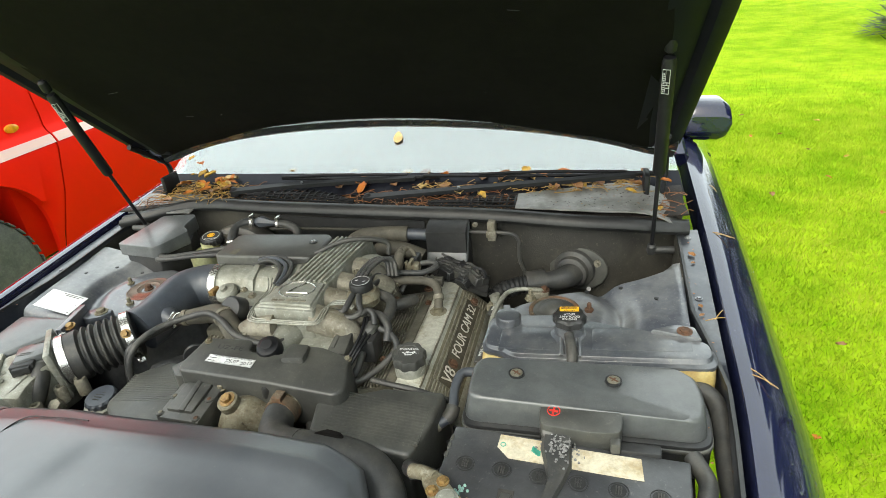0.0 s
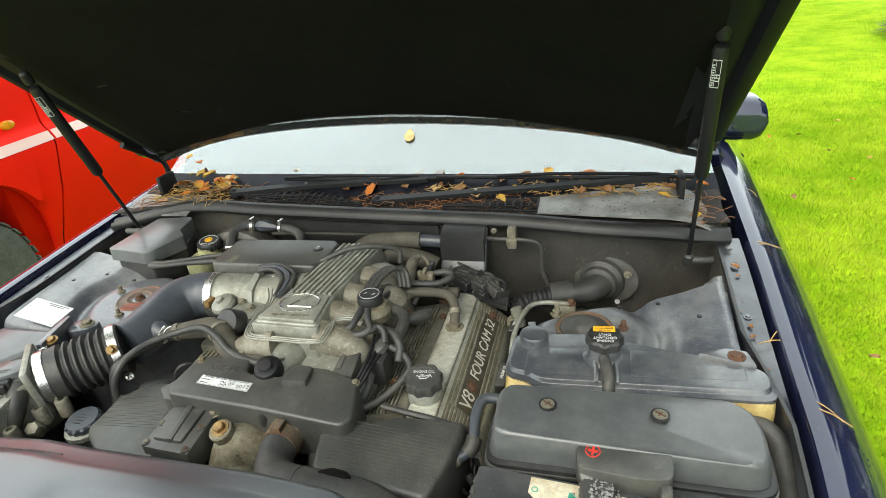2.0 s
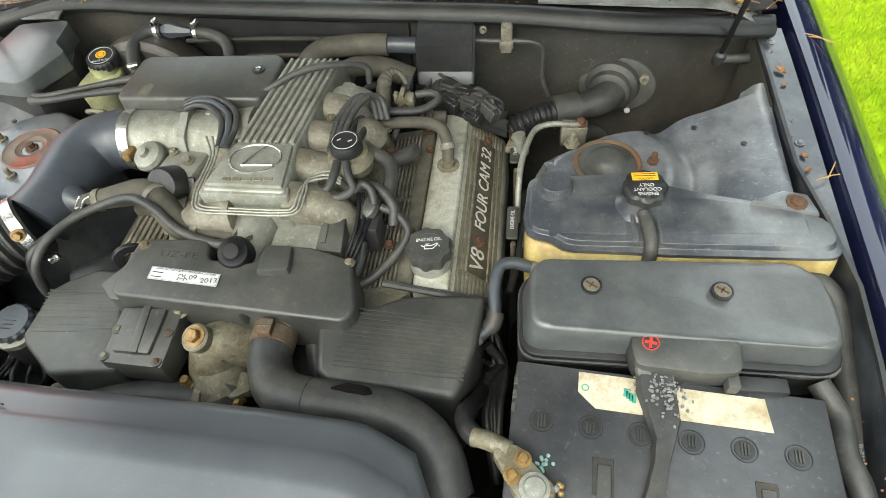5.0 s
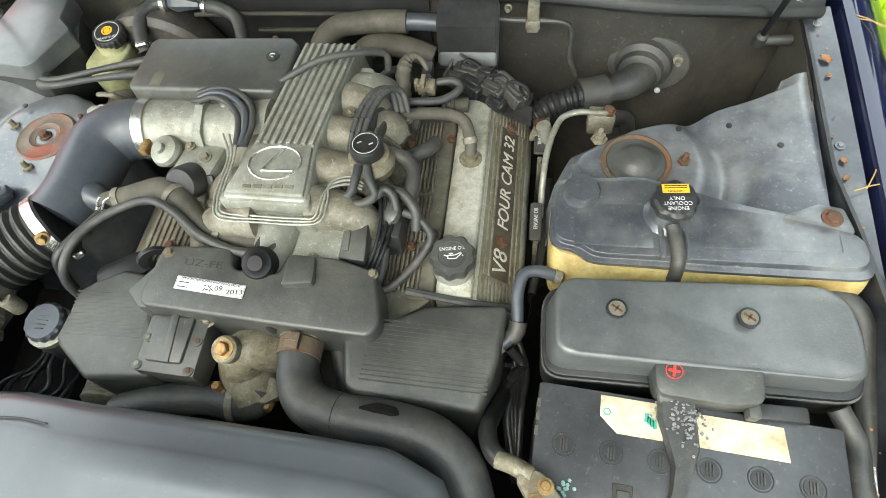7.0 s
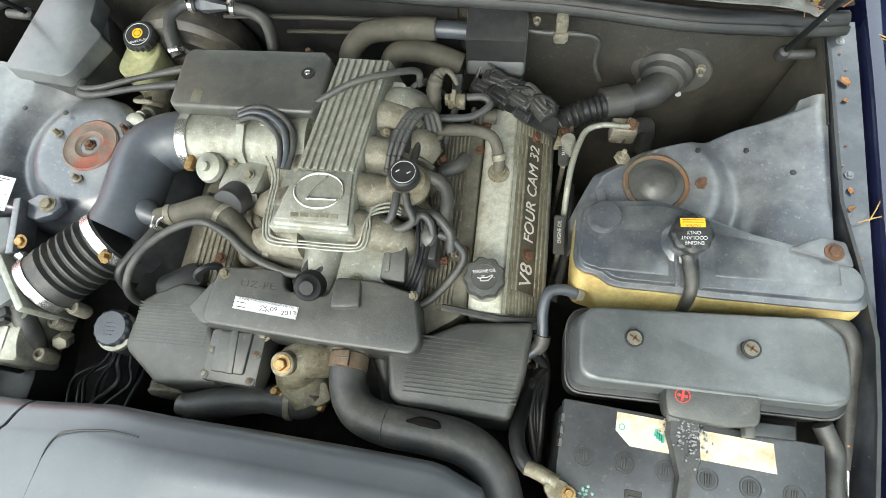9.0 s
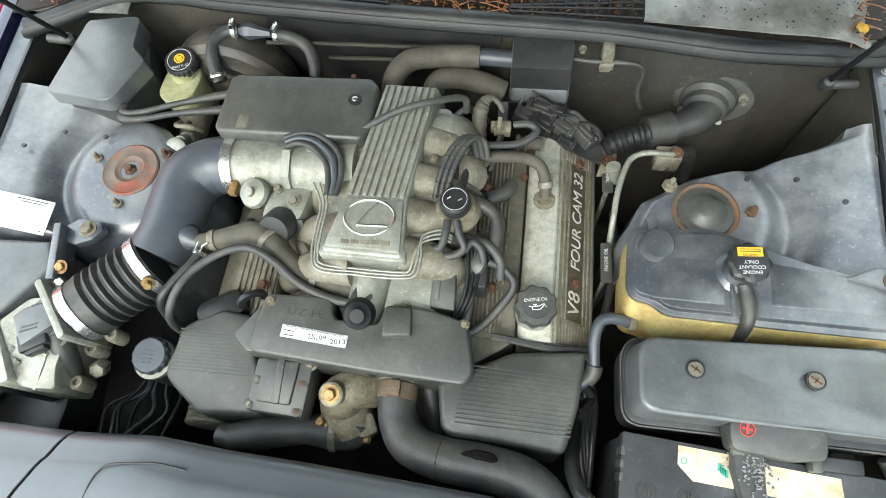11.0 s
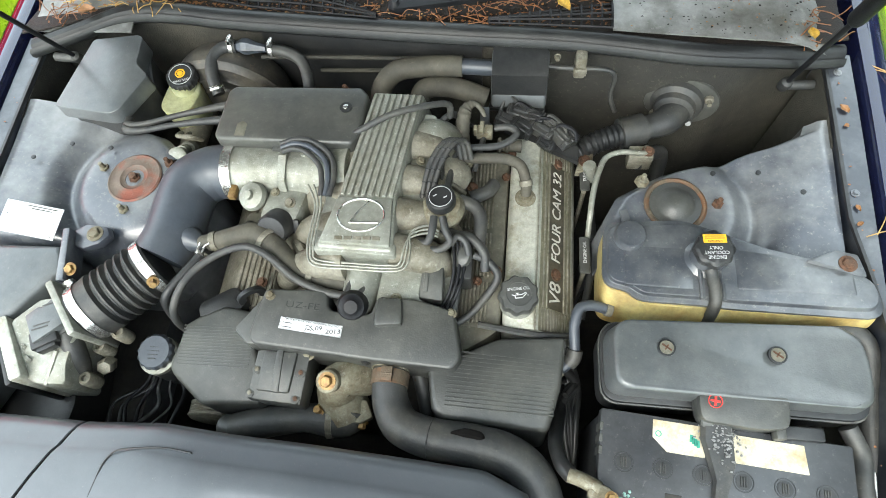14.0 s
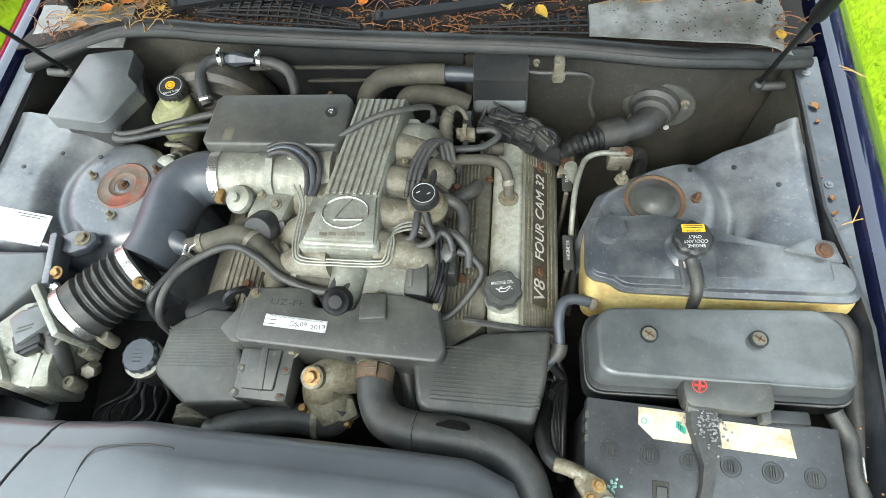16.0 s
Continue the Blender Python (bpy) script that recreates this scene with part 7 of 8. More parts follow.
bolt((0.651, -0.101, 0.899), (0, 0, 1), 0.008, ct, M_RUST, 0.005)
for x0, x1 in ((0.36, 0.455), (0.51, 0.66)):
    part("raised_pad", prism([(x0, -0.142), (x0, -0.08), (x1, -0.08 - 0.02 * (x0 > 0.5)), (x1, -0.145)], 0.86, lambda x, y: tz(x, y) + 0.002, 0.004), M_TANKTOP, ct)
hose("coolant_hose", [(0.345, -0.166, 0.830), (0.320, -0.163, 0.836), (0.302, -0.170, 0.836), (0.296, -0.195, 0.828), (0.298, -0.228, 0.815), (0.292, -0.243, 0.806), (0.276, -0.256, 0.80)], 0.0080, M_DUCT, "grey-blue coolant hose from the tank to the engine", seg=14, clamps=(0, 6))
part("hose_collar", tube([(0.299, -0.226, 0.816), (0.297, -0.237, 0.81), (0.290, -0.245, 0.805)], 0.0115, 12), M_RUBBER, ct)
hose("air_hose", [(0.630, -0.178, 0.845), (0.664, -0.180, 0.852), (0.687, -0.20, 0.845), (0.691, -0.25, 0.825), (0.689, -0.295, 0.815), (0.690, -0.355, 0.80)], 0.0135, M_RUBBER, "dusty black hose along the inner panel", seg=14)
part("pipe_end", tube([(0.690, -0.345, 0.802), (0.690, -0.43, 0.79), (0.688, -0.50, 0.77)], 0.010, 12), M_CHROME, ct)

# ---- relay box ----
rx = thing("relay_box", (0.49, -0.25, 0.80), "dusty black relay box with two rusty quarter-turn screws", "relay box")
rb_pts = [(0.350, -0.202), (0.63, -0.190), (0.655, -0.205), (0.660, -0.240), (0.656, -0.284), (0.640, -0.294), (0.352, -0.294), (0.340, -0.284), (0.338, -0.220)]
rb_pts = fillet(rb_pts, 0.012, 3)
part("lid", prism(rb_pts, 0.855, lambda x, y: 0.904 - max(0, x - 0.6) * 0.2, 0.013, 0.05, 4), M_PLASTIC_LT, rx)
part("skirt", prism([(0.492 + (x - 0.492) * 1.075, -0.245 + (y + 0.245) * 1.2) for x, y in rb_pts], 0.80, 0.858, 0.003), M_PLASTIC_DK, rx)
part("lip", prism([(0.492 + (x - 0.492) * 1.085, -0.245 + (y + 0.245) * 1.25) for x, y in rb_pts], 0.845, 0.852, 0.002), M_PLASTIC, rx)
for p in ((0.404, -0.238), (0.541, -0.237)):
    s_ = part("screw", xf(lathe([(0.0115, -0.003), (0.0115, 0.001), (0.0098, 0.0012), (0.0095, 0.0002), (0.002, 0.0004)], 24), Matrix.Translation((p[0], p[1], 0.9045))), M_PLASTIC_DK, rx)
    part("screw_head", xf(lathe([(0.009, 0), (0.009, 0.001), (0.001, 0.0013)], 20), Matrix.Translation((p[0], p[1], 0.9048))), M_FIN, s_)
    part("screw_slot", xf(merge(box(-0.007, 0.007, -0.0012, 0.0012, 0.0008, 0.0018, 0), xf(box(-0.004, 0.004, -0.001, 0.001, 0.0008, 0.0018, 0), Matrix.Rotation(radians(90), 4, "Z"))), Matrix.Translation((p[0], p[1], 0.9048)) @ Matrix.Rotation(radians(-35), 4, "Z")), M_RUST, s_)

# ---- battery ----
bt = thing("battery", (0.47, -0.42, 0.66), "black car battery with a stained label and corroded terminals", "battery")
BR = Matrix.Translation((0.474, -0.413, 0.866)) @ Matrix.Rotation(radians(-4), 4, "Z")
part("case", xf(box(-0.152, 0.152, -0.086, 0.086, -0.20, -0.02, 0.004), BR), M_BATTERY, bt)
part("lid", xf(box(-0.154, 0.154, -0.088, 0.088, -0.022, 0.0, 0.003), BR), M_BATTERY, bt)
for k in range(3):
    part("side_slot", xf(box(-0.1545, -0.150, 0.03 + 0.015 * k, 0.04 + 0.015 * k, -0.03, 0.0008, 0.0005, 1), BR), M_PLASTIC, bt)
for k in range(6):
    cx_ = -0.123 + k * 0.0482
    cl = part("cell_cap", xf(lathe([(0.0125, -0.002), (0.0125, 0.0008), (0.0115, 0.0008), (0.0115, -0.0002), (0.0095, -0.0002), (0.0095, 0.0008), (0.002, 0.0009)], 26), BR @ Matrix.Translation((cx_, 0.0245, 0))), M_PLASTIC_DK, bt)
    for dx in (-0.003, 0.0, 0.003):
        part("grip", xf(box(dx - 0.0008, dx + 0.0008, -0.006, 0.006, 0.0005, 0.0022, 0.0003, 1), BR @ Matrix.Translation((cx_, 0.0245, 0))), M_RUBBER, cl)
# handle recesses as dark pads, their inner shade put into the colour
for cx_ in (-0.062, 0.085):
    part("handle_recess", xf(merge(box(cx_ - 0.010, cx_ + 0.010, -0.04, -0.004, -0.004, 0.0006, 0.0005, 1)), BR), M_DARK, bt)
    part("handle", xf(merge(box(cx_ - 0.006, cx_ + 0.008, -0.075, -0.01, -0.004, 0.0015, 0.001, 1)), BR), M_PLASTIC, bt)
for a, b, rot in (((-0.088, 0.045), (-0.024, 0.083), -2), ((-0.005, 0.045), (0.095, 0.079), -2)):
    part("paper_label", xf(bevel(prism([(a[0], b[1]), (b[0], b[1]), (b[0], a[1]), (a[0] + 0.018, a[1]), (a[0], a[1] + 0.016)] if a[0] < -0.05 else [(a[0], b[1]), (b[0], b[1]), (b[0] + 0.004, a[1]), (a[0], a[1])], 0.0, 0.0012, 0), 0), BR), M_PAPER, bt)
for k in range(4):
    part("handwriting", xf(box(-0.048 + 0.006 * k, -0.044 + 0.006 * k, 0.058, 0.067, 0.001, 0.0017, 0), BR @ Matrix.Rotation(radians(3 * k - 5), 4, "Z")), M_GREEN_INK, bt)
part("label_mark", xf(lathe([(0.004, 0.0010), (0.004, 0.0016), (0.0028, 0.0016), (0.0028, 0.001)], 16, True), BR @ Matrix.Translation((-0.081, 0.066, 0))), M_GREEN_INK, bt)
# plus terminal: cover, strap, corrosion
tcv = thing("terminal_cover", (0.49, -0.31, 0.87), "black plastic battery terminal cover with a red plus", "terminal cover")
part("cover", prism(fillet([(0.450, -0.284), (0.548, -0.286), (0.552, -0.296), (0.550, -0.326), (0.515, -0.330), (0.475, -0.327), (0.445, -0.325), (0.442, -0.295)], 0.01, 3), 0.862, lambda x, y: 0.897 + 0.1 * (y + 0.29), 0.006), M_PLASTIC, tcv)
part("cover_leg", box(0.536, 0.549, -0.338, -0.322, 0.866, 0.884, 0.003), M_PLASTIC, tcv)
pm = Matrix.Translation((0.462, -0.300, 0.8967)) @ Matrix.Rotation(radians(-8), 4, "Z") @ Matrix.Rotation(radians(6), 4, "X")
part("plus_mark", xf(merge(box(-0.006, 0.006, -0.0014, 0.0014, -0.001, 0.0006, 0), box(-0.0014, 0.0014, -0.006, 0.006, -0.001, 0.0007, 0), lathe([(0.0088, -0.001), (0.0088, 0.0006), (0.0078, 0.0006), (0.0078, -0.001)], 24, True)), pm), M_RED_PRINT, tcv)
part("knob", xf(lathe([(0.009, 0), (0.009, 0.004), (0.007, 0.006), (0.002, 0.0065)], 18), aim((0.456, -0.322, 0.878), (0, -0.6, 0.8))), M_PLASTIC, tcv)
part("strap", loft([[(x - w_, y, z), (x - w_ * 0.8, y, z + 0.008), (x + w_ * 0.8, y, z + 0.008), (x + w_, y, z)] for x, y, z, w_ in ((0.468, -0.318, 0.874, 0.019), (0.468, -0.346, 0.871, 0.020), (0.472, -0.372, 0.869, 0.017), (0.471, -0.392, 0.868, 0.011), (0.465, -0.414, 0.868, 0.0085), (0.457, -0.44, 0.868, 0.0095), (0.453, -0.463, 0.868, 0.016), (0.452, -0.51, 0.867, 0.017))]), M_RUBBER, tcv, "battery hold-down strap")
rc_ = random.Random(2)
for k in range(150):
    x, y = 0.476 + rc_.gauss(0, 0.012), -0.340 + rc_.gauss(0, 0.014)
    part("corrosion_crust", xf(lathe([(0.0016, -0.0015), (0.0013, 0.0006), (0.0005, 0.0011)], 6), Matrix.Translation((x, y, 0.868 + 0.011 * (abs(x - 0.47) < 0.016) + 0.002 * rc_.random())) @ Matrix.Diagonal((rc_.uniform(0.5, 1.3), rc_.uniform(0.5, 1.3), rc_.uniform(0.5, 1.2), 1))), M_SULPHATE, tcv)
cl = thing("cable_clamp", (0.335, -0.45, 0.87), "corroded battery cable clamp with brass bolts", "cable clamp")
part("clamp", prism(fillet([(0.304, -0.420), (0.314, -0.408), (0.334, -0.412), (0.346, -0.428), (0.366, -0.446), (0.364, -0.468), (0.344, -0.472), (0.326, -0.456), (0.316, -0.438)], 0.006, 2), 0.866, 0.881, 0.004), M_BRACKET, cl)
part("ferrule", tube([(0.286, -0.402, 0.866), (0.302, -0.407, 0.871), (0.322, -0.416, 0.874)], 0.0095, 12), M_BRACKET, cl)
for p in ((0.335, -0.425), (0.325, -0.441)):
    bolt((*p, 0.881), (0, 0, 1), 0.0055, cl, M_BRASS)
part("post", xf(lathe([(0.0145, 0), (0.0145, 0.012), (0.011, 0.0125), (0.0095, 0.015), (0.002, 0.0155)], 22), Matrix.Translation((0.346, -0.451, 0.872))), M_ALU, cl)
for k in range(34):
    a0, r0 = rc_.uniform(-2.2, 0.5), rc_.uniform(0.012, 0.026)
    part("corrosion_crust", xf(lathe([(0.0032, -0.002), (0.0026, 0.0016), (0.0008, 0.0026)], 7), Matrix.Translation((0.346 + r0 * math.cos(a0), -0.451 + r0 * math.sin(a0), 0.8785 - 0.2 * max(0, r0 - 0.018)))), M_BRASS if k % 3 else M_SULPHATE, cl)
for k in range(14):
    part("green_crust", xf(lathe([(0.0022, -0.001), (0.0016, 0.001), (0.0005, 0.0016)], 6), Matrix.Translation((0.352 + rc_.gauss(0, 0.006), -0.424 + rc_.gauss(0, 0.005), 0.867))), M_VERDIGRIS, cl)
hose("battery_cable", [(0.290, -0.404, 0.866), (0.278, -0.390, 0.856), (0.272, -0.365, 0.830), (0.277, -0.335, 0.785), (0.285, -0.30, 0.74), (0.29, -0.24, 0.70)], 0.0105, M_PLASTIC_DK, "thick black battery cable dropping beside the engine", "cable")
for k in range(7):
    a0 = rc_.uniform(0, 1)
    hose("wire_loom", [(0.275 + 0.02 * rc_.random(), -0.20 - 0.02 * k, 0.74 + 0.02 * rc_.random()), (0.295 + 0.02 * rc_.random(), -0.26, 0.73), (0.29 + 0.02 * rc_.random(), -0.32, 0.72 + 0.02 * rc_.random()), (0.31, -0.40, 0.70)], rc_.uniform(0.003, 0.007), M_PLASTIC_DK, "black wiring in the gap beside the engine", "cable")
hose("ground_cable", [(0.640, -0.31, 0.85), (0.655, -0.345, 0.842), (0.648, -0.385, 0.845), (0.655, -0.42, 0.84), (0.66, -0.47, 0.80)], 0.012, M_RUBBER, "black corrugated conduit beside the battery", "cable")
part("hold_down", box(0.548, 0.60, -0.335, -0.318, 0.85, 0.872, 0.003), M_PLASTIC_DK, bt)

# ---- leaves and needles caught in the cowl ----
rn = random.Random(12)


def needles(x0, x1, y0, y1, z, count, name, material, label):
    bm = bmesh.new()
    for _ in range(count):
        x, y, a, ln_ = rn.uniform(x0, x1), rn.uniform(y0, y1), rn.uniform(0, math.pi), rn.uniform(0.025, 0.06)
        d = Vector((math.cos(a), math.sin(a) * 0.7, 0)) * ln_ / 2
        bend = Vector((rn.uniform(-1, 1), rn.uniform(-1, 1), rn.uniform(0, 1))) * 0.007
        c = Vector((x, y, z + rn.uniform(0, 0.012)))
        me_ = bpy.data.meshes.new("piece")
        t_ = tube([c - d, c + bend, c + d], 0.0009, 4, 3)
        t_.to_mesh(me_)
        t_.free()
        bm.from_mesh(me_)
        bpy.data.meshes.remove(me_)
    return solo(name, bm, material, label, "pine needles", kind="stuff")


needles(-0.62, -0.40, 0.30, 0.43, 0.938, 170, "pine_needles", M_NEEDLE, "dry orange pine needles in the cowl corner")
needles(-0.42, 0.10, 0.34, 0.43, 0.942, 55, "pine_needles", M_NEEDLE_D, "brown pine needles under the wipers")
needles(0.10, 0.62, 0.34, 0.44, 0.950, 110, "pine_needles", M_NEEDLE, "dry orange pine needles along the windscreen")
needles(-0.10, 0.34, 0.28, 0.42, 0.938, 120, "pine_needles", M_NEEDLE_D, "brown pine needles under the wipers")
needles(0.60, 0.70, 0.26, 0.40, 0.930, 40, "pine_needles", M_NEEDLE_D, "needle debris by the hinge")
needles(-0.69, -0.60, 0.26, 0.40, 0.932, 30, "pine_needles", M_NEEDLE_D, "needle debris by the hinge")
spots = [(0.392, 0.395, 0.985, 0.035, "O"), (0.587, 0.345, 0.952, 0.03, "Y"), (0.30, 0.40, 0.985, 0.05, "B"), (0.25, 0.395, 0.98, 0.045, "B"), (0.44, 0.41, 0.99, 0.04, "O"), (0.20, 0.345, 0.97, 0.035, "Y"), (0.26, 0.31, 0.955, 0.035, "Y"),
         (0.42, 0.35, 0.958, 0.045, "B"), (0.47, 0.36, 0.958, 0.045, "B"), (0.15, 0.41, 0.985, 0.04, "O"), (0.10, 0.415, 0.985, 0.045, "B"), (0.05, 0.42, 0.985, 0.035, "Y"), (-0.10, 0.43, 0.985, 0.03, "Y"), (-0.28, 0.44, 0.985, 0.035, "Y"),
         (-0.47, 0.34, 0.95, 0.055, "B"), (-0.50, 0.35, 0.952, 0.05, "O"), (-0.44, 0.36, 0.952, 0.05, "B"), (-0.54, 0.33, 0.95, 0.045, "O"), (-0.43, 0.33, 0.95, 0.035, "Y"), (-0.58, 0.29, 0.945, 0.05, "B"), (-0.55, 0.42, 0.97, 0.05, "Y"), (-0.57, 0.45, 0.99, 0.05, "O"),
         (-0.53, 0.37, 0.955, 0.05, "Y"), (-0.49, 0.40, 0.96, 0.045, "O"), (-0.61, 0.47, 1.0, 0.04, "Y"), (0.665, 0.40, 0.955, 0.03, "O"), (0.64, 0.265, 0.945, 0.03, "Y"), (0.03, 0.36, 0.96, 0.035, "B"), (-0.06, 0.37, 0.96, 0.035, "O"), (-0.16, 0.38, 0.96, 0.035, "B"),
         (0.35, 0.42, 0.99, 0.04, "Y"), (0.52, 0.39, 0.97, 0.04, "B")]
for i, (x, y, z, sz, c) in enumerate(spots):
    m_, w_ = {"O": (M_LEAF_O, "orange"), "Y": (M_LEAF_Y, "yellow"), "B": (M_LEAF_B, "brown")}[c]
    sz = sz * 0.62 if x < -0.4 else sz * 0.8
    z = z - 0.016 if z > 0.965 and abs(x) < 0.53 else z
    scatter_leaf((x, y, z), sz, m_, rn.uniform(0, 360), rn.uniform(-18, 18), 100 + i, f"wet {w_} fallen leaf", "leaves in the cowl", "caught by the windscreen wipers")
# leaf stuck on the windscreen
solo("leaf", xf(leaf(0.04, 0.02, 300), Matrix.Translation((0.003, 0.516, 1.0362)) @ Matrix.Rotation(radians(29.2), 4, "X") @ Matrix.Rotation(radians(8), 4, "Z")), M_LEAF_P, "pale yellow birch leaf stuck to the windscreen", "leaf", "leaves in the cowl")
for i, (x, y, a) in enumerate(((0.742, -0.18, 120), (0.745, -0.19, 135), (0.715, -0.03, 60), (0.71, -0.045, 20), (0.755, 0.23, 140), (0.76, 0.225, 150), (0.775, 0.45, 100))):
    z = crease_z(y) + (0.001 if x > crease_x(y) else -0.004)
    d = Vector((math.cos(radians(a)), math.sin(radians(a)), 0)) * 0.022
    solo("pine_needle", tube([Vector((x, y, z)) - d, Vector((x, y, z + 0.002)), Vector((x, y, z - 0.002)) + d], 0.0009, 5, 3), M_NEEDLE, "dry pine needle on the wet fender", "pine needle", "needles on the fender")


# water drops on the paint
def drops(count, seed):
    rnd_ = random.Random(seed)
    verts, faces = [], []
    for _ in range(count):
        y = rnd_.uniform(-0.75, 0.6)
        u = rnd_.uniform(0.002, 0.085)
        z_off = float(np.interp(u, (0, 0.012, 0.035, 0.06, 0.08, 0.095), (0, -0.001, -0.008, -0.024, -0.05, -0.09)))
        c = Vector((crease_x(y) + u, y, crease_z(y) + z_off))
        r = rnd_.uniform(0.0007, 0.0020)
        nrm = Vector((0.2 + u * 9, 0, 1 - u * 5)).normalized()
        a1 = nrm.cross(Vector((0, 1, 0))).normalized()
        b0_ = len(verts)
        for k in range(8):
            an = 2 * math.pi * k / 8
            verts.append(c + (a1 * math.cos(an) + Vector((0, 1, 0)) * math.sin(an)) * r * rnd_.uniform(0.75, 1.2) + nrm * 0.0003)
        verts.append(c + nrm * r * 0.3)
        faces += [(b0_ + k, b0_ + (k + 1) % 8, b0_ + 8) for k in range(8)]
    me_ = bpy.data.meshes.new("water_drops")
    me_.from_pydata(verts, [], faces)
    me_.polygons.foreach_set("use_smooth", [True] * len(me_.polygons))
    me_.materials.append(M_DROP)
    return tagged(new("water_drops", me_), "rain drops beaded on the navy fender", "water drops", kind="stuff")


drops(420, 1)

# ---- red car parked beside ----
red = thing("red_car", (-2.4, 1.6, 0), "bright red parked car with a sharp shoulder crease", "car")
RX = -2.0


def red_sec(y):
    return [(RX + a, y, z) for a, z in ((-0.02, 0.30), (0.0, 0.40), (0.03, 0.60), (0.028, 0.80), (0.022, 0.835), (0.005, 0.862), (-0.018, 0.885), (-0.03, 0.905), (-0.036, 0.96), (-0.05, 1.15), (-0.09, 1.30), (-0.2, 1.45))]


WY, WZ, WR = 0.70, 0.35, 0.445


def arch(y, pts):
    d = WR ** 2 - (y - WY) ** 2
    if d <= 0:
        return pts
    lo__ = WZ + math.sqrt(d)
    out = []
    for x, yy, z in pts:
        out.append((x, yy, max(z, lo__ + 0.0008 * len(out))))
    return out


seam = table((0.3, 0.44, 0.766, 0.944, 1.07), (1.11, 1.142, 1.252, 1.281, 1.285))


def to_seam(pts):
    return [(x, y if y < 0.9 else 0.9 + (y - 0.9) * (seam(z) - 0.904) / 0.295, z) for x, y, z in pts]


def from_seam(pts):
    return [(x, seam(z) + 0.004 + (y - 1.203) * (2.346 - seam(z)) / 1.147, z) for x, y, z in pts]


ys = np.linspace(-0.1, 1.195, 90)
part("fender", sheet([to_seam(arch(y, red_sec(y))) for y in ys], 0.003), M_RED, red, "red front fender with wheel arch")
part("front_door", sheet([from_seam(red_sec(y)) for y in np.linspace(1.203, 2.35, 20)], 0.003), M_RED, red)
part("rear_door", sheet([red_sec(y) for y in np.linspace(2.358, 3.6, 20)], 0.003), M_RED, red)
part("front_end", box(-3.6, -2.05, -0.2, -0.05, 0.3, 1.0, 0.05), M_RED, red)
part("engine_hood", box(-3.6, -2.06, -0.1, 1.0, 0.9, 1.18, 0.06), M_RED, red)
part("body", box(-3.6, -2.06, 1.0, 3.6, 0.3, 1.18, 0.05), M_RED, red)
part("roof", box(-3.5, -2.15, 1.5, 3.5, 1.5, 1.62, 0.05), M_RED, red)
part("side_glass", box(-2.15, -2.115, 1.5, 3.4, 1.22, 1.45, 0.005), M_PLASTIC_DK, red)
part("arch_liner", sheet([[(x, WY + 0.47 * math.cos(a), WZ + 0.47 * math.sin(a)) for x in (-2.5, -2.2, -2.03)] for a in np.linspace(-0.2, 3.34, 24)], 0.004), M_DRUM, red, "grimy wheel arch liner")
part("arch_back", box(-2.54, -2.5, 0.2, 1.2, 0.2, 0.85, 0.02), M_DARK, red)
# sky highlight on the shoulder crease, drawn as pale strips
for y0, y1 in ((-0.09, 1.262), (1.276, 2.34)):
    part("highlight_strip", sheet([[(RX + a, y, z) for a, z in ((0.0275, 0.826), (0.017, 0.847), (0.007, 0.866))] for y in np.linspace(y0, y1, 8)], 0.003), M_SHOULDER_SHINE, red, "pale strip standing for the sky's reflection along the shoulder")
part("side_indicator", xf(lathe([(0.02, 0), (0.036, 0.002), (0.034, 0.010), (0.02, 0.014), (0.003, 0.015)], 24), aim((RX - 0.034, 1.118, 0.934), (1, 0, 0)) @ Matrix.Diagonal((1, 0.55, 1, 1))), M_AMBER, red, "amber side indicator")
wl_ = part("wheel", xf(lathe([(0.2, -0.1), (0.29, -0.105), (0.318, -0.09), (0.325, -0.05), (0.325, 0.05), (0.318, 0.09), (0.29, 0.105), (0.2, 0.1)], 48), aim((RX - 0.09, WY - 0.05, WZ), (1, 0, 0))), M_TYRE, red)
part("rim", xf(lathe([(0.02, 0.05), (0.06, 0.06), (0.10, 0.03), (0.17, 0.04), (0.195, 0.095), (0.205, 0.10), (0.205, -0.09)], 40), aim((RX - 0.09, WY - 0.05, WZ), (1, 0, 0))), M_ALU, wl_)
for k in range(36):
    a = 2 * math.pi * k / 36
    part("tread_block", xf(box(-0.1, 0.1, -0.02, 0.02, 0.322, 0.330, 0.002, 1), Matrix.Translation((RX - 0.09, WY - 0.05, WZ)) @ Matrix.Rotation(a, 4, "X")), M_TYRE, wl_)


for k in range(7):
    a = 2 * math.pi * k / 7
    part("spoke", xf(box(-0.012, 0.012, 0.05, 0.19, 0.045, 0.075, 0.006), aim((RX - 0.09, WY - 0.05, WZ), (1, 0, 0)) @ Matrix.Rotation(a, 4, "Z")), M_ALU, wl_)

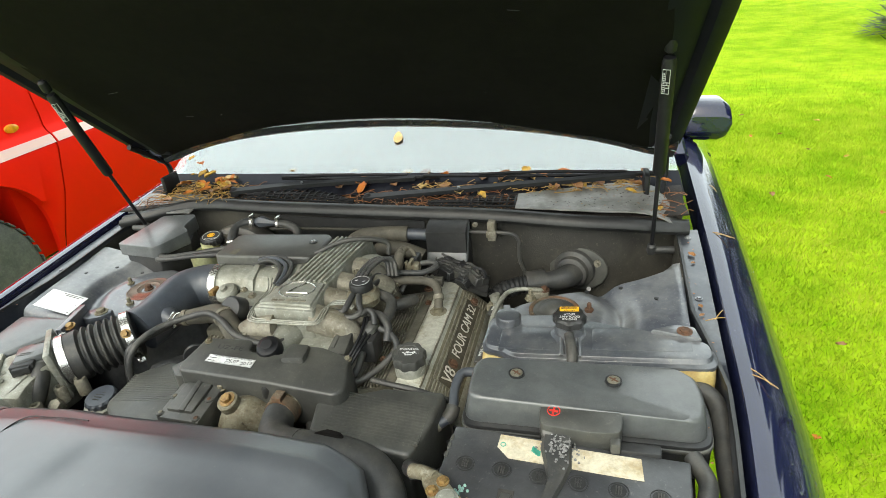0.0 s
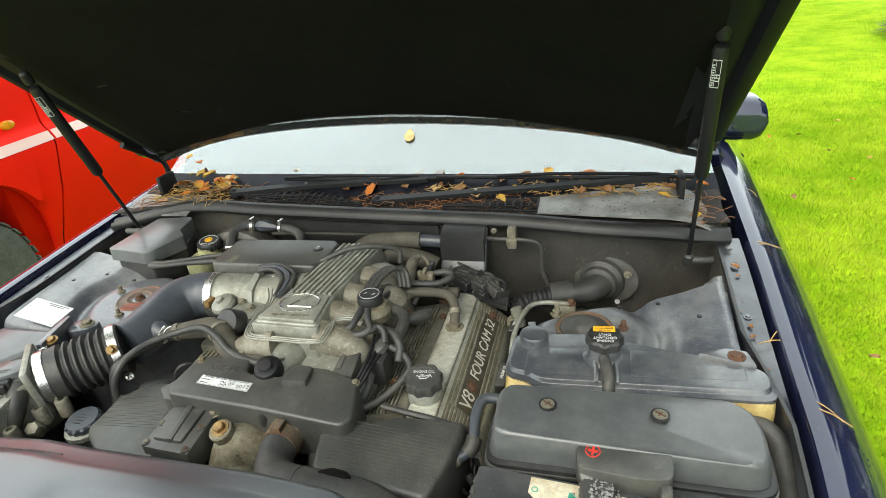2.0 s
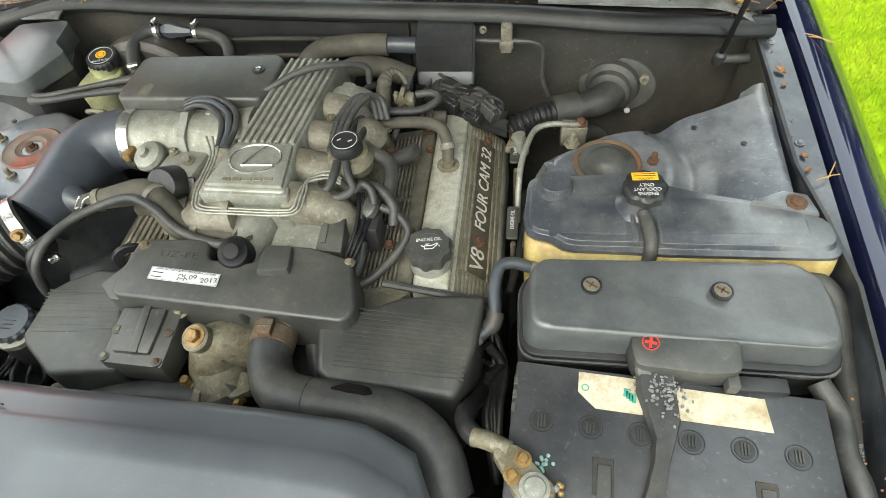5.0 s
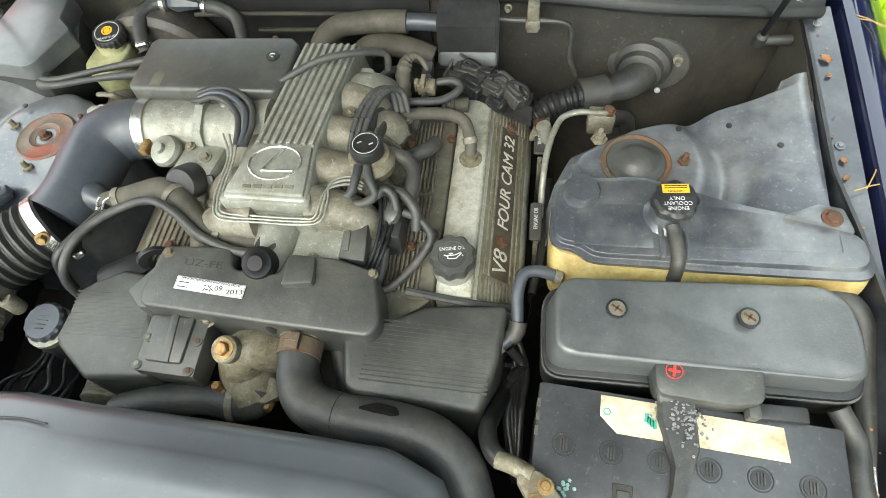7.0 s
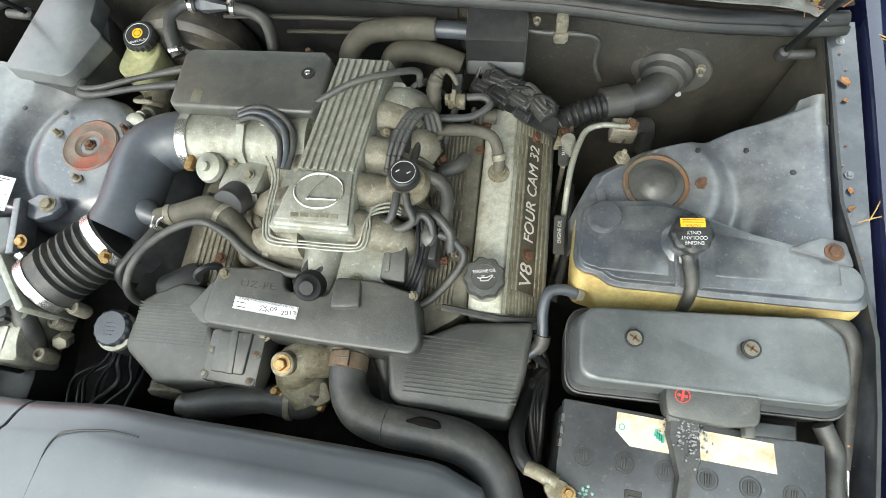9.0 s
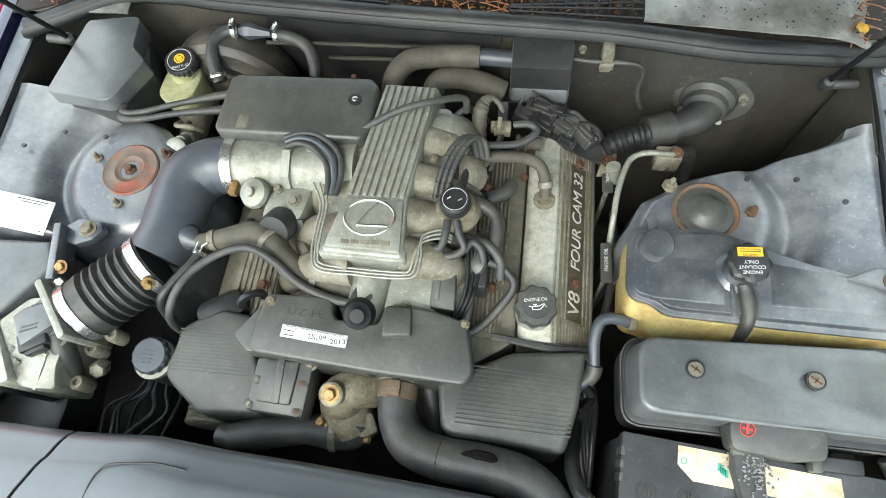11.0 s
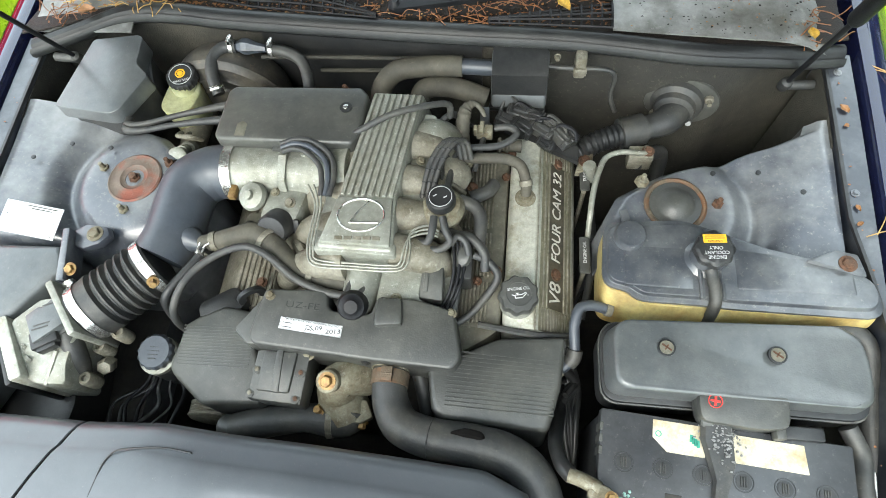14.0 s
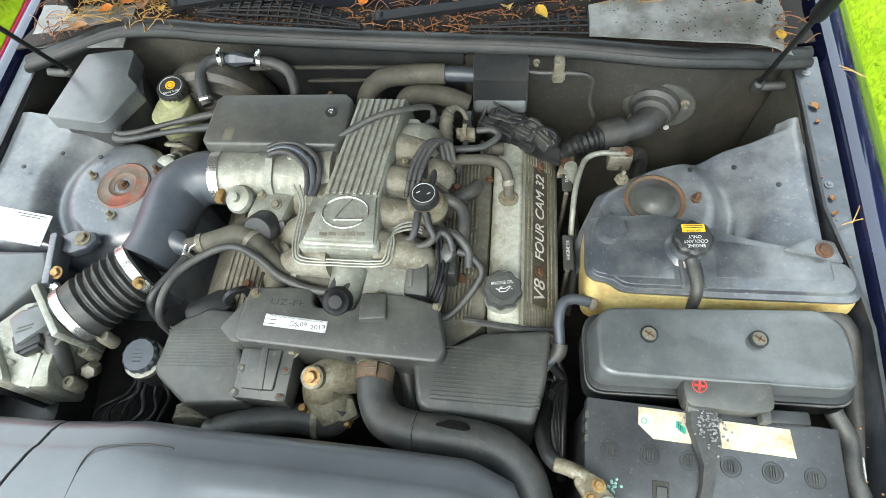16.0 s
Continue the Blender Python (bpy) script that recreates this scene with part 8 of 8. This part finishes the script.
# rain beads on the lower windscreen
rng = random.Random(21)
verts, faces = [], []
for _ in range(260):
    x, t = rng.uniform(-0.62, 0.64), 0.02 + 0.3 * rng.random() ** 1.8
    c = Vector((x * (1 - 0.16 * t), glass_y(x) + 0.68 * t, 0.970 + 0.38 * t - 0.02 * (abs(x) / 0.7) ** 2 * (1 - t))) + Vector((0, -0.0015, 0.0030))
    r, k0 = rng.uniform(0.0009, 0.0026), len(verts)
    for k in range(8):
        a = 2 * math.pi * k / 8
        verts.append(c + Vector((math.cos(a), math.sin(a) * 0.87, math.sin(a) * 0.49)) * r * rng.uniform(0.8, 1.15))
    verts.append(c + Vector((0, -0.49, 0.87)) * r * 0.45)
    faces += [(k0 + k, k0 + (k + 1) % 8, k0 + 8) for k in range(8)]
me = bpy.data.meshes.new("rain_beads")
me.from_pydata(verts, [], faces)
me.polygons.foreach_set("use_smooth", [True] * len(me.polygons))
me.materials.append(M_DROP)
tagged(new("rain_beads", me), "rain drops beaded on the windscreen", "water drops", kind="stuff")


def crumbs(spots, material, label, seed, size=(0.0008, 0.0026)):
    """Broken bits of leaf lying at given places."""
    rr_ = random.Random(seed)
    vv, ff = [], []
    for p in spots:
        a, r, k0 = rr_.uniform(0, 6.3), rr_.uniform(*size), len(vv)
        for k in range(5):
            q = a + 2 * math.pi * k / 5
            vv.append(Vector(p) + Vector((math.cos(q) * r * rr_.uniform(0.6, 1.2), math.sin(q) * r * 0.7, rr_.uniform(0.0002, 0.0014))))
        ff.append(tuple(range(k0, k0 + 5)))
    m_ = bpy.data.meshes.new("leaf_crumbs")
    m_.from_pydata(vv, [], ff)
    m_.materials.append(material)
    return tagged(new("leaf_crumbs", m_), label, "leaf litter", kind="stuff")


def plate_spot():
    x, t = 0.36 + 0.31 * rng.random() ** 0.7, rng.random()
    y = lerp(lerp(0.268, 0.245, (x - 0.34) / 0.33), lerp(0.335, 0.40, min(1, (x - 0.34) / 0.2)), t)
    return (x, y, 0.9485 + 0.006 * t - 0.03 * max(0, (x - 0.6) / 0.08) ** 2)


def rail_spot(s, y0, y1):
    y = rng.uniform(y0, y1)
    return (s * (crease_x(y) - rng.uniform(0.028, 0.054)), y, crease_z(y) - 0.0105)


crumbs([plate_spot() for _ in range(150)], M_SOIL, "dark crumbs of leaf on the cowl plate", 31)
crumbs([plate_spot() for _ in range(60)], M_LEAF_B, "brown crumbs of leaf on the cowl plate", 32)
crumbs([rail_spot(1, -0.5, 0.25) for _ in range(22)], M_NEEDLE_D, "brown crumbs of leaf along the rail", 33)
crumbs([rail_spot(-1, -0.5, 0.23) for _ in range(26)], M_NEEDLE_D, "brown crumbs of leaf along the rail", 34)
for y, sz, sp_ in ((0.165, 0.017, 40), (0.135, 0.009, 110), (-0.005, 0.011, 200), (-0.03, 0.010, 300)):
    scatter_leaf((crease_x(y) - 0.040, y, crease_z(y) - 0.010), sz, M_LEAF_P if sz > 0.02 else M_LEAF_B, sp_, 0, int(sp_), "small withered leaf scrap", "leaf scraps on the rail", "lying on the side rail")


def trough_spot():
    x, t = rng.uniform(-0.66, 0.34), rng.uniform(0.05, 0.95)
    y0 = float(np.interp(x, [q.x for q in sp], [q.y for q in sp])) + 0.014
    return (x, lerp(y0, glass_y(x) - 0.05, t), lerp(0.934, 0.940, t) - 0.010 * math.sin(math.pi * t) ** 2 + 0.002)


crumbs([trough_spot() for _ in range(700)], M_LEAF_B, "brown leaf crumbs in the cowl trough", 35, (0.0012, 0.004))
crumbs([trough_spot() for _ in range(350)], M_NEEDLE_D, "rust-brown leaf crumbs in the cowl trough", 36, (0.001, 0.0035))
crumbs([trough_spot() for _ in range(90)], M_LEAF_P, "pale leaf crumbs in the cowl trough", 37, (0.0008, 0.0025))
rq = random.Random(77)
for i in range(34):
    x = rq.choice((rq.uniform(-0.64, -0.40), rq.uniform(-0.12, 0.62)))
    y = glass_y(x) - rq.uniform(0.012, 0.075)
    m_, w_ = rq.choice(((M_LEAF_O, "orange"), (M_LEAF_Y, "yellow"), (M_LEAF_B, "brown"), (M_LEAF_B, "brown"), (M_LEAF_P, "pale")))
    scatter_leaf((x, y, 0.954 + 0.25 * max(0, y - 0.37)), rq.uniform(0.018, 0.042), m_, rq.uniform(0, 360), rq.uniform(-35, 35), 400 + i, f"wet {w_} fallen leaf", "leaves in the cowl", "caught below the windscreen")
